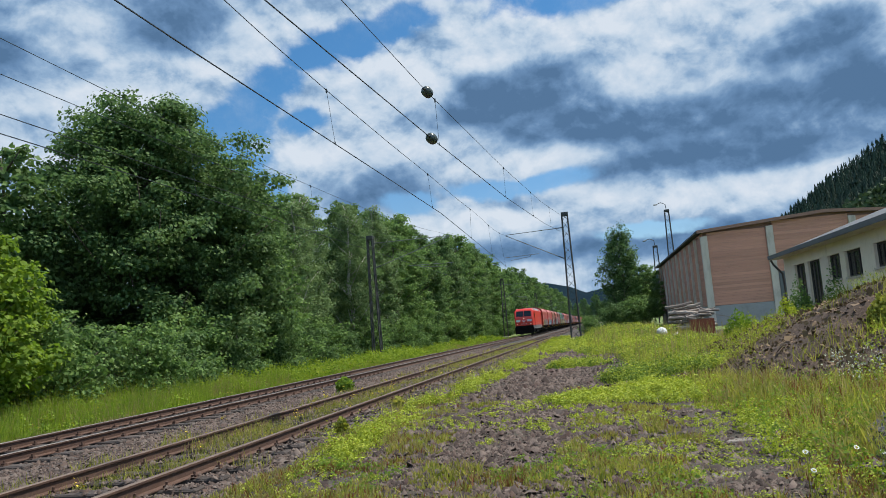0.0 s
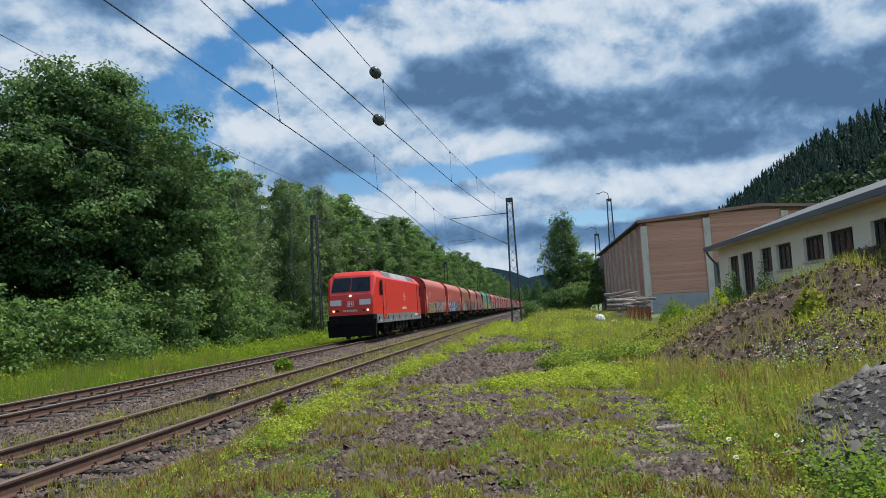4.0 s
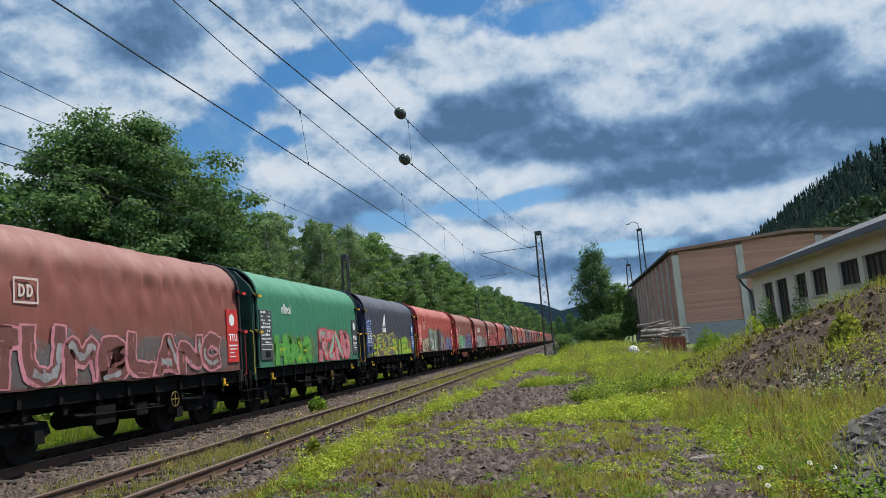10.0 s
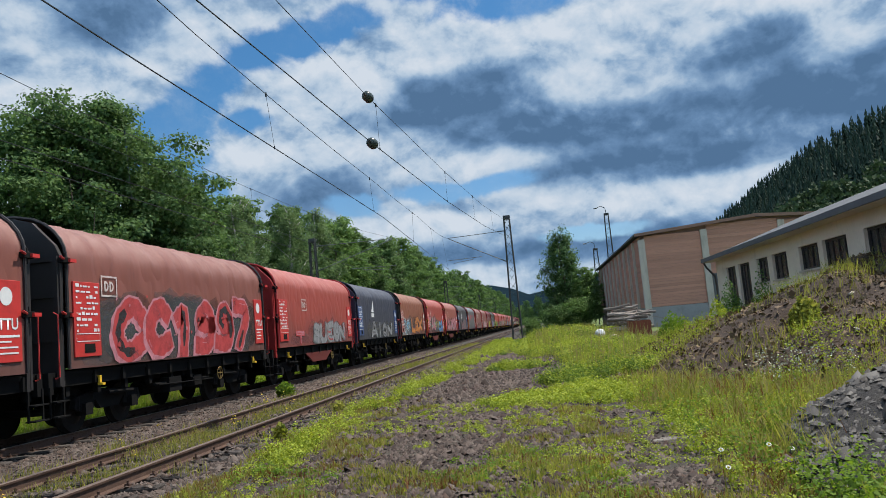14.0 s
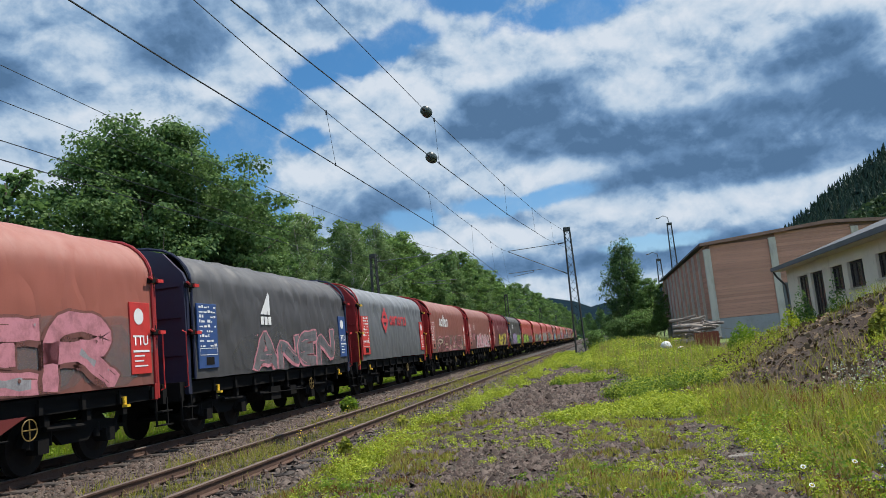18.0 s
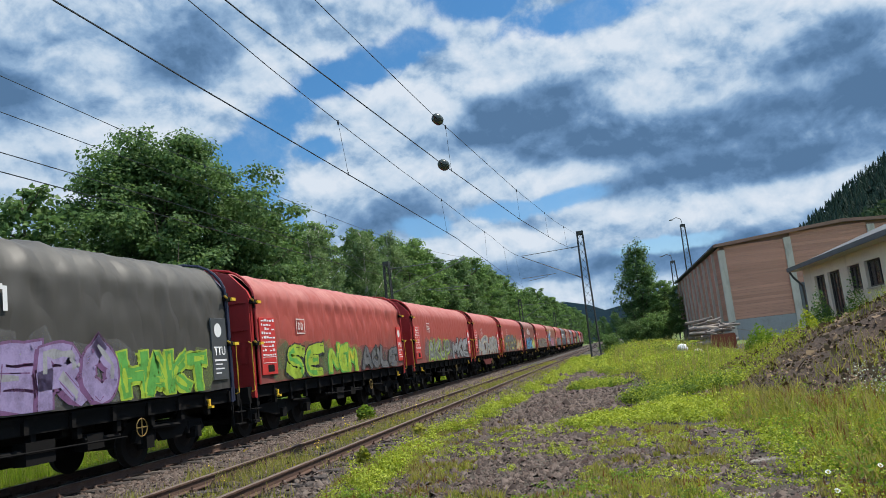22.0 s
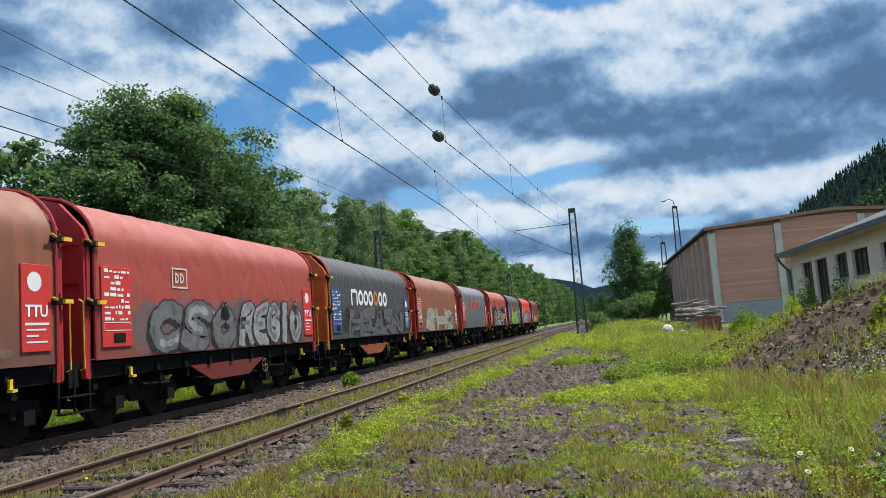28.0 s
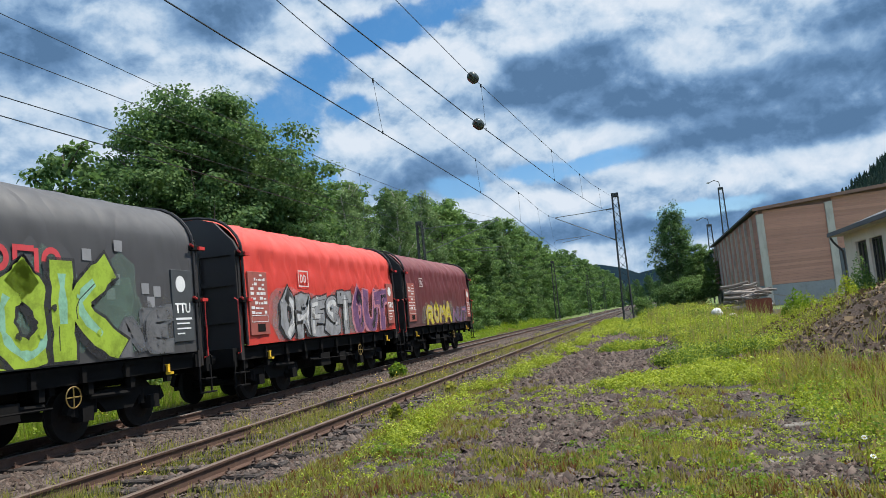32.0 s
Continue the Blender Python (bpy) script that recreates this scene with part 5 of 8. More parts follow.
def underframe_mesh(length, mat, sole):
    bm = bmesh.new()
    for s in (-1, 1):
        box(bm, s * 1.28 - 0.05, s * 1.28 + 0.05, 0.10, length - 0.10, 0.98, 1.26)
        box(bm, s * 0.5 - 0.08, s * 0.5 + 0.08, 0.10, length - 0.10, 0.82, 1.10)
    box(bm, -1.40, 1.40, 0.05, 0.2, 0.86, 1.26)
    box(bm, -1.40, 1.40, length - 0.2, length - 0.05, 0.86, 1.26)
    box(bm, -1.36, 1.36, 0.1, length - 0.1, 1.18, 1.27)
    if sole:  # fish-bellied side sill
        for s in (-1, 1):
            prism(bm, [(length * 0.34, 1.0), (length * 0.66, 1.0), (length * 0.58, 0.62), (length * 0.42, 0.62)], "x", s * 1.30, s * 1.35, 1)
    n = int(length / 1.05)
    for k in range(n):  # pockets and brackets along the sill
        y = length * (k + 0.5) / n
        box(bm, 1.332, 1.40, y - 0.05, y + 0.05, 0.99, 1.24)
        box(bm, 1.18, 1.28, y + 0.22, y + 0.34, 0.78, 0.978)
    for k in range(4):
        y = length * (0.24 + 0.17 * k)
        rod(bm, (1.2, y - 0.5, 0.74), (1.2, y + 0.5, 0.70), 0.05, 6)
    for k in range(3):
        y = length * (0.36 + 0.14 * k)
        box(bm, -1.2, 1.2, y - 0.06, y + 0.06, 0.84, 1.18)
    return bm_mesh("underframe", bm, [M["black"], mat])


def brake_gear_mesh():
    bm = bmesh.new()
    rod(bm, (0.2, -0.6, 0.62), (0.2, 0.6, 0.62), 0.19, 12)
    box(bm, 1.05, 1.30, -1.0, -0.35, 0.50, 0.86)
    box(bm, 1.0, 1.25, 0.5, 0.95, 0.55, 0.82)
    rod(bm, (1.33, -1.6, 0.72), (1.33, 1.5, 0.66), 0.018, 6)
    return bm_mesh("brake_gear", bm, M["black"])


def brake_wheel_mesh():
    bm = bmesh.new()
    pts = [(1.36, 0.17 * math.cos(a), 0.78 + 0.17 * math.sin(a)) for a in np.linspace(0, 6.283, 17)]
    for a, b in zip(pts, pts[1:]):
        rod(bm, a, b, 0.011, 5)
    rod(bm, (1.36, -0.17, 0.78), (1.36, 0.17, 0.78), 0.012, 5)
    rod(bm, (1.36, 0, 0.61), (1.36, 0, 0.95), 0.012, 5)
    return bm_mesh("brake_wheel", bm, M["dull_yellow"])


M["dull_yellow"] = paint("dull_yellow_paint", (0.20, 0.13, 0.03), 0.6)


def buffer_mesh():
    bm = bmesh.new()
    rod(bm, (0, 0, 0), (0, 0.36, 0), 0.11, 10)
    rod(bm, (0, 0.36, 0), (0, 0.62, 0), 0.075, 10)
    rod(bm, (0, 0.62, 0), (0, 0.655, 0), 0.23, 16)
    return bm_mesh("buffer", bm, M["black"])


def hook_mesh():
    bm = bmesh.new()
    box(bm, -0.02, 0.02, -0.05, 0.05, -0.02, 0.0)
    box(bm, -0.005, 0.035, -0.035, 0.035, -0.16, 0.0)
    box(bm, -0.005, 0.10, -0.055, 0.055, -0.20, -0.15)
    return bm_mesh("lashing_hook", bm, M["yellow"])


def latch_mesh(mat):
    """Dark locking box with a coloured lever."""
    bm = bmesh.new()
    box(bm, 0.0, 0.10, -0.15, 0.13, -0.06, 0.05)
    rod(bm, (0.05, 0.0, -0.16), (0.05, 0.0, 0.14), 0.03, 6)
    bmesh.ops.bevel(bm, geom=bm.edges[:], offset=0.008, segments=1, affect="EDGES")
    box(bm, 0.06, 0.15, 0.04, 0.24, -0.045, 0.025, 1)
    rod(bm, (0.10, -0.10, 0.01), (0.12, -0.24, 0.05), 0.026, 6, mat=1)
    return bm_mesh("latch", bm, [M["black"], mat])


def handrail_mesh(mat):
    bm = bmesh.new()
    tube(bm, [(0, 0, 1.15), (0.09, 0, 1.18), (0.09, 0, 1.7), (0.09, 0, 2.35), (0, 0, 2.40)], [0.016] * 5, 5)
    return bm_mesh("handrail", bm, mat)


def step_mesh():
    bm = bmesh.new()
    for y in (-0.2, 0.2):
        box(bm, -0.01, 0.02, y - 0.02, y + 0.02, 0.42, 1.0)
    for z in (0.44, 0.72):
        box(bm, -0.06, 0.14, -0.2, 0.2, z - 0.012, z + 0.012)
    return bm_mesh("step", bm, M["black"])


# -- flat painted work on the side that faces the nearer track --
def flat(bm, outline, x, mat=0):
    vs = [bm.verts.new((x, u, z)) for u, z in outline]
    f = bm.faces.new(vs)
    f.material_index = mat
    if f.calc_area() and (f.normal_update() or f.normal.x < 0):
        f.normal_flip()


def flat_box(bm, u0, u1, z0, z1, x, mat=0):
    flat(bm, [(u0, z0), (u1, z0), (u1, z1), (u0, z1)], x, mat)


def ring(bm, u, z, r0, r1, x, mat=0, n=20, a0=0.0, a1=6.2832):
    pts = [(math.cos(a0 + (a1 - a0) * k / n), math.sin(a0 + (a1 - a0) * k / n)) for k in range(n + 1)]
    for (c0, s0), (c1, s1) in zip(pts, pts[1:]):
        flat(bm, [(u + r0 * c0, z + r0 * s0), (u + r1 * c0, z + r1 * s0), (u + r1 * c1, z + r1 * s1), (u + r0 * c1, z + r0 * s1)], x, mat)


def hue(name, col, rough=0.6, hold=0.93):
    """Sprayed paint, worn off in places so that the cover shows through; hold: how much of it is left."""
    def make():
        m = paint(name, col, rough, tuple(c * 0.6 for c in col))
        n, l = m.node_tree.nodes, m.node_tree.links
        co = n.new("ShaderNodeTexCoord").outputs["Object"]
        r = n.new("ShaderNodeMapRange")
        l.new(noise_on(n, l, co, 2.6, 9, 0.72).outputs["Fac"], r.inputs["Value"])
        r.inputs["From Min"].default_value, r.inputs["From Max"].default_value = 0.45, 0.72
        r.inputs["To Min"].default_value, r.inputs["To Max"].default_value = hold, hold * 0.45
        l.new(r.outputs[0], n["Principled BSDF"].inputs["Alpha"])
        return m
    return shared(("hue", name), make)


COL = {"silver": (0.30, 0.30, 0.31), "black": (0.02, 0.02, 0.022), "white": (0.62, 0.61, 0.60), "pink": (0.55, 0.22, 0.26), "lilac": (0.30, 0.24, 0.42), "blue": (0.06, 0.22, 0.50), "sky": (0.16, 0.42, 0.58), "green": (0.10, 0.35, 0.06),
    "lime": (0.34, 0.48, 0.04), "yellow": (0.62, 0.52, 0.05), "red": (0.48, 0.05, 0.05), "grey": (0.14, 0.14, 0.145), "orange": (0.60, 0.22, 0.05), "cream": (0.48, 0.40, 0.28), "purple": (0.16, 0.07, 0.17), "brown": (0.16, 0.06, 0.05), "slate": (0.10, 0.105, 0.115), "mint": (0.25, 0.50, 0.36)}


def colour(key):
    return hue("sprayed_" + key, COL[key])


def mist(key):
    return hue("spray_mist_" + key, tuple(0.06 + 0.35 * c for c in COL[key]) if key != "black" else COL[key], 0.8, 0.34)


# strokes of letters in a unit box
STROKES = {
    "A": "00 4A 6A A0,23 83", "B": "00 0A 79 87 15 94 81 00", "C": "98 5A 17 13 50 92", "D": "00 0A 69 A5 61 00", "E": "AA 09 01 A0,05 75", "F": "00 0A 9A,05 75", "G": "98 5A 17 13 50 91 95 55", "H": "00 0A,A0 AA,05 A5",
    "I": "50 5A", "J": "8A 83 50 12", "K": "00 0A,9A 15 A0", "L": "0A 01 90", "M": "00 1A 54 9A A0", "N": "00 0A A0 AA", "O": "5A 17 13 50 93 97 5A", "P": "00 0A 8A 97 65 05", "Q": "5A 17 13 50 93 97 5A,63 A0", "R": "00 0A 8A 97 65 05,55 A0",
    "S": "98 5A 18 26 84 91 50 02", "T": "0A AA,5A 50", "U": "0A 02 50 92 AA", "V": "0A 50 AA", "W": "0A 20 56 80 AA", "X": "00 AA,0A A0", "Y": "0A 55 AA,55 50", "Z": "0A AA 00 A0",
    "1": "28 5A 50", "2": "08 5A 97 00 90", "7": "0A AA 30", "9": "95 45 17 5A 97 92 50 11",
}


def ribbon(V, F, FM, pts, width, x, mat, taper):
    """A painted stroke through points of the side, with square ends."""
    base = len(V)
    for k, (u, z) in enumerate(pts):
        a, b = pts[max(k - 1, 0)], pts[min(k + 1, len(pts) - 1)]
        d = math.hypot(b[0] - a[0], b[1] - a[1]) or 1.0
        nu, nz = -(b[1] - a[1]) / d, (b[0] - a[0]) / d
        eu, ez = 0.0, 0.0
        if k in (0, len(pts) - 1):
            sign = -1 if k == 0 else 1
            eu, ez = sign * nz * width * 0.42, -sign * nu * width * 0.42
        w = width * (0.5 + taper * math.sin(2.2 * k + 9 * pts[0][0]))
        for sgn in (-1, 1):
            V.append((x, u + eu + sgn * nu * w, max(1.325, z + ez + sgn * nz * w)))
    for k in range(len(pts) - 1):
        a = base + 2 * k
        F.append((a, a + 2, a + 3, a + 1))
        FM.append(mat)


def letter_strokes(ch, u, z, w, h, lean, curl, q):
    """The strokes of one letter, bent a little and cut into short steps."""
    out = []
    for stroke in STROKES.get(ch, STROKES["O"]).split(","):
        pts = []
        for code in stroke.split(" "):
            a, b = ("0123456789A".index(c) / 10 for c in code)
            pts.append((a + q.uniform(-0.06, 0.06), b + q.uniform(-0.05, 0.05)))
        for _ in range(curl):
            mid = [pts[0]]
            for (a, b), (c, d) in zip(pts, pts[1:]):
                mid += [(0.75 * a + 0.25 * c, 0.75 * b + 0.25 * d), (0.25 * a + 0.75 * c, 0.25 * b + 0.75 * d)]
            pts = mid + [pts[-1]]
        fine = []
        for (a, b), (c, d) in zip(pts, pts[1:]):
            m = 1 if curl else 3
            fine += [(a + (c - a) * k / m, b + (d - b) * k / m) for k in range(m)]
        fine.append(pts[-1])
        out.append([(u + w * a + lean * h * (b - 0.5), z + h * b) for a, b in fine])
    return out


def spray(thing, seed, u0, u1, z0, z1, fill, line, extra, word):
    """Sprayed letters: a mist behind, a cast edge, outline, body, inner lines, dots and drips."""
    q = random.Random(seed)
    x = HALF + 0.010
    h = z1 - z0
    n = max(1, len(word))
    w = (u1 - u0) / n
    mats = [colour(fill), colour(line), colour(extra), mist(extra)]

    def disc(to, cu, cz, ru, rz, at, mat):
        V, F, FM = to
        base, m, p = len(V), 14, q.uniform(0, 6.28)
        V.append((at, cu, max(1.325, cz)))
        for j in range(m):
            a = 6.2832 * j / m
            k = 1 + 0.16 * math.sin(3 * a + p) + 0.10 * math.sin(5 * a + 2 * p)
            V.append((at, cu + ru * k * math.cos(a), max(1.325, cz + rz * k * math.sin(a))))
        for j in range(m):
            F.append((base, base + 1 + j, base + 1 + (j + 1) % m, base))
            FM.append(mat)

    def mesh_of(name, to):
        me = fast_mesh(name, to[0], to[1], mats)
        me.polygons.foreach_set("material_index", np.array(to[2], np.int32))
        return me

    back = ([], [], [])
    bare = not word.strip(".")
    if bare:  # a bare cloud of paint
        for k in range(max(2, n) * 7):
            r = q.uniform(0.35, 1.0)
            disc(back, q.uniform(u0 + 0.3, u1 - 0.3), z0 + h * q.uniform(0.25, 0.75), r * h * 0.75, r * h * 0.5, x + 0.0002 * k, 3)
    else:
        for k in range(n + 1):
            for g in (1.0, 0.72):
                disc(back, u0 + w * k, z0 + h * q.uniform(0.4, 0.6), w * 0.66 * g, h * 0.60 * g, x + 0.0004 * (2 * k + (g < 1)), 3)
    for k in range(n):
        du, dz = q.uniform(u0, u1), q.uniform(z0, z0 + 0.5 * h)
        ribbon(*back, [(du, dz), (du + 0.005, max(1.33, dz - q.uniform(0.1, 0.35)))], 0.016, x + 0.0125, q.choice((0, 1)), 0.1)
    piece = part("graffiti", mesh_of("graffiti", back), thing, "sprayed cloud of %s paint" % extra if bare else "sprayed graffiti in %s and %s" % (fill, line))
    piece["kind"] = "stuff"
    if bare:
        return
    curl = 2 if q.random() < 0.55 else 0
    lean = q.uniform(-0.05, 0.18)
    body = min(0.34 * h, 0.42 * w) * q.uniform(0.88, 1.05)
    edge = 0.030 + 0.018 * h
    for k, ch in enumerate(word):
        hh = h * q.uniform(0.74, 0.86)
        rows = letter_strokes(ch, u0 + w * (k + 0.10), z0 + h * 0.09 + q.uniform(-0.05, 0.05), w * 0.84, hh, lean + q.uniform(-0.06, 0.06), curl, q)
        at = x + 0.014 + 0.0014 * k
        to = ([], [], [])
        for pts in rows:
            ribbon(*to, [(u - 0.06 * h, z - 0.05 * h) for u, z in pts], body + edge * 1.7, at, 1, 0.05)
        for pts in rows:
            ribbon(*to, pts, body + 2 * edge, at + 0.0004, 1, 0.05)
        for j, pts in enumerate(rows):
            ribbon(*to, pts, body, at + 0.0008 + 0.0001 * j, 0, 0.05)
        # shading in the letter, thin inner lines, dots
        for pts in rows:
            if q.random() < 0.75:
                i = q.randrange(0, max(1, len(pts) - 3))
                ribbon(*to, pts[i:i + max(3, len(pts) // 2)], body * q.uniform(0.25, 0.5), at + 0.0011, 2, 0.2)
            for _ in range(2):
                if q.random() < 0.7 and len(pts) > 3:
                    i, d = q.randrange(0, len(pts) - 2), q.choice((-0.22, 0.22)) * body
                    ribbon(*to, [(u + d, z + d) for u, z in pts[i:i + 3]], 0.020, at + 0.0012, 1, 0.1)
        for j in range(3):
            r = q.uniform(0.015, 0.045) * h
            disc(to, u0 + w * (k + q.random()), z0 + h * q.uniform(0.05, 1.05), r, r, x + 0.031, q.choice((0, 1, 2)))
        part("letter", mesh_of("letter", to), piece)


def lettering(body, size, mats, x, u, z, thick=0.0, lean=0.0):
    """Letters that can be read, from the built-in font, as flat shapes on the side."""
    cu = bpy.data.curves.new("letters", "FONT")
    cu.body, cu.size, cu.offset, cu.resolution_u, cu.fill_mode = body, size, thick, 3, "FRONT"
    ob = bpy.data.objects.new("letters", cu)
    scene.collection.objects.link(ob)
    dg = bpy.context.evaluated_depsgraph_get()
    me = bpy.data.meshes.new_from_object(ob.evaluated_get(dg))
    bpy.data.objects.remove(ob)
    bpy.data.curves.remove(cu)
    co = np.empty(len(me.vertices) * 3, np.float32)
    me.vertices.foreach_get("co", co)
    co = co.reshape(-1, 3)
    out = np.stack([np.full(len(co), x, np.float32), co[:, 0] + lean * co[:, 1] + u, co[:, 1] + z], -1)
    me.vertices.foreach_set("co", out.ravel())
    me.materials.clear()
    me.materials.append(mats)
    me.update()
    return me


def square_mark(u, z, s, x=HALF + 0.012):
    """White rounded square outline with two bars in it."""
    bm = bmesh.new()
    t = s * 0.06
    for a, b, c, d in ((0, s, 0, t), (0, s, s * 0.72 - t, s * 0.72), (0, t, t, s * 0.72 - t), (s - t, s, t, s * 0.72 - t)):
        flat_box(bm, u + a, u + b, z + c, z + d, x)
    for k in range(2):
        b0 = u + s * (0.2 + 0.32 * k)
        flat_box(bm, b0, b0 + s * 0.08, z + s * 0.18, z + s * 0.54, x)
        ring(bm, b0 + s * 0.08, z + s * 0.36, s * 0.11, s * 0.18, x, 0, 10, -1.57, 1.57)
    return bm_mesh("square_mark", bm, M["mark_white"])


M["mark_white"] = paint("chalky_white_marking", (0.60, 0.50, 0.47), 0.65)
M["clean_white"] = paint("white_marking", (0.74, 0.74, 0.73), 0.55, (0.5, 0.5, 0.5))


def block_word(u, z, h, widths, mat, accents=()):
    """A maker's name as plain shapes: bars and rings of its size and colour. widths: positive a bar, negative a ring, None a tall bar."""
    bm = bmesh.new()
    x = HALF + 0.014
    for k, w in enumerate(widths):
        m = 1 if k in accents else 0
        if w is None:
            flat_box(bm, u, u + h * 0.2, z, z + h * 1.45, x, m)
            u += h * 0.36
        elif w > 0:
            flat_box(bm, u, u + h * 0.22, z, z + h, x, m)
            flat_box(bm, u + h * w - h * 0.22, u + h * w, z, z + h * 0.92, x, m)
            flat_box(bm, u + h * 0.22, u + h * w - h * 0.22, z + h * 0.78, z + h, x + 0.001, m)
            u += h * (w + 0.18)
        else:
            ring(bm, u - h * w / 2, z + h / 2, h * 0.26, h * 0.5, x, m, 18)
            u += h * (-w + 0.18)
    return bm_mesh("name_shapes", bm, mat)


def plate(thing, name, u, z, w, h, mat, seed, dial, big=False):
    """A notice plate with a frame and lines of small marks; the tail-end ones carry a dial."""
    t = part(name, (soft_box(HALF - 0.01, HALF + 0.03, u, u + w, z, z + h, 0.006, 1), mat), thing)
    q = random.Random(seed)
    bm = bmesh.new()
    x = HALF + 0.036
    if dial:
        ring(bm, u + w * 0.42, z + h * 0.80, 0.0, w * 0.24, x, 0, 16)
        flat_box(bm, u + w * 0.1, u + w * 0.9, z + h * 0.30, z + h * 0.33, x)
        for k in range(3):
            flat_box(bm, u + w * 0.14, u + w * q.uniform(0.5, 0.86), z + h * (0.24 - 0.07 * k), z + h * (0.26 - 0.07 * k), x)
    else:
        for k in range(9):
            zz = z + h * (0.93 - 0.075 * k)
            uu = u + w * 0.08
            while uu < u + w * 0.86:
                ll = w * q.uniform(0.05, 0.2)
                if q.random() < 0.75:
                    flat_box(bm, uu, min(uu + ll, u + w * 0.93), zz, zz + h * q.choice((0.022, 0.03, 0.045)), x)
                uu += ll + w * 0.04
        flat_box(bm, u + w * 0.35, u + w * 0.75, z + h * 0.05, z + h * 0.17, x, 1)
        for a, b, c, d in ((0.06, 0.94, 0.20, 0.21), (0.06, 0.94, 0.30, 0.31), (0.06, 0.07, 0.20, 0.31), (0.93, 0.94, 0.2, 0.31)):
            flat_box(bm, u + w * a, u + w * b, z + h * c, z + h * d, x + 0.001)
    part("marks", bm_mesh("marks", bm, [M["clean_white"], M["black"]]), t, "white small print")["kind"] = "stuff"
    if dial and big:
        part("letters", shared(("ttu", round(u, 2), round(z, 2)), lambda: lettering("TTU", w * 0.40, M["clean_white"], x + 0.001, u + w * 0.10, z + h * 0.40, 0.006)), t, "white letters")
    return t


def wagon(k, start, length, cloth, end, style, marks, sprays, plates="plate_red", sole=False, yellow=True, label=""):
    """A covered coil wagon. start: the cover's front end along the line."""
    t = tagged(empty("covered_wagon"), label, "railway wagon", "wagons of the goods train")
    full = length + 1.15
    o = -0.58  # front headstock before the cover
    L = length
    part("cover", tarp_mesh(L, style, TARPS[cloth], k * 1.37), t)
    wall = shared(("wall", end), lambda: end_wall_mesh(M[end]))
    bow = shared(("bow", end), lambda: hoop_mesh(M[end]))
    for y, turn in ((-0.16, 0.0), (L + 0.16, math.pi)):
        panel = part("end_wall", wall, t, at=(0, y, 0))
        panel.rotation_euler = (0, 0, turn)
        for x in (-1.38, -0.45, 0.45, 1.38):
            part("rib", shared(("rib", end, 1), lambda: rib_mesh(M[end], True)), panel, at=(x, 0, 0))
        for z in (1.9, 2.75, 3.45):
            part("rib", shared(("rib", end, 0), lambda: rib_mesh(M[end], False)), panel, at=(0, 0.004, z))
    part("end_bow", bow, t, at=(0, 0, 0))
    part("end_bow", bow, t, at=(0, L, 0))
    frame_mat = M["belly_orange"] if end == "orange" else M["belly_red"]
    part("underframe", shared(("frame", full, sole, frame_mat.name), lambda: underframe_mesh(full, frame_mat, sole)), t, at=(0, o, 0))
    six = length > 12
    for y in (2.0, L - 2.0):
        b = part("bogie", shared(("bogie", six), lambda: bogie_frame_mesh(3 if six else 2, 1.7 if six else 1.8)), t, at=(0, y, 0))
        for d in ((-1.7, 0, 1.7) if six else (-0.9, 0.9)):
            part("wheelset", shared("wheelset", wheelset_mesh), b, at=(0, d, 0))
    part("brake_gear", shared("gear", brake_gear_mesh), t, at=(0, L * 0.5, 0))
    part("brake_wheel", shared("bwheel", brake_wheel_mesh), t, at=(0, L * 0.68, 0))
    buf = shared("buffer", buffer_mesh)
    for s in (-0.875, 0.875):
        part("buffer", buf, t, at=(s, L + 0.58 - 0.04, 1.06)).scale = (1, 0.55, 1)
        f = part("buffer", buf, t, at=(s, o + 0.04, 1.06))
        f.rotation_euler, f.scale = (0, 0, math.pi), (1, 0.55, 1)
    for y in (1.1, L - 1.0):
        part("lashing_hook", shared("hook", hook_mesh), t, "yellow lashing hook", at=(1.42, y, 1.12))
    lm = M["yellow"] if yellow else M["plate_red"]
    for y, s in ((0.0, 1), (L, -1)):
        for z in (3.42, 2.35):
            part("latch", shared(("latch", yellow), lambda: latch_mesh(lm)), t, at=(1.44, y - s * 0.05, z))
        part("handrail", shared(("rail", yellow), lambda: handrail_mesh(lm)), t, at=(1.40, y - s * 0.32, 0))
        part("step", shared("step", step_mesh), t, at=(1.40, y - s * 0.30, 0))
    pm = M[plates]
    plate(t, "notice_plate", 0.18, 1.52, 0.92, 1.5, pm, k, False)
    plate(t, "notice_plate", L - 0.82, 1.52, 0.68, 1.42, pm, k + 50, True, True)
    for m in marks:
        m(t)
    for j, (u0, u1, z0, z1, fill, line, extra, word) in enumerate(sprays):
        spray(t, k * 11 + j, u0, u1, z0, z1, fill, line, extra, word)
    TRAIN.append((t, start))
    return t


def square_logo(u=2.2, z=2.62, s=0.62):
    return lambda t: part("square_mark", shared(("sq", u, z, s), lambda: square_mark(u, z, s)), t, "chalky white square marking")


def rail_word(u=2.6, z=2.75, h=0.42):
    return lambda t: part("name_shapes", shared(("rw", u, z, h), lambda: block_word(u, z, h, (0.75, -0.95, None, None, None, -1.0, 0.9), [M["clean_white"]])), t, "white plain shapes of a name")


def wide_word(u=2.3, z=2.55, h=0.62):
    return lambda t: part("name_shapes", block_word(u, z, h, (1.25, -0.95, -0.85, -0.9, -1.05, -0.85, -0.95), [M["clean_white"], colour("orange")], (4,)), t, "white plain shapes of a name with an orange ring")


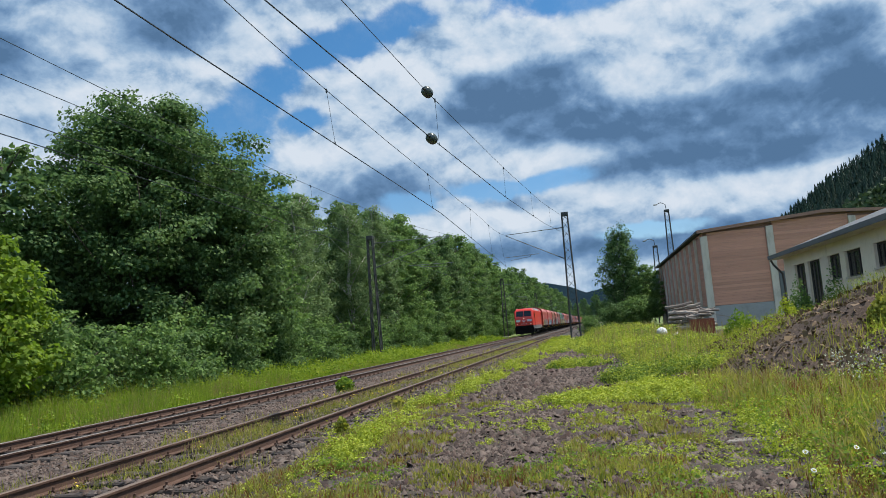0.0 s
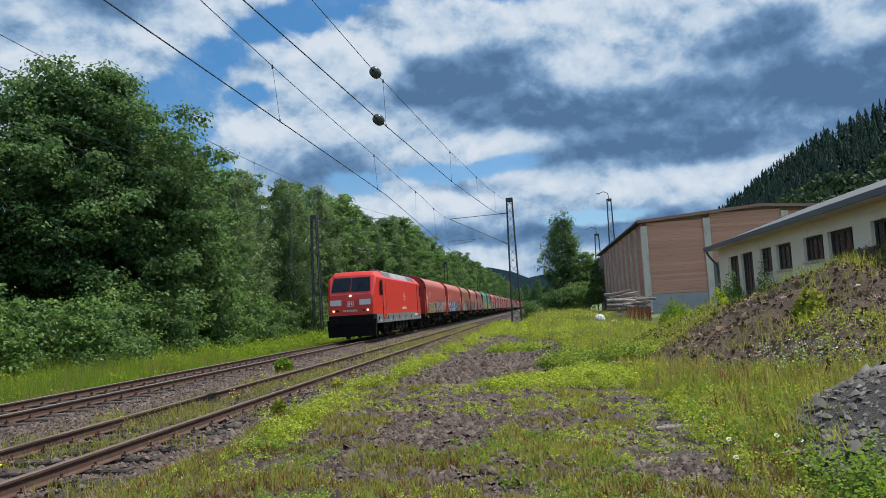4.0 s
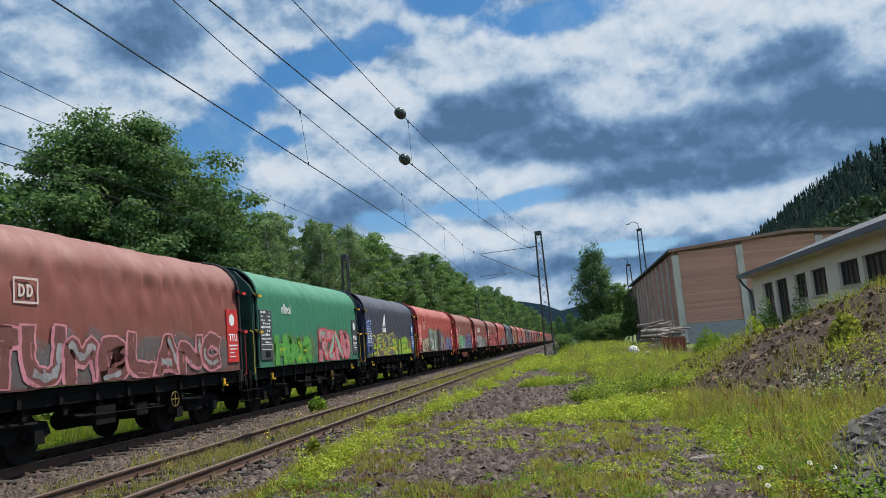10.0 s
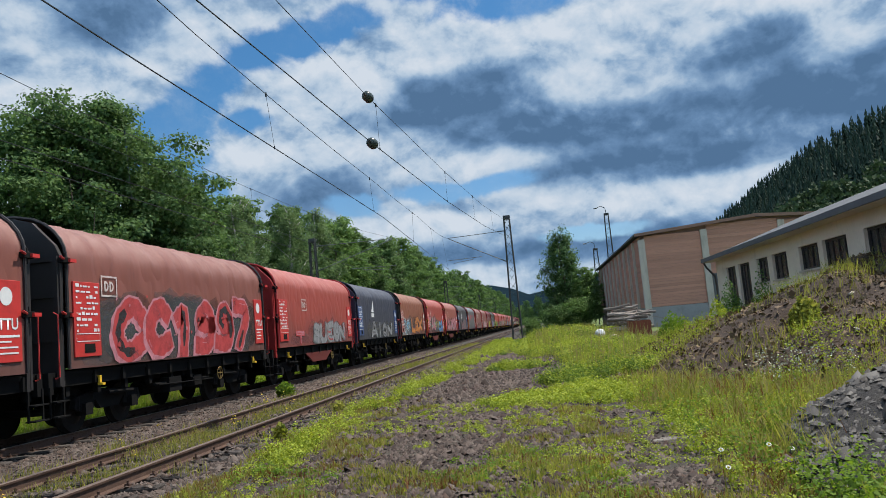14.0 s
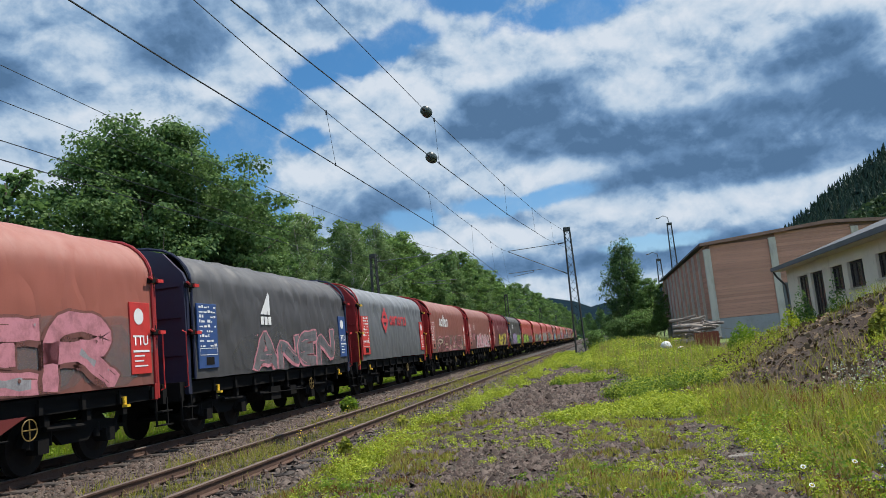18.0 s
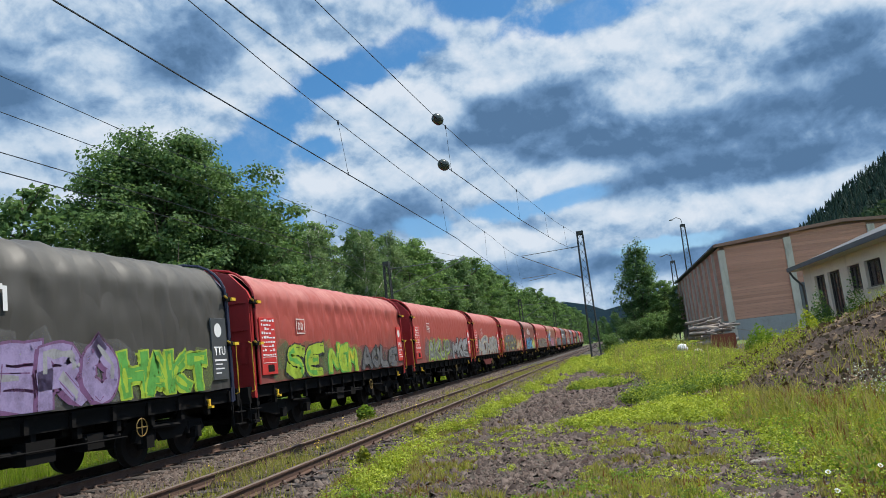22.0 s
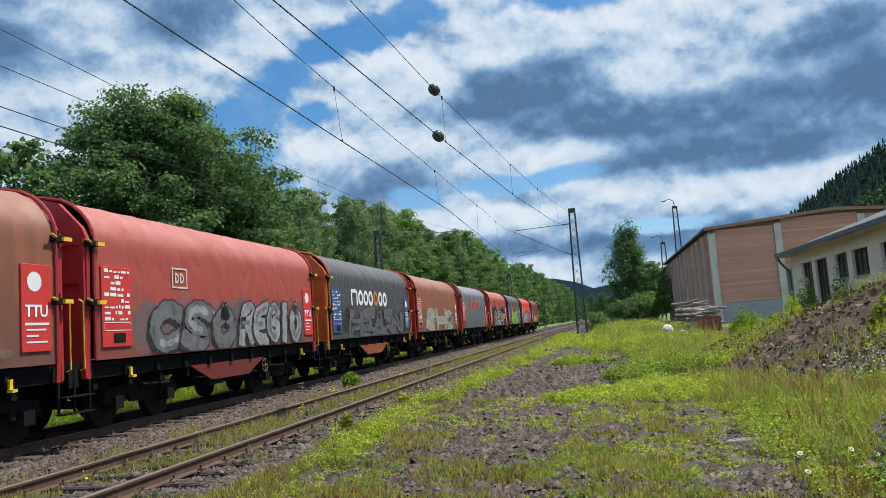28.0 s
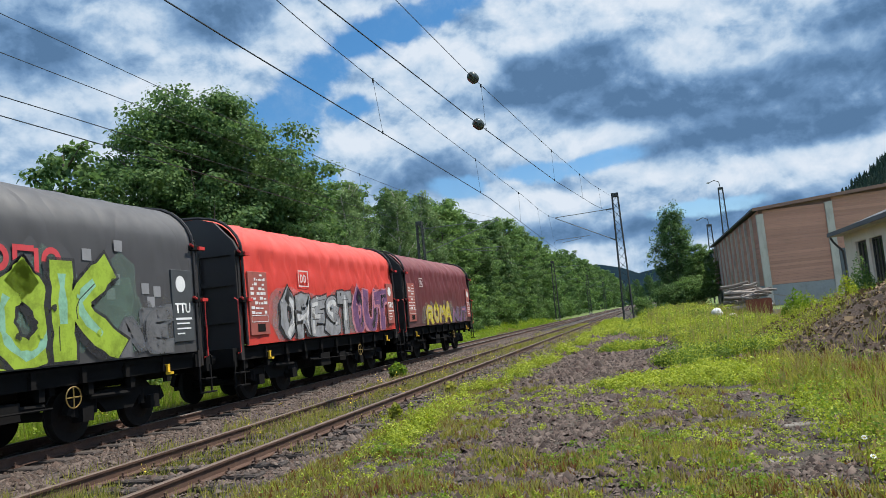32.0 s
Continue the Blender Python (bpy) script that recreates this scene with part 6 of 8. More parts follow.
def red_ring_word(u=3.0, z=2.75, h=0.42):
    def make():
        bm = bmesh.new()
        x = HALF + 0.012
        ring(bm, u, z + 0.2, 0.24, 0.42, x)
        flat_box(bm, u - 0.52, u + 0.52, z + 0.12, z + 0.28, x + 0.002)
        flat_box(bm, u - 0.09, u + 0.09, z + 0.5, z + 0.72, x + 0.002)
        flat_box(bm, u - 0.09, u + 0.09, z - 0.32, z - 0.1, x + 0.002)
        return bm_mesh("ring_mark", bm, [M["logo_red"]])
    def put_on(t):
        part("ring_mark", shared(("rr", u, z), make), t, "red ring marking")
        part("name_shapes", shared(("rrw", u, z), lambda: block_word(u + 0.75, z, h, (-0.95, 0.6, 1.3, -0.95, 1.2, -0.9), [M["logo_red"]])), t, "red plain shapes of a name")
    return put_on


M["logo_red"] = paint("red_marking", (0.55, 0.05, 0.06), 0.6)


def sail_mark(u=2.5, z=2.7):
    def make():
        bm = bmesh.new()
        x = HALF + 0.012
        for k in range(3):
            a, b = 0.22 * k, 0.22 * k + 0.17
            flat(bm, [(u + a, z), (u + b, z), (u + 0.62, z + 0.25 + 0.28 * k / 2), (u + 0.55, z + 0.62)], x + 0.001 * k)
        for k in range(3):
            flat_box(bm, u + 0.24 * k, u + 0.24 * k + 0.19, z - 0.28, z - 0.06, x)
        return bm_mesh("sail_mark", bm, [M["clean_white"]])
    return lambda t: part("sail_mark", shared(("sail", u, z), make), t, "white sail-shaped marking")


def words(body, fill, line, extra, u0, u1, z0, z1):
    return lambda t: spray(t, len(body) * 7 + int(u0 * 10), u0, u1, z0, z1, fill, line, extra, body)


SHORT, LONG = 10.72, 13.75

G = lambda *rows: rows


def patches():
    """Pale square repair patches on a cover."""
    def put_on(t):
        for u, z in ((7.5, 3.0), (7.75, 2.75), (8.3, 3.2), (8.2, 2.6), (8.05, 2.35), (9.0, 2.45), (9.15, 2.2), (9.35, 2.4), (8.7, 1.75), (8.85, 1.6), (8.65, 1.5), (2.2, 2.3), (2.6, 2.9)):
            bm = bmesh.new()
            flat_box(bm, u, u + 0.22, z, z + 0.2, HALF + 0.009)
            part("cover_patch", (bm, M["patch_grey"]), t, "pale square patch")
    return put_on


M["patch_grey"] = surface("pale_grey_patch", (0.24, 0.24, 0.25), (0.19, 0.19, 0.20), scale=3, fine=30, rough=0.7, bump=0.1)
# start of the cover, length, cover, end colour, style, markings, graffiti, plates, sole, yellow latches, label
WAGONS = (
    (133.35, LONG, "red", "end_red", "tight", [square_logo()], G((1.5, 5.6, 1.36, 2.1, "grey", "yellow", "slate", "OUMRA"), (6.2, 12.6, 1.36, 2.25, "silver", "black", "red", "SOHER")), "plate_red", False, True, "long six-axle wagon with faded red cover and silver graffiti"),
    (148.65, LONG, "red", "end_red", "tight", [square_logo()], G((1.3, 7.2, 1.36, 2.3, "silver", "blue", "sky", "DCS"), (7.6, 12.2, 1.36, 2.25, "grey", "black", "silver", "ROK")), "plate_red", False, True, "long wagon with faded red cover, grey and blue graffiti"),
    (163.35, SHORT, "rust", "end_black", "hooped", [], G((1.2, 5.6, 1.36, 2.35, "grey", "white", "black", "SOMBA"), (5.0, 9.7, 1.36, 2.4, "brown", "black", "grey", "ETM")), "plate_dull", False, False, "wagon with streaked rusty brown cover and dark graffiti"),
    (175.4, SHORT, "salmon", "end_black", "wrinkled", [square_logo(2.6, 2.75)], G((1.6, 6.6, 1.36, 2.35, "grey", "black", "green", "NOEL"), (6.8, 9.6, 1.36, 2.6, "silver", "black", "slate", "BE")), "plate_red", False, False, "wagon with wrinkled salmon-red cover and dark graffiti"),
    (187.5, SHORT, "brown", "end_black", "wrinkled", [square_logo(1.9, 2.75)], G((1.1, 9.4, 1.36, 2.25, "brown", "pink", "silver", "TUMBLANC"),), "plate_red", False, False, "wagon with red-brown cover and pale outlined graffiti"),
    (199.45, SHORT, "green", "end_green", "tight", [lambda t: part("name_shapes", block_word(2.0, 2.95, 0.22, (0.7, None, None, 0.7, -0.9, None), [M["clean_white"]]), t, "white plain shapes of a name")], G((1.4, 4.6, 1.4, 2.2, "green", "green", "lime", "HOOR"), (5.6, 9.4, 1.36, 2.4, "pink", "red", "mint", "RZNO")), "plate_grey", False, True, "wagon with bright green cover and pink graffiti"),
    (211.5, SHORT, "navy", "end_navy", "tight", [sail_mark(3.3, 2.75)], G((1.0, 5.4, 1.36, 2.3, "slate", "yellow", "lime", "BEGE"), (5.0, 9.7, 1.36, 2.15, "lime", "green", "yellow", "RIEL")), "plate_blue", False, True, "wagon with navy blue cover and lime green graffiti"),
    (223.55, LONG, "red", "end_red", "wrinkled", [square_logo(1.9, 2.75)], G((1.2, 3.4, 1.36, 2.1, "cream", "grey", "brown", "GEP"), (4.0, 6.4, 1.4, 2.7, "silver", "green", "white", "BI"), (6.2, 8.0, 1.36, 2.75, "black", "black", "grey", "I"), (8.2, 9.6, 1.4, 2.6, "silver", "grey", "red", "M"), (10.2, 13.0, 1.36, 2.2, "purple", "sky", "lilac", "AD")), "plate_red", False, True, "long six-axle wagon with faded red cover, black and silver graffiti"),
    (239.1, SHORT, "brown", "end_red", "wrinkled", [square_logo(2.2, 2.7)], G((1.4, 5.0, 1.36, 2.35, "green", "white", "sky", "FRAI"), (5.0, 9.4, 1.36, 2.4, "purple", "sky", "black", "AER")), "plate_red", True, False, "wagon with red-brown cover, green and blue graffiti"),
    (251.25, SHORT, "brown", "end_black", "tight", [rail_word(2.4, 2.75, 0.46)], G((1.6, 5.4, 1.36, 2.3, "silver", "white", "grey", "TAKE"), (5.4, 9.6, 1.36, 2.15, "grey", "silver", "white", "REVO")), "plate_red", False, False, "wagon with brown cover, white name shapes and silver graffiti"),
    (263.2, SHORT, "brown", "end_black", "hooped", [square_logo(1.2, 2.75), words("CC1997", "red", "pink", "black", 1.6, 9.4, 1.38, 2.75)], G((0.8, 9.5, 1.36, 2.75, "black", "black", "slate", "......"),), "plate_red", False, False, "wagon with brown cover, red sprayed letters and figures on black"),
    (275.3, SHORT, "red", "end_red", "tight", [square_logo(2.9, 2.65)], G((2.0, 3.0, 1.4, 1.8, "pink", "red", "red", "T"), (4.2, 9.2, 1.36, 2.2, "silver", "grey", "red", "SUEGN")), "plate_red", True, False, "wagon with red cover and small silver graffiti"),
    (287.4, SHORT, "navy", "end_navy", "tight", [sail_mark(3.3, 2.75)], G((3.0, 8.8, 1.36, 2.2, "silver", "black", "slate", "AION"),), "plate_blue", False, False, "wagon with navy blue cover and silver graffiti"),
    (299.6, SHORT, "rust", "end_black", "hooped", [], G((0.6, 3.4, 1.36, 2.4, "slate", "white", "sky", "RS"), (4.2, 9.0, 1.5, 2.5, "orange", "brown", "brown", "LEX")), "plate_dull", False, False, "wagon with streaked rusty brown cover and faint graffiti"),
    (311.85, SHORT, "red", "end_red", "tight", [square_logo(2.0, 2.7)], G((1.1, 4.9, 1.5, 2.6, "pink", "black", "mint", "FAG"), (5.2, 6.9, 1.36, 2.3, "grey", "black", "yellow", "EN"), (7.0, 9.7, 1.36, 2.3, "blue", "slate", "sky", "CA")), "plate_red", True, True, "wagon with red cover, pink lettering and blue graffiti"),
    (324.2, SHORT, "salmon", "end_red", "tight", [square_logo(2.4, 2.75)], G((1.4, 9.4, 1.36, 2.5, "pink", "brown", "silver", "QUER"),), "plate_red", True, False, "wagon with salmon-red cover and large pink graffiti"),
    (336.5, SHORT, "dark", "end_navy", "loose", [sail_mark(3.6, 2.85)], G((3.0, 9.2, 1.36, 2.35, "grey", "pink", "slate", "ANEN"),), "plate_blue", False, False, "wagon with dark grey cover and pink-edged graffiti"),
    (348.85, SHORT, "grey", "end_red", "loose", [red_ring_word(3.6, 2.7)], G(), "plate_red", False, True, "wagon with light grey cover and red ring marking"),
    (361.25, SHORT, "brown", "end_red", "tight", [rail_word(2.6, 2.75, 0.46)], G((1.6, 9.3, 1.36, 2.15, "brown", "pink", "cream", "BRAR"),), "plate_dull", False, False, "wagon with brown cover, white name shapes and pale graffiti"),
    (373.45, SHORT, "brown", "end_red", "tight", [square_logo(2.3, 2.65)], G((1.3, 2.6, 1.9, 2.35, "pink", "brown", "brown", "HO"), (3.4, 9.4, 1.36, 2.25, "pink", "white", "brown", "SEUNAC")), "plate_dull", False, False, "wagon with brown cover and pale pink graffiti"),
    (385.75, SHORT, "wine", "end_red", "wrinkled", [square_logo(3.2, 2.6)], G((3.6, 8.6, 1.36, 2.3, "yellow", "brown", "slate", "ROPIT"), (4.0, 9.2, 1.36, 1.8, "slate", "blue", "grey", "....")), "plate_dull", False, False, "wagon with dark wine-red cover and yellow graffiti"),
    (397.9, SHORT, "olive", "end_navy", "loose", [lambda t: part("name_shapes", block_word(2.6, 2.9, 0.42, (-1.0, 0.8, 0.9), [M["clean_white"]]), t, "pale plain shapes of a name")], G((2.6, 6.4, 1.36, 2.4, "lilac", "purple", "silver", "CERO"), (6.6, 9.6, 1.36, 2.2, "green", "lime", "lime", "HAKT")), "plate_grey", False, True, "wagon with olive-black wrinkled cover, lilac and green graffiti"),
    (410.1, LONG, "red", "end_red", "wrinkled", [square_logo(2.6, 2.6)], G((1.6, 4.4, 1.36, 2.3, "lime", "black", "green", "SE"), (5.0, 7.6, 1.36, 2.2, "lime", "green", "yellow", "NEM"), (8.2, 12.6, 1.36, 2.1, "grey", "black", "slate", "AOLE")), "plate_red", False, True, "long wagon with bright faded red cover and green graffiti"),
    (425.85, LONG, "red", "end_red", "tight", [square_logo(2.7, 2.75)], G((2.6, 7.6, 1.36, 2.35, "grey", "lime", "silver", "AKUP"), (8.2, 12.6, 1.36, 2.35, "silver", "black", "grey", "MKE")), "plate_red", False, True, "long six-axle wagon with red cover and grey graffiti"),
    (441.15, SHORT, "red", "end_red", "tight", [square_logo(2.8, 2.65)], G((1.6, 9.4, 1.36, 2.45, "silver", "cream", "grey", "METHARM"),), "plate_red", True, True, "wagon with red cover and block-shaped silver graffiti"),
    (453.45, LONG, "red", "end_red", "tight", [square_logo(3.2, 2.75)], G((2.0, 8.6, 1.36, 2.6, "grey", "slate", "yellow", "ETEM"), (9.0, 12.8, 1.36, 2.3, "cream", "red", "yellow", "JEHA")), "plate_red", False, True, "long wagon with red cover, silver and yellow graffiti"),
    (468.95, SHORT, "brown", "end_black", "wrinkled", [rail_word(3.2, 2.8, 0.46)], G((2.0, 6.6, 1.36, 2.4, "blue", "sky", "black", "KNM"), (6.4, 9.4, 1.36, 2.3, "yellow", "sky", "green", "MAN")), "plate_red", False, False, "wagon with brown cover, white name shapes and blue graffiti"),
    (481.1, LONG, "red", "end_red", "tight", [square_logo(2.7, 2.7)], G((2.0, 12.6, 1.36, 2.3, "grey", "cream", "brown", "ENISORECK"),), "plate_red", False, True, "long wagon with red cover and grey graffiti"),
    (496.2, LONG, "rust", "end_red", "hooped", [rail_word(3.2, 2.85, 0.52), words("LT2", "sky", "blue", "white", 1.2, 4.0, 2.15, 2.95)], G((3.8, 9.4, 1.36, 2.4, "pink", "lilac", "purple", "VECOR"), (0.8, 13.0, 1.36, 1.6, "brown", "grey", "cream", "............")), "plate_red", False, True, "long wagon with streaked rusty cover, white name shapes and pink graffiti"),
    (510.95, SHORT, "red", "end_red", "tight", [square_logo(2.6, 2.7)], G((1.7, 5.4, 1.36, 2.4, "grey", "black", "silver", "CSO"), (5.7, 9.6, 1.36, 2.45, "silver", "black", "grey", "REGIO")), "plate_red", True, True, "wagon with red cover and two grey graffiti pieces"),
    (523.25, SHORT, "dark", "orange", "tight", [wide_word(2.3, 2.5, 0.60)], G((2.0, 9.4, 1.36, 2.3, "slate", "grey", "black", "HEARN"),), "plate_blue", True, True, "wagon with dark grey cover, white name shapes and orange ends"),
    (535.55, SHORT, "rust", "end_red", "hooped", [], G((1.8, 9.6, 1.36, 2.4, "silver", "cream", "orange", "SHB"),), "plate_dull", False, False, "wagon with streaked rusty brown cover and silver graffiti"),
    (548.1, SHORT, "grey", "end_red", "loose", [red_ring_word(3.6, 2.7)], G(), "plate_red", False, True, "wagon with light grey wrinkled cover and red ring marking"),
    (560.75, SHORT, "red", "end_red", "tight", [square_logo(2.6, 2.65)], G((0.9, 10.0, 1.2, 2.9, "slate", "black", "black", "........"), (2.4, 8.3, 1.38, 2.55, "black", "white", "cream", "CREM"), (8.4, 9.3, 1.9, 2.4, "yellow", "orange", "black", "C")), "plate_red", False, True, "wagon with red cover and black and white graffiti"),
    (573.05, SHORT, "dark", "end_black", "tight", [red_ring_word(3.4, 2.75), patches(), words("SMOK", "lime", "black", "mint", 2.9, 8.2, 1.38, 2.85)], G((1.6, 2.8, 1.36, 1.8, "slate", "grey", "grey", "T"), (8.4, 9.8, 1.4, 2.2, "grey", "slate", "grey", "NE")), "plate_grey", False, False, "wagon with dark grey cover and bright green and yellow lettering"),
    (585.75, SHORT, "bright", "end_black", "wrinkled", [square_logo(2.9, 2.7)], G((1.7, 6.4, 1.36, 2.5, "silver", "black", "white", "OREST"), (6.6, 9.8, 1.36, 2.6, "purple", "pink", "black", "OUT")), "plate_dull", False, False, "wagon with bright red cover, silver and purple graffiti"),
    (597.95, SHORT, "wine", "end_black", "wrinkled", [square_logo(1.9, 2.9, 0.5)], G((2.6, 6.6, 1.36, 2.2, "yellow", "brown", "cream", "ROMA"), (7.0, 9.6, 1.36, 2.0, "purple", "grey", "pink", "NUT")), "plate_dull", False, False, "last wagon of the train with dark wine-red cover and yellow graffiti"),
)


def build_wagons():
    for k, (start, length, cloth, end, style, marks, sprays, plates, sole, yellow, label) in enumerate(WAGONS):
        wagon(k, start, length, cloth, end, style, marks, sprays, plates, sole, yellow, label)


build_wagons()


# ---- locomotive ----
def locomotive():
    t = tagged(empty("locomotive"), "red electric locomotive with grey skirt and glowing headlamps, pantograph raised", "locomotive")
    L = 18.05
    # body: outline in side view, narrowed at the cabs
    def width(y):
        e = min(y, L - y)
        return 1.49 - 0.20 * max(0.0, 1 - (e - 0.25) / 1.7) ** 1.6
    def top_at(y):
        e = min(y, L - y)
        return float(np.interp(e, [0.22, 0.32, 0.95, 1.25, 1.9, 3.1, 3.25], [2.2, 2.6, 3.72, 3.92, 3.98, 3.98, 3.68]))

    bm = bmesh.new()
    rows = []
    for y in ([0.24, 0.32, 0.50, 0.72, 0.95, 1.25, 1.5, 1.9, 2.4, 3.1, 3.25, 5, 9.0, 13, L - 3.25, L - 3.1, L - 2.4, L - 1.9, L - 1.5, L - 1.25, L - 0.95, L - 0.72, L - 0.50, L - 0.32, L - 0.24]):
        w, top = width(y), top_at(y)
        sh = min(3.55, top - 0.12)
        prof = [(w, 1.46), (w, 2.1 if sh > 2.2 else sh - 0.05), (w, sh), (w - 0.10, min(top, sh + 0.12)), (w - 0.34, top), (0, top + 0.015)]
        prof = prof + [(-a, b) for a, b in prof[-2::-1]]
        rows.append([bm.verts.new((a, y, b)) for a, b in prof])
    for a, b in zip(rows, rows[1:]):
        for k in range(len(a) - 1):
            bm.faces.new((a[k], b[k], b[k + 1], a[k + 1]))
    bm.faces.new(rows[0])
    bm.faces.new(rows[-1][::-1])
    bmesh.ops.recalc_face_normals(bm, faces=bm.faces[:])
    part("body", bm_mesh("body", bm, M["loco_red"]), t)
    # skirt
    bm = bmesh.new()
    pts = [(width(y) + 0.004, y) for y in (0.75, 0.9, 1.6, 2.4, 3.2)]
    outline = [(w, y) for w, y in pts] + [(w, L - y) for w, y in pts[::-1]]
    outline = outline + [(-w, y) for w, y in outline[::-1]]
    prism(bm, outline, "z", 0.94, 1.46)
    part("skirt", (bm, M["loco_grey"]), t, "grey lower skirt")
    for y0, y1 in ((0.24, 0.746), (L - 0.746, L - 0.24)):
        w0 = min(width(y0), width(y1))
        part("buffer_beam", (soft_box(-w0, w0, y0, y1, 0.94, 1.455, 0.02, 1), M["black"]), t, "black buffer beam")
    # roof hatches
    for y0, y1, mat in ((3.26, 5.6, "roof_grille"), (5.68, 8.4, "roof_grey"), (8.48, 11.8, "roof_grey"), (11.88, 14.78, "roof_grille")):
        bm = bmesh.new()
        prism(bm, [(1.42, 3.60), (1.14, 4.02), (-1.14, 4.02), (-1.42, 3.60)], "y", y0, y1)
        h = part("roof_hatch", (bm, M["roof_grey"]), t, "grey roof hatch")
        bm = bmesh.new()
        for k in range(2 if mat == "roof_grey" else 3):
            n = 2 if mat == "roof_grey" else 3
            a, b = y0 + (y1 - y0) * (k + 0.1) / n, y0 + (y1 - y0) * (k + 0.9) / n
            nx, nz = 0.84, 0.545
            vs = [(1.395, a, 3.65), (1.395, b, 3.65), (1.182, b, 3.97), (1.182, a, 3.97)]
            bm.faces.new([bm.verts.new(v) for v in vs])
        part("louvre", (bm, M["roof_grille" if mat == "roof_grille" else "roof_grey"]), h)
    # windscreen, lamps, panels on both cabs
    for cab in (0, 1):
        f = (lambda y: y) if cab == 0 else (lambda y: L - y)
        def slope_y(z):
            return float(np.interp(z, [2.6, 3.72], [0.32, 0.95])) - 0.015
        for s in (-1, 1):
            bm = bmesh.new()
            vs = [(s * 0.02, slope_y(2.80), 2.80), (s * 1.12, slope_y(2.80), 2.80), (s * 1.06, slope_y(3.60), 3.60), (s * 0.02, slope_y(3.60), 3.60)]
            bm.faces.new([bm.verts.new((x, f(y - 0.02), z)) for x, y, z in vs])
            part("windscreen", (bm, M["cab_glass"]), t, "dark tinted windscreen")
            bm = bmesh.new()
            vs = [(s * 0.52, 0.215, 2.02), (s * 1.16, 0.215, 2.02), (s * 1.16, 0.215, 2.33), (s * 0.52, 0.215, 2.33)]
            bm.faces.new([bm.verts.new((x, f(y - 0.01), z)) for x, y, z in vs])
            part("front_panel", (bm, M["white"]), t, "white front panel")
            bm = bmesh.new()
            rod(bm, (s * 0.98, f(0.26), 1.72), (s * 0.98, f(0.17), 1.72), 0.062, 14)
            part("headlamp", (bm, M["headlamp"]), t, "glowing warm headlamp")
            bm = bmesh.new()
            rod(bm, (s * 0.76, f(0.26), 1.72), (s * 0.76, f(0.18), 1.72), 0.075, 14)
            part("tail_lamp", (bm, M["cab_glass"]), t)
            buf = part("buffer", shared("buffer", buffer_mesh), t, at=(s * 0.875, f(0.35), 1.06))
            if cab == 0:
                buf.rotation_euler = (0, 0, math.pi)
            # cab side window and door
            bm = bmesh.new()
            x = s * 1.502
            bm.faces.new([bm.verts.new((x, f(y), z)) for y, z in ((1.40, 2.55), (1.98, 2.55), (1.98, 3.42), (1.62, 3.42), (1.40, 3.2))])
            part("cab_window", (bm, M["cab_glass"]), t, "dark cab side window")
            d = part("cab_door", (soft_box(min(x, x - s * 0.03), max(x, x - s * 0.03) + 0.012, min(f(2.12), f(2.95)), max(f(2.12), f(2.95)), 1.25, 3.5, 0.01, 1), M["loco_red"]), t)
            bm = bmesh.new()
            for yy in (2.06, 3.0):
                box(bm, s * 1.49 - 0.012, s * 1.49 + 0.018, min(f(yy), f(yy + 0.03)), max(f(yy), f(yy + 0.03)), 1.15, 3.35)
            part("door_rail", (bm, M["black"]), d)
            for zz in (1.75, 2.35):
                part("door_handle", (soft_box(s * 1.52 - 0.018, s * 1.52 + 0.018, min(f(2.25), f(2.50)), max(f(2.25), f(2.50)), zz, zz + 0.09, 0.012, 1), M["zinc"]), d, "pale door handle")
            bm = bmesh.new()
            for zz in (0.35, 0.62, 0.9, 1.15):
                box(bm, min(s * 1.25, s * 1.5), max(s * 1.25, s * 1.5), min(f(2.1), f(2.7)), max(f(2.1), f(2.7)), zz - 0.015, zz + 0.015)
            for yy in (2.1, 2.66):
                box(bm, s * 1.48 - 0.015, s * 1.48 + 0.015, min(f(yy), f(yy + 0.04)), max(f(yy), f(yy + 0.04)), 0.35, 1.15)
            part("cab_step", (bm, M["black"]), t)
        bm = bmesh.new()
        rod(bm, (0, f(0.45), 2.56), (0, f(0.24), 2.54), 0.062, 14)
        part("top_lamp", (bm, M["headlamp"]), t, "glowing warm headlamp")
        bm = bmesh.new()
        for s in (-1, 1):
            flat_y = f(0.205)
            for a, b, c, d in ((-0.2, 0.2, 1.95, 1.975), (-0.2, 0.2, 2.225, 2.25), (-0.2, -0.175, 1.975, 2.225), (0.175, 0.2, 1.975, 2.225)):
                bm.faces.new([bm.verts.new(p) for p in ((a, flat_y, c), (b, flat_y, c), (b, flat_y, d), (a, flat_y, d))])
            break
        for a in (-0.11, 0.03):
            bm.faces.new([bm.verts.new(p) for p in ((a, f(0.205), 2.02), (a + 0.08, f(0.205), 2.02), (a + 0.08, f(0.205), 2.18), (a, f(0.205), 2.18))])
        part("square_mark", (bm, M["clean_white"]), t, "white square marking")
        bm = bmesh.new()
        for k in range(8):
            a = -0.42 + 0.105 * k
            bm.faces.new([bm.verts.new(p) for p in ((a, f(0.20), 1.66), (a + 0.07, f(0.20), 1.66), (a + 0.07, f(0.20), 1.76), (a, f(0.20), 1.76))])
        part("number_bars", (bm, M["mark_white"]), t, "pale plain number bars")
        bm = bmesh.new()
        prism(bm, [(-1.35, 0.25), (1.35, 0.25), (1.42, 1.2), (-1.42, 1.2)], "y", f(0.30), f(0.62))
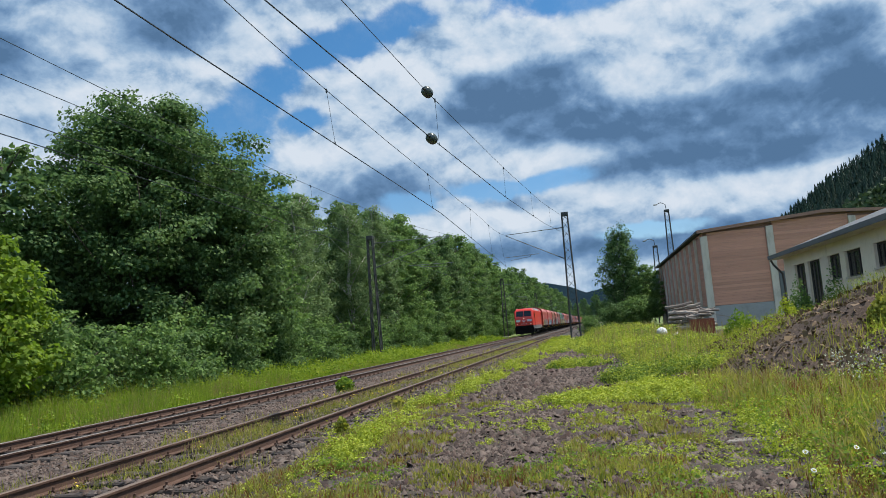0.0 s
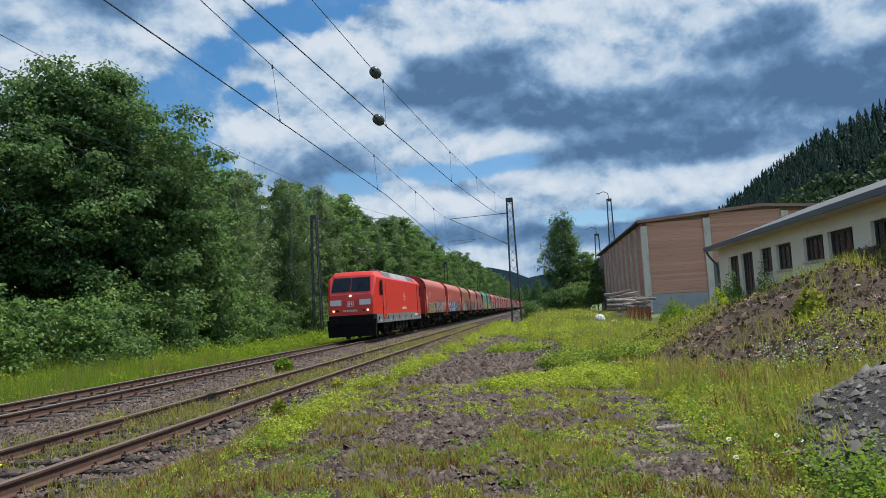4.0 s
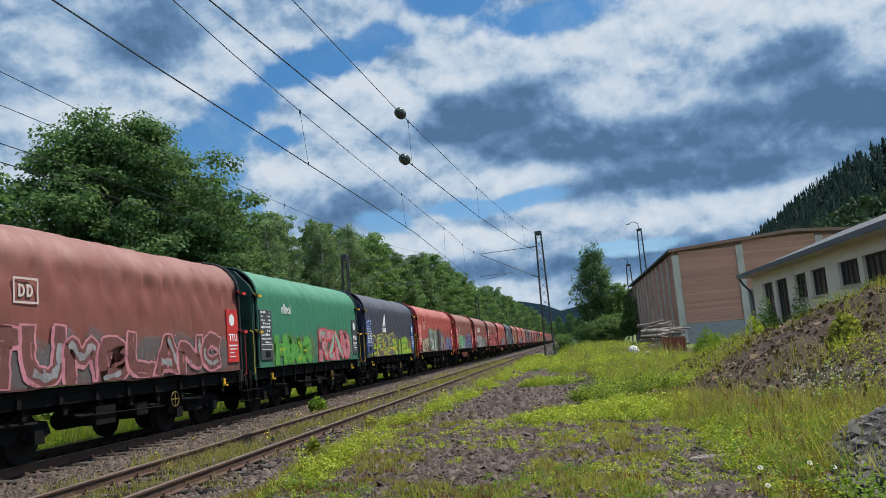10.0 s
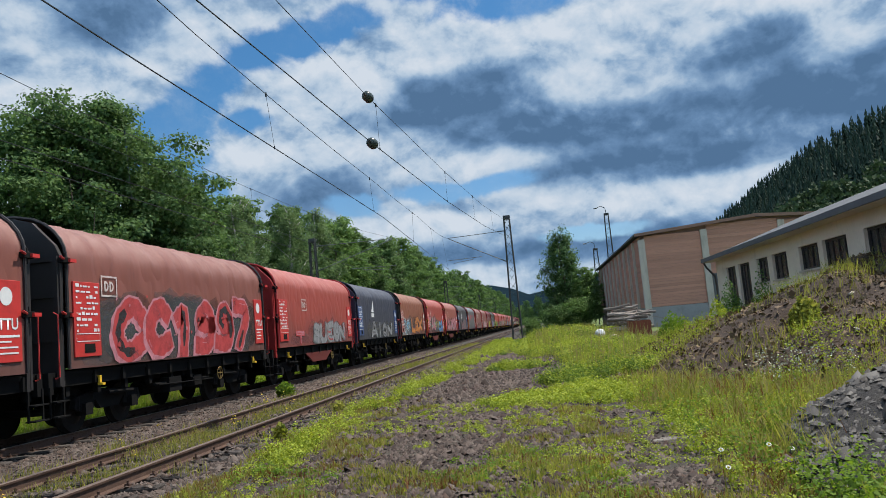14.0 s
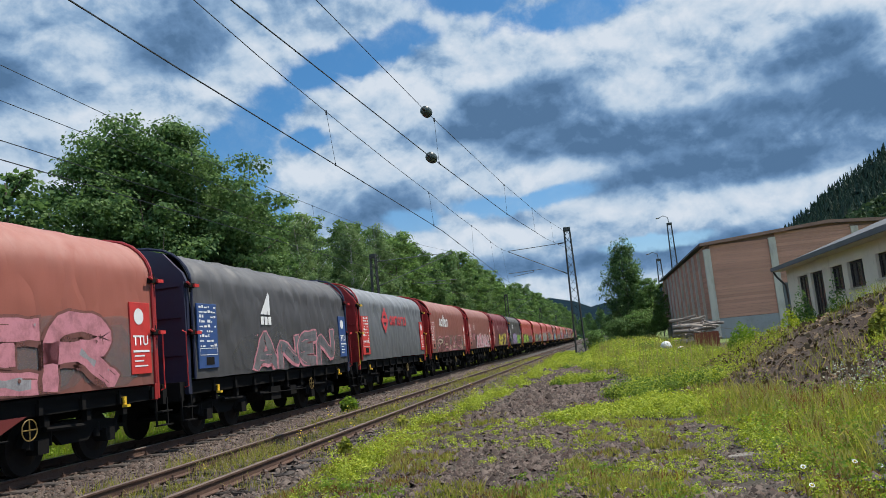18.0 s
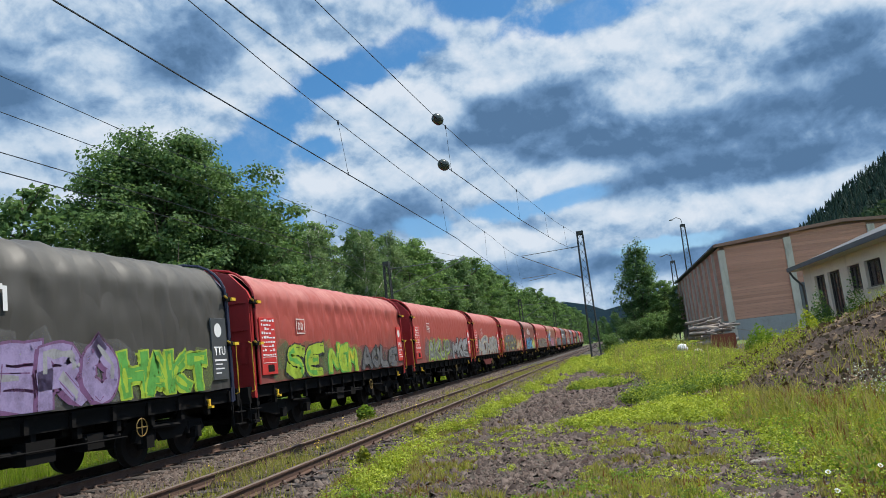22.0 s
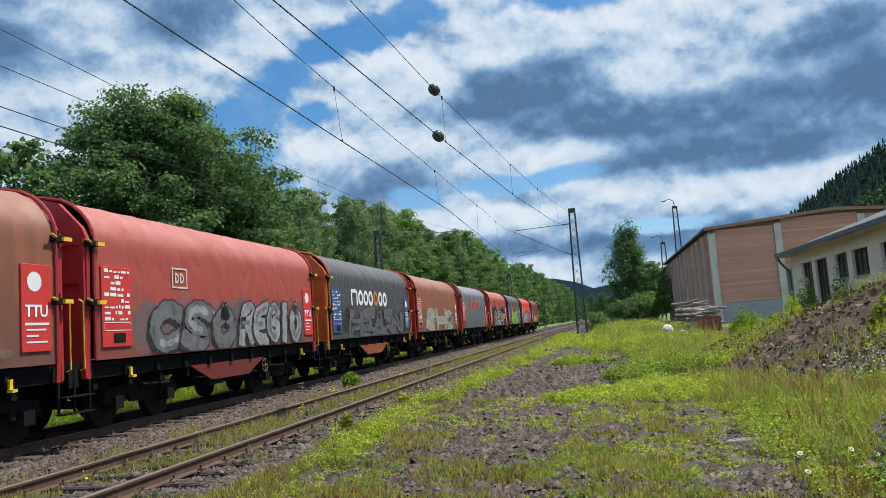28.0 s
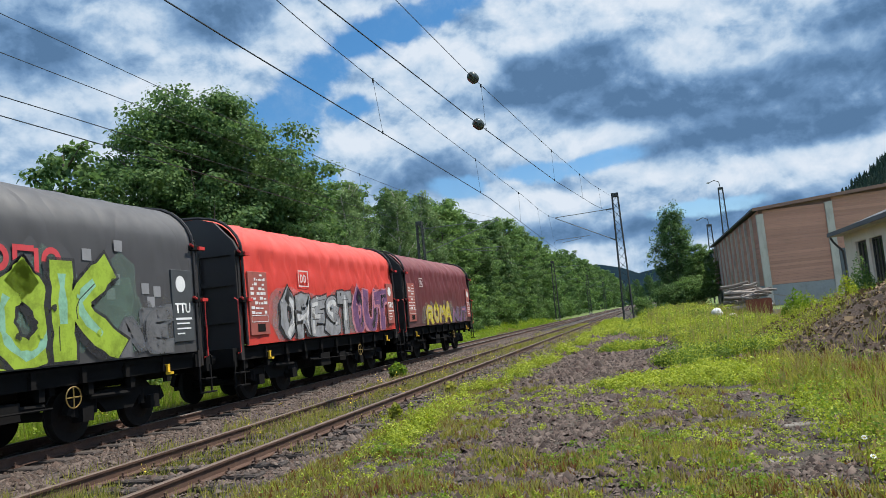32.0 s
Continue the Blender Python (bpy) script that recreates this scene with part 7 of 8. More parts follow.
        part("buffer_beam", (bm, M["black"]), t)
        bm = bmesh.new()
        for s in (-1, 1):
            bar(bm, (s * 0.35, slope_y(2.8) - 0.03 if cab == 0 else L - slope_y(2.8) + 0.03, 2.78), (s * 0.62, slope_y(3.3) - 0.04 if cab == 0 else L - slope_y(3.3) + 0.04, 3.3), 0.03, 0.02)
        part("wiper", (bm, M["black"]), t)
    # side markings
    part("square_mark", square_mark(9.12, 2.30, 0.60, 1.502), t, "white square marking")
    bm = bmesh.new()
    x = 1.502
    flat_box(bm, 8.45, 8.80, 1.72, 1.77, x)
    for k in range(7):
        flat_box(bm, 8.85 + 0.15 * k, 8.96 + 0.15 * k, 1.70, 1.84, x)
    flat_box(bm, 9.95, 10.25, 1.72, 1.77, x)
    part("side_marking", bm_mesh("side_marking", bm, M["clean_white"]), t, "white plain number bars")
    bm = bmesh.new()
    for y in (0.7, 3.4, 5.0, 7.2, 9.6, 11.8, 14.0, 16.9):
        flat_box(bm, y, y + 0.28, 1.10, 1.32, 1.5)
    part("skirt_panels", bm_mesh("skirt_panels", bm, M["black"]), t, "black hatches in the skirt")
    bm = bmesh.new()
    for y in (1.1, 4.1, 6.0, 8.3, 10.3, 12.6, 15.2, 16.0):
        flat_box(bm, y, y + 0.32, 1.02, 1.12, 1.501)
    flat_box(bm, 13.6, 15.2, 1.22, 1.36, 1.501)
    part("skirt_marks", bm_mesh("skirt_marks", bm, M["mark_white"]), t, "pale small print on the skirt")
    # running gear
    for y in (4.0, L - 4.0):
        b = part("bogie", shared("loco_bogie", lambda: bogie_frame_mesh(2, 2.6)), t, at=(0.06, y, 0.04))
        b.scale = (1.12, 1.1, 1.25)
        for d in (-1.3, 1.3):
            w = part("wheelset", shared("wheelset", wheelset_mesh), b, at=(0, d, 0))
    bm = bmesh.new()
    box(bm, -1.2, 1.2, L / 2 - 2.6, L / 2 + 2.6, 0.35, 1.02)
    for k in range(4):
        box(bm, 1.2, 1.34, L / 2 - 2.4 + 1.25 * k, L / 2 - 1.5 + 1.25 * k, 0.45, 0.95)
    part("transformer_tank", (bm, M["black"]), t)
    # roof gear
    bm = bmesh.new()
    for y in (3.5, 4.3, 5.2, 12.8, 14.2):
        for s in (-0.5, 0.5):
            rod(bm, (s, y, 4.0), (s, y, 4.2), 0.05, 8)
    rod(bm, (0.5, 3.5, 4.2), (0.5, 14.2, 4.2), 0.02, 6)
    part("roof_insulators", (bm, M["insulator"]), t)
    bm = bmesh.new()
    for s in (-1, 1):
        rod(bm, (s * 0.45, 5.2, 4.1), (s * 0.45, 3.6, 4.75), 0.035)
        rod(bm, (s * 0.45, 3.6, 4.75), (s * 0.2, 4.9, 5.42), 0.025)
    rod(bm, (-0.6, 3.6, 4.75), (0.6, 3.6, 4.75), 0.025)
    p = part("pantograph", (bm, M["steel_dark"]), t)
    bm = bmesh.new()
    tube(bm, [(-0.95, 4.9, 5.25), (-0.75, 4.9, 5.46), (0.75, 4.9, 5.46), (0.95, 4.9, 5.25)], [0.03] * 4, 6)
    part("contact_strip", (bm, M["steel_dark"]), p)
    TRAIN.append((t, 113.55))


locomotive()

# ---- trees ----
def tree_meshes(kind, seed, h, r, low, boughs, count, size, leaf, bark):
    """Tapered trunk, rising limbs, and twig clumps of leaves along the limbs with gaps between. Returns (trunk mesh, crown mesh)."""
    q = np.random.default_rng(seed)
    bm = bmesh.new()
    pts = [Vector((0, 0, -0.4))]
    for k in range(1, 7):
        pts.append(Vector((q.normal(0, 0.05) * k, q.normal(0, 0.05) * k, h * 0.92 * k / 6)))
    rad = [h * 0.020 * (1 - 0.88 * k / 6) + 0.012 for k in range(7)]
    tube(bm, pts, rad, 8)

    def reach(u):
        if kind == "birch":
            return r * math.sin(math.pi * (0.13 + 0.83 * u)) ** 0.75 + 0.1
        return r * math.sqrt(max(0.015, 1 - abs((u - 0.36) / (0.66 if u > 0.36 else 0.62)) ** 2.1)) + 0.1

    rise = {"birch": 0.9, "round": 0.55}[kind]
    clumps = []
    for k in range(boughs):
        u = (k + q.random()) / boughs
        u = u ** 0.85
        a = 2.4 * k + q.normal(0, 0.35)
        w = reach(u) * q.uniform(0.62, 1.02) * (1 + 0.14 * math.sin(3 * a + seed) + 0.08 * math.sin(5 * a + 7 * u))
        end = np.array((math.cos(a) * w, math.sin(a) * w, low + u * (h - low) * 0.97))
        start = np.array((0.0, 0.0, max(low * 0.6, end[2] - rise * w - 0.3)))
        if k % 3 == 0:
            mid = start * 0.5 + end * 0.5 + np.array((0, 0, -0.06 * w))
            tube(bm, [start, mid, end], [rad[0] * 0.30, rad[0] * 0.18, 0.010], 5)
        m = 4 + int(5 * w / r)
        for j in range(m):
            s = 0.40 + 0.62 * (j + q.random()) / m
            side = q.normal(0, 0.20) * w
            c = start + (end - start) * s + np.array((-math.sin(a) * side, math.cos(a) * side, q.normal(0, 0.07) * r))
            if kind == "birch":
                c[2] -= 0.35 * q.random() * s * r
            clumps.append((c, (0.085 + 0.10 * q.random()) * r ** 0.75 + 0.07))
    trunk = bm_mesh("trunk", bm, bark, True)
    weights = np.array([lr ** 1.7 for _, lr in clumps])
    weights /= weights.sum()
    tall = 1.15 if kind == "birch" else 0.55
    P, O = [], []
    for (c, lr), wt in zip(clumps, weights):
        n = int(count * wt)
        d = q.normal(0, 1, (n, 3))
        d /= np.linalg.norm(d, axis=1)[:, None]
        P.append(c + d * (lr * (0.35 + 0.85 * q.random((n, 1)))) * np.array((1.15, 1.15, tall)))
        O.append(d * 0.8 + np.array((0, 0, 0.4)))
    n = int(count * 0.06)
    d = q.normal(0, 1, (n, 3))
    d /= np.linalg.norm(d, axis=1)[:, None]
    P.append(np.array((0, 0, (h + low) * 0.47)) + d * (q.random((n, 1)) ** 0.5) * np.array((r * 0.5, r * 0.5, (h - low) * 0.36)))
    O.append(d)
    P, O = np.concatenate(P), np.concatenate(O)
    return trunk, leaves("crown", P, q.uniform(0.6, 1.3, len(P)) * size, leaf, 0.35, seed + 1, O)


def plant(name, meshes, x, y, label, category="tree", scale=1.0, turn=0.0, group="trees beside the railway"):
    t = tagged(empty(name, (x, y, float(gz(x, y)))), label, category, group)
    t.rotation_euler = (0, 0, turn)
    t.scale = (scale, scale, scale)
    part("trunk", meshes[0], t)
    part("crown", meshes[1], t)
    return t


BIG = tree_meshes("round", 21, 13.0, 5.7, 2.2, 150, 135000, 0.165, M["leaf_dark"], M["bark"])
plant("maple_tree", BIG, -22.8, 36.9, "broad dark green maple with a dense domed crown", scale=1.18, turn=0.6)
ALDER = tree_meshes("round", 35, 13.4, 3.6, 0.6, 60, 22000, 0.20, M["leaf_mid"], M["bark"])
MID = [tree_meshes("round", 31, 12.4, 3.5, 1.6, 62, 24000, 0.20, M["leaf_mid"], M["bark"]), tree_meshes("round", 32, 13.8, 3.3, 1.6, 62, 24000, 0.20, M["leaf_dark"], M["bark"])]
BIRCH = [tree_meshes("birch", 41, 14.0, 2.5, 0.8, 70, 17000, 0.18, M["leaf_birch"], M["birch"]), tree_meshes("birch", 42, 16.0, 2.8, 1.0, 70, 19000, 0.18, M["leaf_birch"], M["birch"])]
AWAY = [tree_meshes("round", 33, 12.4, 3.2, 0.4, 50, 6500, 0.36, M["leaf_mid"], M["bark"]), tree_meshes("round", 34, 13.8, 3.6, 0.4, 50, 6500, 0.36, M["leaf_dark"], M["bark"])]
BUSH = [tree_meshes("round", 51, 3.4, 2.1, 0.0, 46, 8000, 0.15, M["leaf_mid"], M["bark"]), tree_meshes("round", 52, 2.6, 1.8, 0.0, 40, 7000, 0.14, M["leaf_dark"], M["bark"])]
YOUNG = tree_meshes("round", 61, 5.9, 2.5, 0.9, 70, 16000, 0.18, M["leaf_bright"], M["bark"])
plant("young_maple", YOUNG, -18.3, 19.6, "young maple with yellow-green leaves in the sun")
plant("young_maple", YOUNG, -20.5, 17.0, "young maple with yellow-green leaves in the sun", scale=1.05, turn=2)
plant("maple_tree", MID[0], -22.6, 17.7, "tall green tree at the edge of the wood", scale=0.94, turn=1)
# the row beside the track: place, kind, height
ROW = ((-20.2, 40.5, 1, 12.4), (-21.5, 46, 1, 12.5), (-21, 52, 2, 11.9), (-22.2, 57, 2, 13.4), (-19.8, 61.5, 3, 13), (-21.5, 66, 1, 13.8), (-20.2, 71, 3, 14.3), (-20, 77, 1, 13.8), (-21.8, 83, 0, 15.2), (-19.6, 88, 1, 13.2), (-20.4, 95, 0, 13), (-19.8, 102, 1, 14.5), (-20.6, 109, 2, 15.5), (-20.4, 117, 0, 16.5), (-19.9, 125, 1, 15.6), (-20.6, 134, 3, 17.2), (-20.2, 143, 0, 15.9), (-20, 154, 1, 15), (-20.4, 166, 0, 14.3), (-20, 180, 1, 14.9), (-20.4, 196, 0, 16.3), (-20, 214, 1, 17.7), (-20.5, 234, 0, 16.9), (-20, 256, 1, 17.2), (-20.5, 280, 0, 18), (-20, 308, 1, 18.3), (-20, 340, 0, 17.8), (-19, 376, 1, 18.3), (-18, 416, 0, 17.8), (-16, 460, 1, 16.7), (-27, 56, 1, 14.3), (-27, 68, 0, 15.8), (-27, 84, 1, 16.8), (-27, 104, 0, 17.6))
for k, (x, y, kind, h) in enumerate(ROW):
    mesh, tall = ((MID[0], 12.4), (MID[1], 13.8), (BIRCH[0], 14.0), (BIRCH[1], 16.0))[kind]
    if kind < 2 and k % 3 == 1:
        mesh, tall = ALDER, 13.4
    if y > 150:
        mesh, tall = AWAY[k % 2], (12.4, 13.8)[k % 2]
    plant("birch_tree" if kind > 1 else "maple_tree", mesh, x, y, "slender birch with drooping foliage in the row of trees" if kind > 1 else "green leafy tree in the row beside the track", scale=h / (0.97 * tall), turn=k * 1.7)
for k, (x, y, s) in enumerate(((-17.2, 22.6, 0.9), (-18.2, 25.2, 1.0), (-16.6, 27.2, 0.8), (-17.2, 30.0, 0.95), (-18.4, 33.2, 1.0), (-17.0, 35.6, 0.85), (-18.3, 38.4, 1.0), (-17.4, 41.4, 0.9), (-18.6, 44.6, 1.0), (-18.0, 48.0, 0.95), (-19.0, 52, 1.0), (-18.6, 56, 0.9),
    (-18.2, 61, 1.0), (-18.8, 66, 1.0), (-18.0, 71, 1.0), (-18.5, 77, 1.1), (-18.2, 83, 1.0), (-18.6, 90, 1.1), (-18.0, 98, 1.2), (-18.4, 107, 1.1), (-18.2, 117, 1.2), (-18.4, 128, 1.2), (-18.2, 140, 1.2), (-18.0, 155, 1.3), (-18, 172, 1.3), (-18, 190, 1.4))):
    plant("bush", BUSH[k % 2], x - (0.8 if y < 50 else 0.3), y, "dense green bush at the foot of the trees", "bush", s * (1.12 if y < 50 else 1.0), k * 2.1, "bushes along the verge")
# lower trees that close the gaps further back
for k in range(34):
    y = 16 + 4.6 * k
    plant("maple_tree", AWAY[k % 2], -25.5 - 2.2 * (k % 3), y, "green leafy tree in the wood behind the first row", scale=(0.55 + 0.09 * (k % 4)) * (1 + 0.0016 * y), turn=k * 1.3)
# the tree and shrubs beyond the mast
for k in range(22):
    plant("maple_tree", AWAY[k % 2], -12 + 4.1 * k + 2 * math.sin(k * 3.1), 520 + 45 * math.sin(k * 1.9), "green leafy tree where the valley closes far down the line", scale=1.15 + 0.25 * math.sin(k * 2.3), turn=k * 1.1)
LONE = tree_meshes("birch", 77, 13.2, 3.3, 0.3, 120, 24000, 0.21, M["leaf_dark"], M["bark"])
plant("poplar_tree", LONE, 3.7, 99.5, "tall leafy tree standing alone beyond the weeds", turn=0.4)
plant("maple_tree", MID[0], 6.3, 97.0, "leafy tree beside the hall", scale=0.62, turn=1.4)
plant("bush", BUSH[0], 5.0, 93.0, "dense green bush beside the hall", "bush", 1.1, 0.4, "bushes along the verge")
plant("bush", BUSH[1], 2.2, 92.0, "dense green bush beside the hall", "bush", 1.2, 0.4, "bushes along the verge")
plant("bush", BUSH[0], -0.6, 78.0, "dark green bush beside the track", "bush", 0.55, 0.4, "bushes along the verge")


# ---- wooded hills ----
def ridge(name, crest, depth, label, mat):
    """A hill: crest places x, y, z; it falls off towards and away from the viewer."""
    rows = []
    for x, y, z in crest:
        d = Vector((x, y, 0)).normalized()
        rows.append([(x - d.x * depth, y - d.y * depth, -3.0), (x - d.x * depth * 0.55, y - d.y * depth * 0.55, z * 0.5), (x, y, z), (x + d.x * depth * 0.7, y + d.y * depth * 0.7, z * 0.9), (x + d.x * depth * 2, y + d.y * depth * 2, -3.0)])
    v = np.array(rows).reshape(-1, 3)
    n = len(crest)
    k = (np.arange(n - 1)[:, None] * 5 + np.arange(4)[None]).ravel()
    f = np.stack([k, k + 5, k + 6, k + 1], -1)
    ob = tagged(new(name, fast_mesh(name, v, f, mat)), label, "hill", kind="structure")
    return np.array(rows)


def spruces(name, places, heights, seed, label, tiers=7, arms=7):
    """Conifers: tiers of drooping ragged boughs round a stem, joined."""
    q = np.random.default_rng(seed)
    V, F = [], []
    base = 0
    for (x, y, z), h in zip(places, heights):
        for k in range(tiers):
            u = k / tiers
            w = h * 0.19 * (1 - u) + 0.15
            z0 = z + h * (0.06 + 0.9 * u)
            for j in range(arms):
                a = 6.283 * (j + q.random() * 0.7) / arms
                ww = w * q.uniform(0.6, 1.15)
                c, s = math.cos(a), math.sin(a)
                t = 0.42 * ww
                V += [(x, y, z0 + h * 0.15), (x + c * ww - s * t, y + s * ww + c * t, z0 - 0.05 * h * q.random()), (x + c * ww * 1.15, y + s * ww * 1.15, z0 - 0.03 * h), (x + c * ww + s * t, y + s * ww - c * t, z0 - 0.05 * h * q.random())]
                F.append((base, base + 1, base + 2, base + 3))
                base += 4
    return tagged(new(name, fast_mesh(name, np.array(V), np.array(F), M["needle"])), label, "forest", kind="stuff")


M["wood_floor"] = surface("dark_wooded_slope", (0.022, 0.036, 0.016), (0.03, 0.05, 0.02), (0.045, 0.065, 0.025), scale=0.03, fine=0.25, rough=1.0, bump=0.0, spec=0.0)
# the haze of distance is put into this colour as a dark blue tint
M["hazed_far_wood"] = surface("haze_tinted_wooded_hill", (0.008, 0.018, 0.028), (0.011, 0.022, 0.031), (0.018, 0.030, 0.032), scale=0.006, fine=0.05, rough=1.0, bump=0.0, spec=0.0)
CREST = ((30, 300, 4), (46, 297, 10), (58, 295, 17), (68, 292, 24), (76, 290, 29), (82, 288, 34), (90, 286, 39), (98, 284, 44), (106, 281, 49), (121, 275, 55), (145, 266, 60), (170, 250, 64), (205, 215, 62), (235, 160, 58))
slope = ridge("wooded_hill", CREST, 90, "steep hill covered with dark spruce forest", M["wood_floor"])


def hill_trees():
    q = np.random.default_rng(71)
    places, hs, soft = [], [], []
    for k in range(3000):
        i = q.integers(0, len(CREST) - 1)
        u, v = q.random(), q.random() ** 0.8
        row = slope[i] * (1 - u) + slope[i + 1] * u
        s = min(0.25 + 1.95 * v, 2.0)
        j = min(1, int(s))
        p = row[j] * (1 - (s - j)) + row[j + 1] * (s - j)
        if s < 1.2 and q.random() < 0.75:
            soft.append(p)
        else:
            places.append(p)
            hs.append(q.uniform(6, 11.5) * (0.6 + 0.4 * min(1, p[2] / 30)))
    spruces("spruce_forest", places, hs, 72, "dark spruce forest on the hillside", 6, 6)
    P = []
    for p in soft:
        d = q.normal(0, 1, (70, 3))
        d /= np.linalg.norm(d, axis=1)[:, None]
        d[:, 2] = np.abs(d[:, 2]) * 1.5
        P.append(p + d * q.uniform(2.5, 4.5) + np.array((0, 0, 2.0)))
    P = np.concatenate(P)
    tagged(new("broadleaf_wood", leaves("broadleaf_wood", P, q.uniform(0.8, 1.6, len(P)), M["leaf_hill"], 0.2, 73)), "green broad-leaved wood on the lower hillside", "forest", kind="stuff")


M["leaf_hill"] = foliage("hillside_leaf", ((0.032, 0.058, 0.030), (0.042, 0.072, 0.033), (0.058, 0.092, 0.040)), 0.15, patch=0.03)
hill_trees()
ridge("far_hill", ((-900, 1900, 90), (-500, 1950, 120), (-300, 1980, 118), (-170, 1993, 108), (-112, 1997, 106), (-57, 1999, 92), (-18, 2000, 74), (32, 2000, 82), (120, 1990, 100), (300, 1970, 150), (700, 1900, 180)), 700, "distant wooded hills with haze tinted into their colour", M["hazed_far_wood"])
ridge("far_hill", ((-300, 1000, 10), (-150, 1080, 34), (-60, 1100, 38), (-10, 1110, 34), (40, 1100, 44), (120, 1060, 60), (240, 1000, 90)), 300, "distant wooded hills behind the valley", M["hazed_far_wood"])
ridge("far_hill", ((-900, -300, 60), (-800, 200, 70), (-600, 600, 60), (-420, 900, 50)), 300, "distant wooded hills beyond the trees", M["hazed_far_wood"])

# ---- grass, weeds and small plants ----
def patchy(x, y, scale, seed):
    """Smooth random field between 0 and 1."""
    r = np.random.default_rng(seed)
    g = r.random((64, 64))
    u, v = np.asarray(x) / scale + 1000.3, np.asarray(y) / scale + 1000.7
    i, j = np.floor(u).astype(int), np.floor(v).astype(int)
    a, b = u - i, v - j
    a, b = a * a * (3 - 2 * a), b * b * (3 - 2 * b)
    at = lambda p, q: g[p % 64, q % 64]
    return (at(i, j) * (1 - a) + at(i + 1, j) * a) * (1 - b) + (at(i, j + 1) * (1 - a) + at(i + 1, j + 1) * a) * b


def sow(n, x0, x1, y0, y1, power, seed):
    r = np.random.default_rng(seed)
    return r.uniform(x0, x1, n), y0 + (y1 - y0) * r.random(n) ** power, r


def leafy(name, x, y, top, size, mat, label, seed, per=9, category="weeds"):
    """Low broad-leaved plants: a few stems of leaves at each place."""
    r = np.random.default_rng(seed)
    n = len(x)
    px, py = np.repeat(x, per), np.repeat(y, per)
    h = np.repeat(top, per) * r.random(n * per) ** 0.6
    spread_ = np.repeat(top, per) * 0.28
    p = np.stack([px + r.normal(0, 1, n * per) * spread_, py + r.normal(0, 1, n * per) * spread_, 0 * px], -1)
    p[:, 2] = gz(p[:, 0], p[:, 1]) + h
    me = leaves(name, p, np.repeat(size, per) * r.uniform(0.6, 1.3, n * per), mat, 0.1, seed + 1)
    return tagged(new(name, me), label, category, kind="stuff")


def mounds(name, centres, radii, tops, leaf, per, mat, label, seed, category="weeds", base=gz):
    """Low bushy plants, each a dome of leaves with shade below."""
    r = np.random.default_rng(seed)
    c = np.asarray(centres)
    n = len(c)
    d = r.normal(0, 1, (n * per, 3))
    d[:, 2] = np.abs(d[:, 2]) * 1.1
    d /= np.linalg.norm(d, axis=1)[:, None]
    u = r.random(n * per) ** 0.35
    p = np.stack([np.repeat(c[:, 0], per), np.repeat(c[:, 1], per), np.zeros(n * per)], -1)
    wide = np.repeat(radii, per) * u * (1 + 0.25 * r.normal(0, 1, n * per))
    p[:, 0] += d[:, 0] * wide
    p[:, 1] += d[:, 1] * wide
    p[:, 2] = base(p[:, 0], p[:, 1]) + d[:, 2] * np.repeat(tops, per) * u * r.uniform(0.8, 1.15, n * per)
    me = leaves(name, p, np.repeat(leaf, per) * r.uniform(0.6, 1.35, n * per), mat, 0.0, seed + 1, d)
    return tagged(new(name, me), label, category, kind="stuff")


def tufts(n, x0, x1, y0, y1, power, seed, keep, low, high, per, wide):
    """Grass tufts: places, then blades round each; keep(x, y) gives the share that grows."""
    x, y, r = sow(n, x0, x1, y0, y1, power, seed)
    f = keep(x, y)
    k = r.random(n) < f
    x, y, f = x[k], y[k], f[k]
    top = (low + (high - low) * r.random(len(x)) ** 1.6) * (0.55 + 0.6 * f)
    hue = r.random(len(x)) * 0.55 + 0.45 * patchy(x, y, 0.8, seed + 1)
    X, Y, T, H = (np.repeat(v, per) for v in (x, y, top, hue))
    X = X + r.normal(0, 1, len(X)) * (0.012 + 0.16 * T)
    Y = Y + r.normal(0, 1, len(X)) * (0.012 + 0.16 * T)
    return X, Y, T * r.uniform(0.45, 1.1, len(X)), H + r.normal(0, 0.10, len(X)), np.full(len(X), wide)


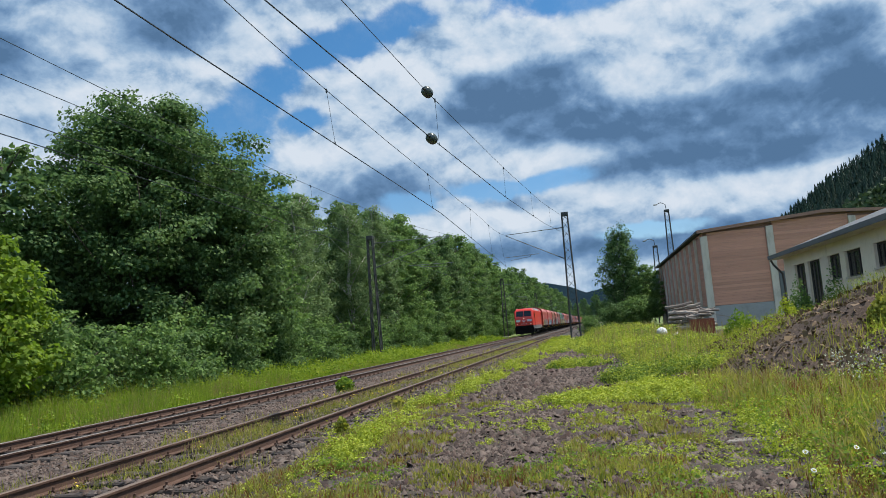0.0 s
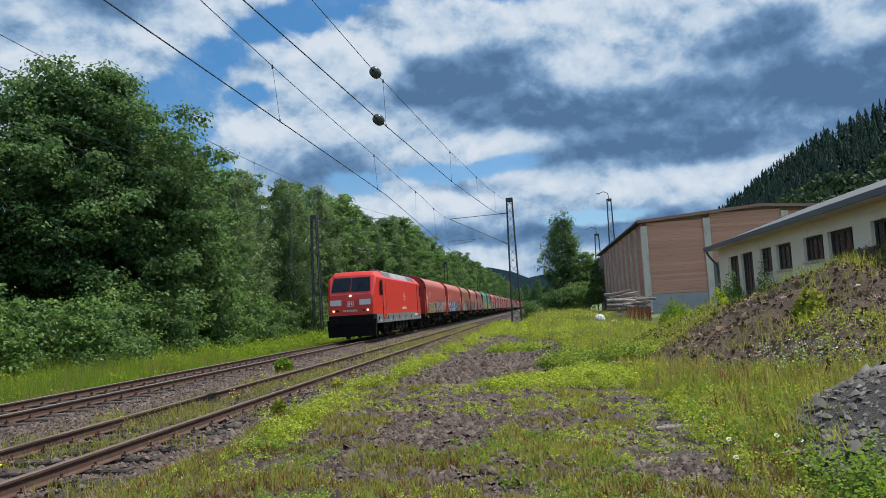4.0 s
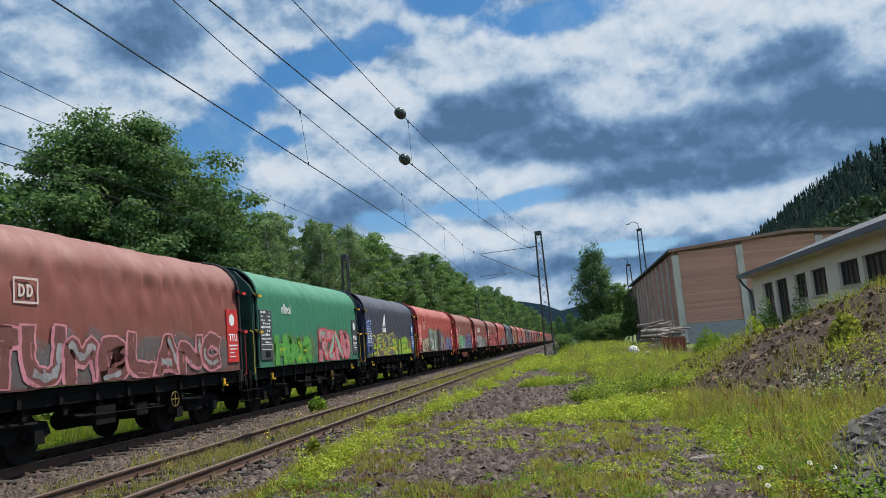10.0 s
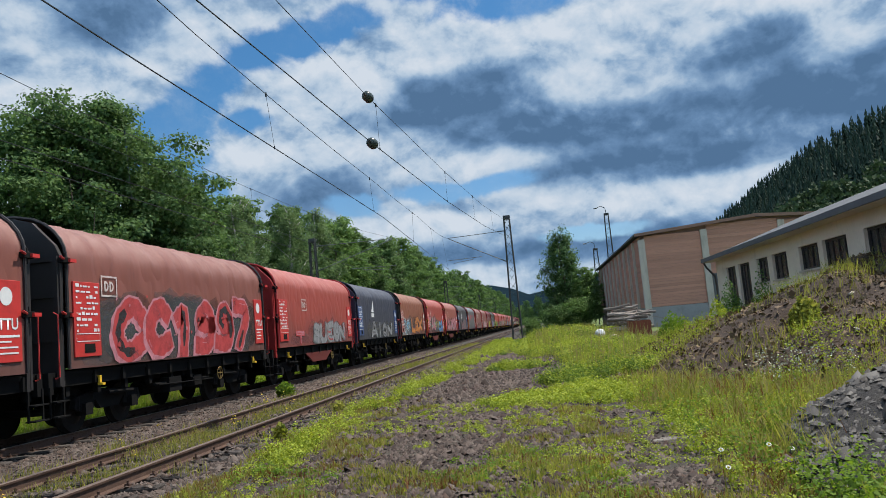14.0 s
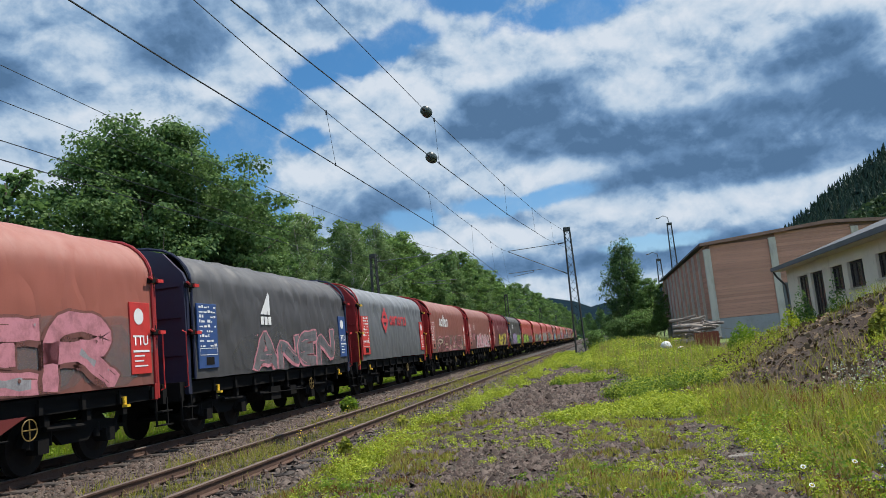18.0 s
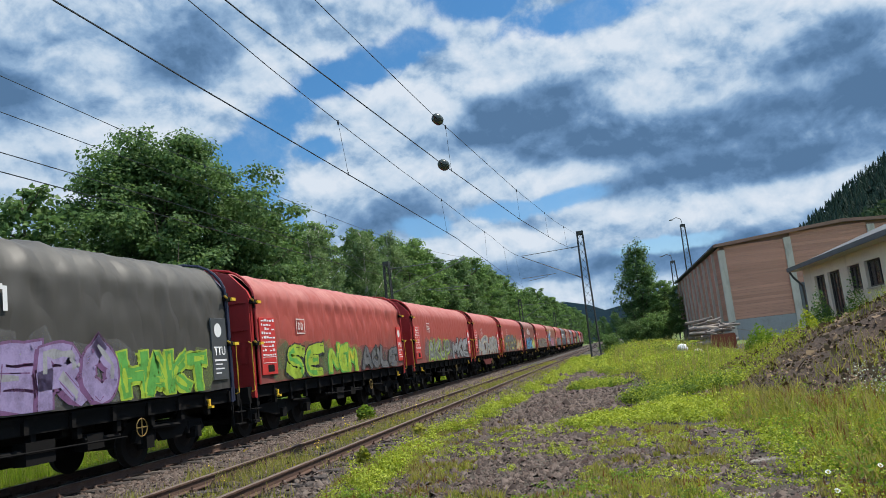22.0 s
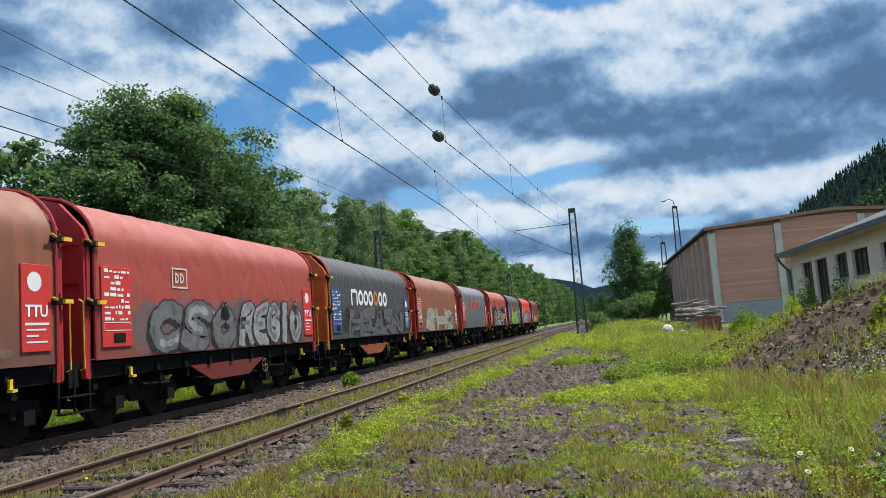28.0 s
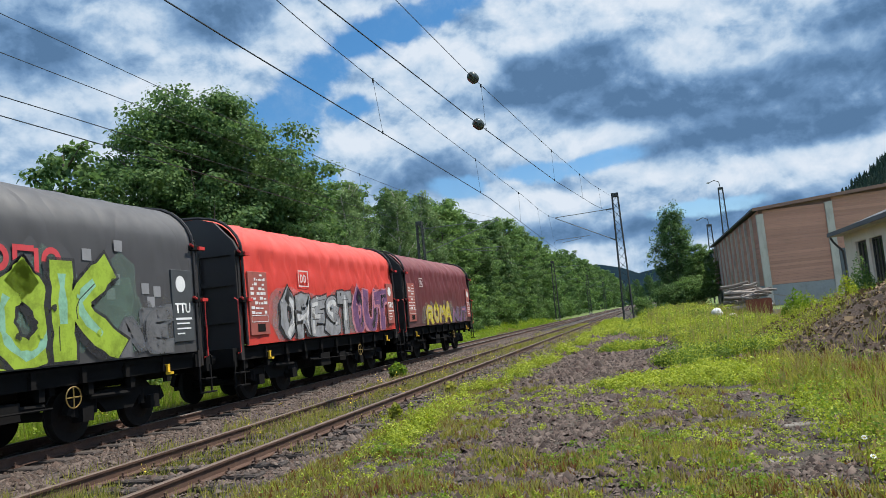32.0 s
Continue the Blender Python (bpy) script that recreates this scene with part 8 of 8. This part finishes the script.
def verge():
    x, y, r = sow(130000, -18.8, -12.3, 9, 130, 2.2, 81)
    h = r.uniform(0.18, 0.5, len(x)) * (0.6 + 0.9 * patchy(x, y, 2.2, 1)) * np.interp(x, [-18.5, -15, -13], [1.25, 1.0, 0.6])
    w = 0.012 + y / 1800
    dry = patchy(x, y, 3.0, 2) > 0.72
    for name, k, mat, label in (("meadow_grass", ~dry, "meadow", "bright green uncut grass on the verge behind the far track"), ("dry_meadow_grass", dry, "grass_dry", "yellowish dry grass on the verge behind the far track")):
        tagged(new(name, blades(name, x[k], y[k], gz(x[k], y[k]) - 0.02, h[k], w[k] * 1.6, M[mat], 0.35, 82, True)), label, "grass", kind="stuff")
    x, y, r = sow(9000, -18.6, -14.6, 12, 120, 2.0, 83)
    k = patchy(x, y, 2.6, 3) > 0.45
    leafy("verge_weeds", x[k], y[k], r.uniform(0.3, 0.9, k.sum()), 0.06 + y[k] / 900, M["meadow"], "bright green weeds at the foot of the bushes", 84)
    x, y, r = sow(9000, -60, -18, 10, 120, 1.5, 85)
    tagged(new("wood_edge_grass", blades("wood_edge_grass", x, y, gz(x, y), r.uniform(0.3, 0.8, len(x)), np.full(len(x), 0.09), M["grass"], 0.4, 86, True)), "rough grass at the edge of the wood", "grass", kind="stuff")

    x, y, r = sow(460, -17.6, -13.4, 13, 90, 1.6, 181)
    k = patchy(x, y, 2.2, 33) > 0.42
    x, y = x[k], y[k]
    mounds("verge_herbs", np.stack([x, y], -1), r.uniform(0.2, 0.55, len(x)), r.uniform(0.2, 0.75, len(x)), 0.05 + y / 700, 110, M["meadow"], "clumps of lush green herbs on the verge", 182)

    def tall(x, y):
        return np.clip(2.2 * patchy(x, y, 1.2, 31) - 0.3, 0, 1)
    x, y, h, hue, w = tufts(6000, -18.6, -13.6, 11, 34, 1.0, 87, tall, 0.40, 1.15, 16, 0.022)
    for name, k, mat, label in (("tall_verge_grass", hue < 0.66, "meadow", "tall green grass before the bushes"), ("tall_dry_grass", hue >= 0.66, "grass_dry", "tall yellow-brown grass before the bushes")):
        tagged(new(name, blades(name, x[k], y[k], gz(x[k], y[k]) - 0.02, h[k], w[k], M[mat], 0.3, 88, True)), label, "grass", kind="stuff")


verge()


def track_weeds():
    # grass between the rails of the near track and beside it
    x, y, r = sow(90000, -8.1, -4.2, 5, 75, 1.9, 91)
    dens = np.where(np.abs(x - NEAR) < 0.68, 1.0, np.where(x > -5.2, 0.45, 0.30)) * (patchy(x, y, 0.9, 4) > np.where(np.abs(x - NEAR) < 0.68, 0.28, 0.52))
    k = (r.random(len(x)) < dens) & (np.abs(np.abs(x - NEAR) - 0.7535) > 0.08)
    x, y = x[k], y[k]
    z = np.full(len(x), -0.23)
    h = r.uniform(0.06, 0.26, len(x)) * (0.5 + 0.9 * patchy(x, y, 1.3, 5))
    dry = r.random(len(x)) < 0.35
    for name, q, mat in (("track_grass", ~dry, "grass"), ("dry_track_grass", dry, "grass_dry")):
        tagged(new(name, blades(name, x[q], y[q], z[q], h[q], 0.010 + y[q] / 2200, M[mat], 0.45, 92, True)), "thin grass growing between the rails of the near track" if mat == "grass" else "dry stalks growing between the rails", "grass", kind="stuff")
    # tufts between the tracks
    for k, (cx, cy, rad, top) in enumerate(((-8.2, 24.1, 0.28, 0.42), (-4.62, 13.2, 0.12, 0.26), (-4.7, 17.5, 0.12, 0.2))):
        r = np.random.default_rng(95 + k)
        n = 700 if rad > 0.2 else 160
        a, q = r.uniform(0, 6.283, n), rad * np.sqrt(r.random(n))
        hh = top * r.random(n) ** 0.6 * (1.1 - q / rad * 0.5)
        p = np.stack([cx + np.cos(a) * q, cy + np.sin(a) * q, -0.22 + hh], -1)
        tagged(new("weed_tuft", leaves("weed_tuft", p, r.uniform(0.05, 0.11, n), M["grass"] if k else M["leaf_bright"], 0.0, 99 + k)), "leafy green weed tuft growing in the ballast", "plant", "weed tufts")


track_weeds()


def bright_weeds():
    r = np.random.default_rng(101)
    # band along the near track
    y = 8.8 + 58 * r.random(520) ** 1.5
    mid = np.interp(y, [8.8, 12, 16, 23, 36, 50, 66], [-3.25, -3.5, -3.45, -3.1, -2.75, -2.8, -3.1])
    half = np.interp(y, [8.8, 12, 16, 23, 36, 66], [0.25, 0.34, 0.42, 0.42, 0.6, 0.8])
    x = mid + half * r.uniform(-1, 1, len(y))
    k = 0.6 * patchy(x, y, 1.1, 6) + 0.4 * patchy(x, y, 0.4, 26) > 0.39
    x, y = x[k], y[k]
    mounds("weed_band", np.stack([x, y], -1), r.uniform(0.07, 0.21, len(x)) * (1 + y / 60), 0.06 + 0.34 * r.random(len(x)) ** 1.7, 0.019 + y / 1000, 110, M["weed"], "band of bright yellow-green weeds along the near track", 102)
    # patches on the open ground: x, y, half sizes, height, number, share of darker plants
    rows = ((0.35, 14.3, 1.5, 1.05, 0.24, 150, 0.0), (1.25, 15.6, 1.0, 1.0, 0.28, 70, 0.05), (0.50, 18.0, 0.55, 0.7, 0.56, 36, 0.7), (1.5, 19.2, 0.95, 1.0, 0.66, 60, 0.5), (2.6, 20.2, 0.9, 1.4, 0.52, 60, 0.35), (-0.75, 24.9, 0.95, 1.1, 0.38, 80, 0.3),
        (1.9, 25.5, 1.3, 2.6, 0.50, 90, 0.3), (3.2, 29, 1.5, 4.0, 0.55, 110, 0.25), (1.0, 33, 1.9, 4.5, 0.50, 130, 0.2), (3.4, 37, 1.8, 5.0, 0.45, 90, 0.2), (-1.3, 43, 1.6, 7.0, 0.34, 120, 0.05), (0.3, 54, 2.2, 9.0, 0.40, 120, 0.2), (2.8, 52, 2.4, 9, 0.85, 110, 0.4), (2.0, 68, 3.0, 10, 0.9, 110, 0.4), (1.5, 80, 3, 10, 1.1, 90, 0.4))
    X, Y, H, D = [], [], [], []
    for cx, cy, rx, ry, h, n, shade in rows:
        a, q = r.uniform(0, 6.283, n), np.sqrt(r.random(n))
        X.append(cx + rx * q * np.cos(a))
        Y.append(cy + ry * q * np.sin(a))
        H.append(h * r.uniform(0.5, 1.05, n) * (1 - 0.35 * q ** 3))
        D.append(r.random(n) < shade)
    X, Y, H, D = map(np.concatenate, (X, Y, H, D))
    wide = (0.13 + 0.34 * H) * r.uniform(0.8, 1.3, len(X)) * (1 + Y / 90)
    for name, k, mat, label in (("bright_weeds", ~D, "weed", "spreading patches of bright yellow-green weeds"), ("dark_weeds", D, "weed_dark", "darker green shrubby weeds among the bright ones")):
        mounds(name, np.stack([X[k], Y[k]], -1), wide[k], H[k], 0.022 + Y[k] / 850, 110, M[mat], label, 103 if mat == "weed" else 104)
    # tall grass and stalks behind
    x, y, r = sow(9000, -0.6, 5.2, 17, 85, 1.3, 105)
    k = (patchy(x, y, 1.8, 8) > 0.48) & ((x > 0.6) | (y > 27))
    x, y = x[k], y[k]
    tagged(new("tall_grass", blades("tall_grass", x, y, gz(x, y), r.uniform(0.15, 0.65, len(x)), 0.01 + y / 2000, M["grass"], 0.3, 106, True)), "tall grass among the weeds", "grass", kind="stuff")
    q = r.random(len(x)) < 0.30
    tagged(new("dry_stalks", blades("dry_stalks", x[q] + 0.3, y[q] + 0.3, gz(x[q], y[q]), r.uniform(0.4, 1.1, q.sum()), 0.008 + y[q] / 2600, M["grass_dry"], 0.2, 107)), "dry brown stalks among the weeds", "grass", kind="stuff")
    # short brownish grass between the patches and the heap
    x, y, r = sow(16000, 1.6, 5.0, 11, 27, 1.2, 108)
    k = patchy(x, y, 0.9, 29) > 0.36
    x, y = x[k], y[k]
    for name, q, mat in (("heath_grass", r.random(len(x)) < 0.5, "grass_dry"), ("heath_sorrel", r.random(len(x)) < 0.22, "sorrel"), ("heath_green", r.random(len(x)) < 0.4, "grass")):
        tagged(new(name, blades(name, x[q], y[q], gz(x[q], y[q]), r.uniform(0.05, 0.21, q.sum()), 0.013 + y[q] / 1500, M[mat], 0.45, 109, True)), "short brownish grass and sorrel at the foot of the spoil heap", "grass", kind="stuff")


bright_weeds()


def near_ground():
    # short tufts and moss over the foreground gravel
    def short(x, y):
        bare = np.exp(-((x - np.interp(y, [3, 9, 16, 24], [-0.6, -1.3, -1.7, -1.5])) / np.interp(y, [3, 9, 16, 24], [0.8, 1.0, 1.3, 1.0])) ** 2)
        bare = bare * np.interp(y, [3, 7, 11, 14], [0.20, 0.40, 0.95, 1.0])
        bare = np.maximum(bare, np.exp(-((x - np.interp(y, [6, 9, 13], [1.0, 1.35, 1.1])) / 0.45) ** 2) * (y > 6))
        f = 0.5 * patchy(x, y, 1.0, 9) + 0.5 * patchy(x, y, 0.34, 10)
        return np.clip((f - np.interp(y, [3, 6, 9, 12], [0.25, 0.29, 0.36, 0.38]) - 0.42 * bare) * 5, 0, 1)

    def high(x, y):
        f = 0.6 * patchy(x, y, 1.1, 16) + 0.4 * patchy(x, y, 0.4, 17)
        return np.clip((f - np.interp(x, [1.2, 1.9, 2.6, 5], [0.75, 0.40, 0.26, 0.26])) * 4, 0, 1)

    for tag, rows, tall in (("short", tufts(34000, -4.3, 3.6, 2.8, 17, 1.5, 111, short, 0.03, 0.12, 9, 0.014), False), ("high", tufts(6000, 1.2, 5.8, 4.6, 16, 1.2, 117, high, 0.10, 0.42, 11, 0.015), True)):
        x, y, h, hue, w = rows
        w = w * (1 + y / 14)
        for name, q, mat, label in (("grass", hue < 0.50, "grass", "fresh yellow-green grass"), ("dry_grass", (hue >= 0.50) & (hue < 0.74), "grass_dry", "yellowish dry grass"), ("sorrel", hue >= 0.74, "sorrel", "red-brown sorrel sprigs")):
            name = tag + "_" + name
            tagged(new(name, blades(name, x[q], y[q], gz(x[q], y[q]) - 0.005, h[q], w[q], M[mat], 0.5, 112, True)), label + (" standing high beside the rock heap" if tall else " in short tufts over gravel"), "grass", kind="stuff")
    # low leafy plants
    x, y, r = sow(5200, -3.8, 2.4, 2.9, 15, 1.4, 113)
    k = 0.6 * patchy(x, y, 0.8, 14) + 0.4 * patchy(x, y, 0.3, 34) > 0.50
    x, y = x[k], y[k]
    mounds("ground_weeds", np.stack([x, y], -1), r.uniform(0.03, 0.11, len(x)), r.uniform(0.02, 0.085, len(x)), np.full(len(x), 0.014) * (1 + y / 16), 30, M["weed"], "low yellow-green weeds on the gravel", 114)
    x, y, r = sow(420, -3.4, 0.8, 3.4, 9.0, 1.0, 115)
    k = patchy(x, y, 0.7, 15) > 0.52
    x, y = x[k], y[k]
    mounds("ground_herbs", np.stack([x, y], -1), r.uniform(0.06, 0.16, len(x)), r.uniform(0.05, 0.16, len(x)), np.full(len(x), 0.028), 40, M["leaf_bright"], "leafy green weeds on the gravel", 116)
    # herbs in the high grass and on the edge of the rock heap
    x, y, r = sow(900, 1.4, 5.4, 4.6, 15, 1.1, 123)
    k = 0.5 * patchy(x, y, 1.0, 23) + 0.5 * patchy(x, y, 0.45, 24) > 0.46
    x, y = x[k], y[k]
    mounds("yellow_green_weeds", np.stack([x, y], -1), r.uniform(0.07, 0.20, len(x)), r.uniform(0.10, 0.36, len(x)), 0.017 + y / 800, 80, M["weed"], "bright yellow-green weeds among the high grass", 124)
    x, y, r = sow(260, 1.6, 5.0, 4.6, 14, 1.1, 119)
    mounds("herbs", np.stack([x, y], -1), r.uniform(0.10, 0.24, len(x)), r.uniform(0.16, 0.46, len(x)), np.full(len(x), 0.032), 70, M["leaf_bright"], "broad-leaved herbs beside the rock heap", 120)
    x, y, r = sow(90, 1.9, 3.3, 4.5, 6.4, 1.0, 121)
    mounds("dark_herbs", np.stack([x, y], -1), r.uniform(0.12, 0.24, len(x)), r.uniform(0.2, 0.45, len(x)), np.full(len(x), 0.038), 70, M["leaf_bright"], "dark green leafy herbs at the foot of the rock heap", 122)


near_ground()


def heap_plants():
    r = np.random.default_rng(131)
    x, y = r.uniform(2.8, 14, 26000), r.uniform(9.5, 28, 26000)
    z, h = spoil_z(x, y)
    k = (h > 0.05) & (patchy(x, y, 1.6, 21) > 0.60 + 0.10 * np.clip(h - 0.6, 0, 1))
    x, y, z = x[k], y[k], z[k]
    tagged(new("heap_grass", blades("heap_grass", x, y, z, r.uniform(0.08, 0.45, len(x)), np.full(len(x), 0.016), M["grass"], 0.4, 132, True)), "thin grass growing on the spoil heap", "grass", kind="stuff")
    x, y = r.uniform(2.8, 13, 5200), r.uniform(9.5, 24, 5200)
    z, h = spoil_z(x, y)
    k = (h > 0.03) & (patchy(x, y, 1.3, 22) > 0.60 + 0.22 * np.clip(h - 0.3, 0, 1))
    P = np.repeat(np.stack([x[k], y[k], z[k]], -1), 14, 0)
    P = P + r.normal(0, 1, P.shape) * np.array((0.09, 0.09, 0.0)) + np.array((0, 0, 1)) * (r.random((len(P), 1)) * r.uniform(0.08, 0.4, (k.sum(), 1)).repeat(14, 0))
    tagged(new("heap_weeds", leaves("heap_weeds", P, r.uniform(0.02, 0.05, len(P)), M["weed"], 0.0, 134)), "scattered low weeds on the flank of the spoil heap", "weeds", kind="stuff")
    # brown leaf litter and bark among the stones
    x, y = r.uniform(2.6, 15, 60000), r.uniform(9, 29, 60000)
    z, h = spoil_z(x, y)
    k = h > 0.05
    p = np.stack([x[k], y[k], z[k] + r.uniform(0.0, 0.05, k.sum())], -1)
    tagged(new("leaf_litter", leaves("leaf_litter", p, r.gamma(2.0, 0.020, len(p)) + 0.03, M["litter"], -0.1, 135, np.zeros((len(p), 3)))), "brown leaf litter and bark on the spoil heap", "litter", kind="stuff")
    # bushy weeds on the crest and before the building
    for j, (cx, cy, rad, top, mat) in enumerate(((7.8, 28.3, 0.45, 1.3, "leaf_bright"), (7.3, 28.0, 0.35, 0.9, "leaf_bright"), (6.3, 28.0, 0.4, 1.2, "weed"), (5.9, 27.4, 0.45, 0.8, "weed"), (5.2, 29.0, 0.6, 0.8, "weed"), (7.6, 14.6, 0.5, 0.7, "weed"), (5.0, 15.2, 0.25, 0.4, "grass"), (9.6, 19.0, 0.5, 0.7, "weed"), (4.4, 26.2, 0.5, 0.8, "leaf_bright"), (8.3, 29.4, 0.45, 1.9, "leaf_mid"), (7.5, 31.0, 0.5, 1.7, "leaf_mid"), (8.0, 33.0, 0.5, 1.5, "leaf_bright"))):
        n = 1500
        top = top * 1.35
        a, q = r.uniform(0, 6.283, n), rad * np.sqrt(r.random(n))
        px, py = cx + np.cos(a) * q, cy + np.sin(a) * q
        base = spoil_z(px, py)[0]
        base = np.where((py > 8.2) & (py < 29.8) & (px < 16.8), np.maximum(base, gz(px, py)), gz(px, py))
        p = np.stack([px, py, base + top * r.random(n) ** 0.8 * (1.1 - 0.6 * q / rad)], -1)
        tagged(new("weed_bush", leaves("weed_bush", p, r.uniform(0.04, 0.10, n), M[mat], -0.2, 133 + j)), "upright leafy weed on the spoil heap", "plant", "weeds on the heap")


heap_plants()


def flowers():
    head = bmesh.new()
    for k in range(9):
        a = 6.283 * k / 9
        vs = [(0.012 * math.cos(a), 0.012 * math.sin(a), 0.0), (0.036 * math.cos(a - 0.3), 0.036 * math.sin(a - 0.3), 0.008), (0.045 * math.cos(a), 0.045 * math.sin(a), 0.004), (0.036 * math.cos(a + 0.3), 0.036 * math.sin(a + 0.3), 0.008)]
        head.faces.new([head.verts.new(v) for v in vs])
    head = bm_mesh("flower_head", head, M["petal_white"])
    stalk = bmesh.new()
    rod(stalk, (0, 0, 0), (0.01, 0, 1.0), 0.004, 5)
    stalk = bm_mesh("stalk", stalk, M["grass"])
    mid = bmesh.new()
    bmesh.ops.create_icosphere(mid, subdivisions=1, radius=0.013)
    mid = bm_mesh("flower_middle", mid, M["petal_yellow"])
    for k, (x, y, z) in enumerate(((1.35, 6.25, 0.31), (1.35, 6.07, 0.21), (1.81, 6.63, 0.26), (1.95, 6.5, 0.24))):
        g = float(gz(x, y))
        t = tagged(empty("white_flower", (x, y, g)), "white wild flower on a thin stalk", "flower", "wild flowers")
        part("stalk", stalk, t).scale = (1, 1, z - g)
        f = part("flower_head", head, t, at=(0, 0, z - g))
        f.rotation_euler, f.scale = (0.7, 0.1 * k, 0), (0.5, 0.5, 0.5)
        part("flower_middle", mid, t, at=(0, -0.004, z - g + 0.003)).scale = (0.5, 0.5, 0.5)
    r = np.random.default_rng(141)
    P = []
    for k in range(60):
        x, y = (r.uniform(-8, -4.2), r.uniform(7, 30)) if k < 34 else (r.uniform(-15.5, -13), r.uniform(16, 50))
        P += [(x + r.normal(0, 0.05), y + r.normal(0, 0.05), (-0.02 if k < 34 else float(gz(x, y)) + 0.45) + r.normal(0, 0.05)) for _ in range(6)]
    tagged(new("yellow_flowers", leaves("yellow_flowers", np.array(P), r.uniform(0.025, 0.05, len(P)), M["petal_yellow"], -0.6, 142)), "small yellow flowers in the track and verge", "flowers", kind="stuff")
    P = []
    for k in range(46):
        x, y = r.uniform(3.2, 4.8), r.uniform(11.5, 14.5)
        P += [(x + r.normal(0, 0.04), y + r.normal(0, 0.04), float(gz(x, y)) + r.uniform(0.25, 0.6)) for _ in range(10)]
    tagged(new("white_umbels", leaves("white_umbels", np.array(P), r.uniform(0.02, 0.04, len(P)), M["petal_pale"], -0.8, 143)), "pale white umbel flowers before the spoil heap", "flowers", kind="stuff")


flowers()


# ---- small things on the ground ----
def small_things():
    # log pile before the hall
    q = random.Random(5)
    t = tagged(empty("log_pile", (5.4, 48.0, float(gz(5.4, 48.0)))), "untidy pile of bleached grey logs and boards before the hall", "log pile")
    for k in range(46):
        layer = k // 10
        y = q.uniform(-1.2, 1.2)
        z = 0.3 + 0.30 * layer + q.uniform(-0.04, 0.1)
        l = q.uniform(0.7, 1.9)
        x0 = q.uniform(-1.3, 0.1)
        bm = bmesh.new()
        rr = q.uniform(0.05, 0.12)
        tilt = q.uniform(-1.0, 1.0)
        tube(bm, [(x0, y, z), (x0 + l / 2, y + tilt * 0.5, z + q.uniform(-0.03, 0.08)), (x0 + l, y + tilt, z + q.uniform(-0.22, 0.22))], [rr, rr * 0.95, rr * 0.8], 7)
        part("log", (bm, M["log"]), t)
    bm = bmesh.new()
    bar(bm, (1.4, -0.6, 0.95), (3.6, -0.8, 0.45), 0.16, 0.05)
    part("log", (bm, M["log"]), t, "long pale board")
    # rusty crate and a white sack
    t = tagged(empty("rusty_crate", (5.55, 44.0, float(gz(5.55, 44.0)))), "rusty red-brown open steel crate standing in the weeds", "crate")
    rust = surface("red_brown_rust", (0.24, 0.07, 0.035), (0.16, 0.05, 0.03), scale=2, fine=24, rough=0.9, bump=0.5)
    for a in ((-0.6, 0.6, -0.45, -0.41), (-0.6, 0.6, 0.41, 0.45), (-0.6, -0.56, -0.41, 0.41), (0.56, 0.6, -0.41, 0.41)):
        bm = bmesh.new()
        box(bm, *a, 0.1, 0.85)
        part("side", (bm, rust), t)
    bm = bmesh.new()
    box(bm, -0.6, 0.6, -0.45, 0.45, -0.1, 0.098)
    part("floor", (bm, rust), t)
    bm = bmesh.new()
    bmesh.ops.create_icosphere(bm, subdivisions=3, radius=0.27)
    for v in bm.verts:
        v.co.z *= 0.9 if v.co.z > 0 else 0.6
        v.co *= 1 + 0.30 * noise.noise(v.co * 5)
    ob = tagged(new("white_sack", bm_mesh("white_sack", bm, M["white"], True)), "crumpled white plastic sack lying in the weeds", "sack")
    ob.location = (3.0, 38.6, float(gz(3.0, 38.6)) + 0.40)
    bm = bmesh.new()
    bmesh.ops.create_icosphere(bm, subdivisions=2, radius=0.22)
    for v in bm.verts:
        v.co.z *= 0.6
        v.co *= 1 + 0.3 * noise.noise(v.co * 6)
    ob = tagged(new("pale_stone", bm_mesh("pale_stone", bm, M["concrete"])), "pale grey stone lying in the weeds", "stone")
    ob.location = (3.7, 38.8, float(gz(3.7, 38.8)) + 0.25)
    # slab and boards sunk into the path
    for k, (x, y, w, d, a) in enumerate(((1.42, 9.0, 0.52, 0.22, 0.1), (1.5, 12.4, 0.7, 0.25, -0.1), (0.9, 7.4, 0.4, 0.2, 0.3))):
        ob = tagged(new("concrete_slab", bm_mesh("concrete_slab", soft_box(-w / 2, w / 2, -d / 2, d / 2, -0.08, 0.006, 0.01, 1), M["slab"])), "weathered concrete slab sunk into the path", "slab", "slabs in the path")
        ob.location, ob.rotation_euler = (x, y, float(gz(x, y))), (0, 0, a)
    # pale broken stones on the heaps
    for k, (x, y, w) in enumerate(((4.9, 14.6, 0.10), (5.3, 13.6, 0.12), (6.2, 16.0, 0.10), (4.3, 13.4, 0.07), (6.9, 17.4, 0.09))):
        z = float(spoil_z(np.array([x]), np.array([y]))[0][0])
        ob = tagged(new("pale_stone", stones("pale_stone", [0.0], [0.0], [0.0], [w], M["concrete"], 0.55, 150 + k)), "pale broken stone lying on the spoil heap", "stone", "pale stones")
        ob.location = (x, y, z + w * 0.25)


small_things()


# ---- what moves ----
def motions():
    for thing, start in TRAIN:
        walk(thing, [(t, pose(FAR, start - SPEED * t, 0)) for t in (0.0, 8.0, 16.0, 24.0, 32.0)])


motions()
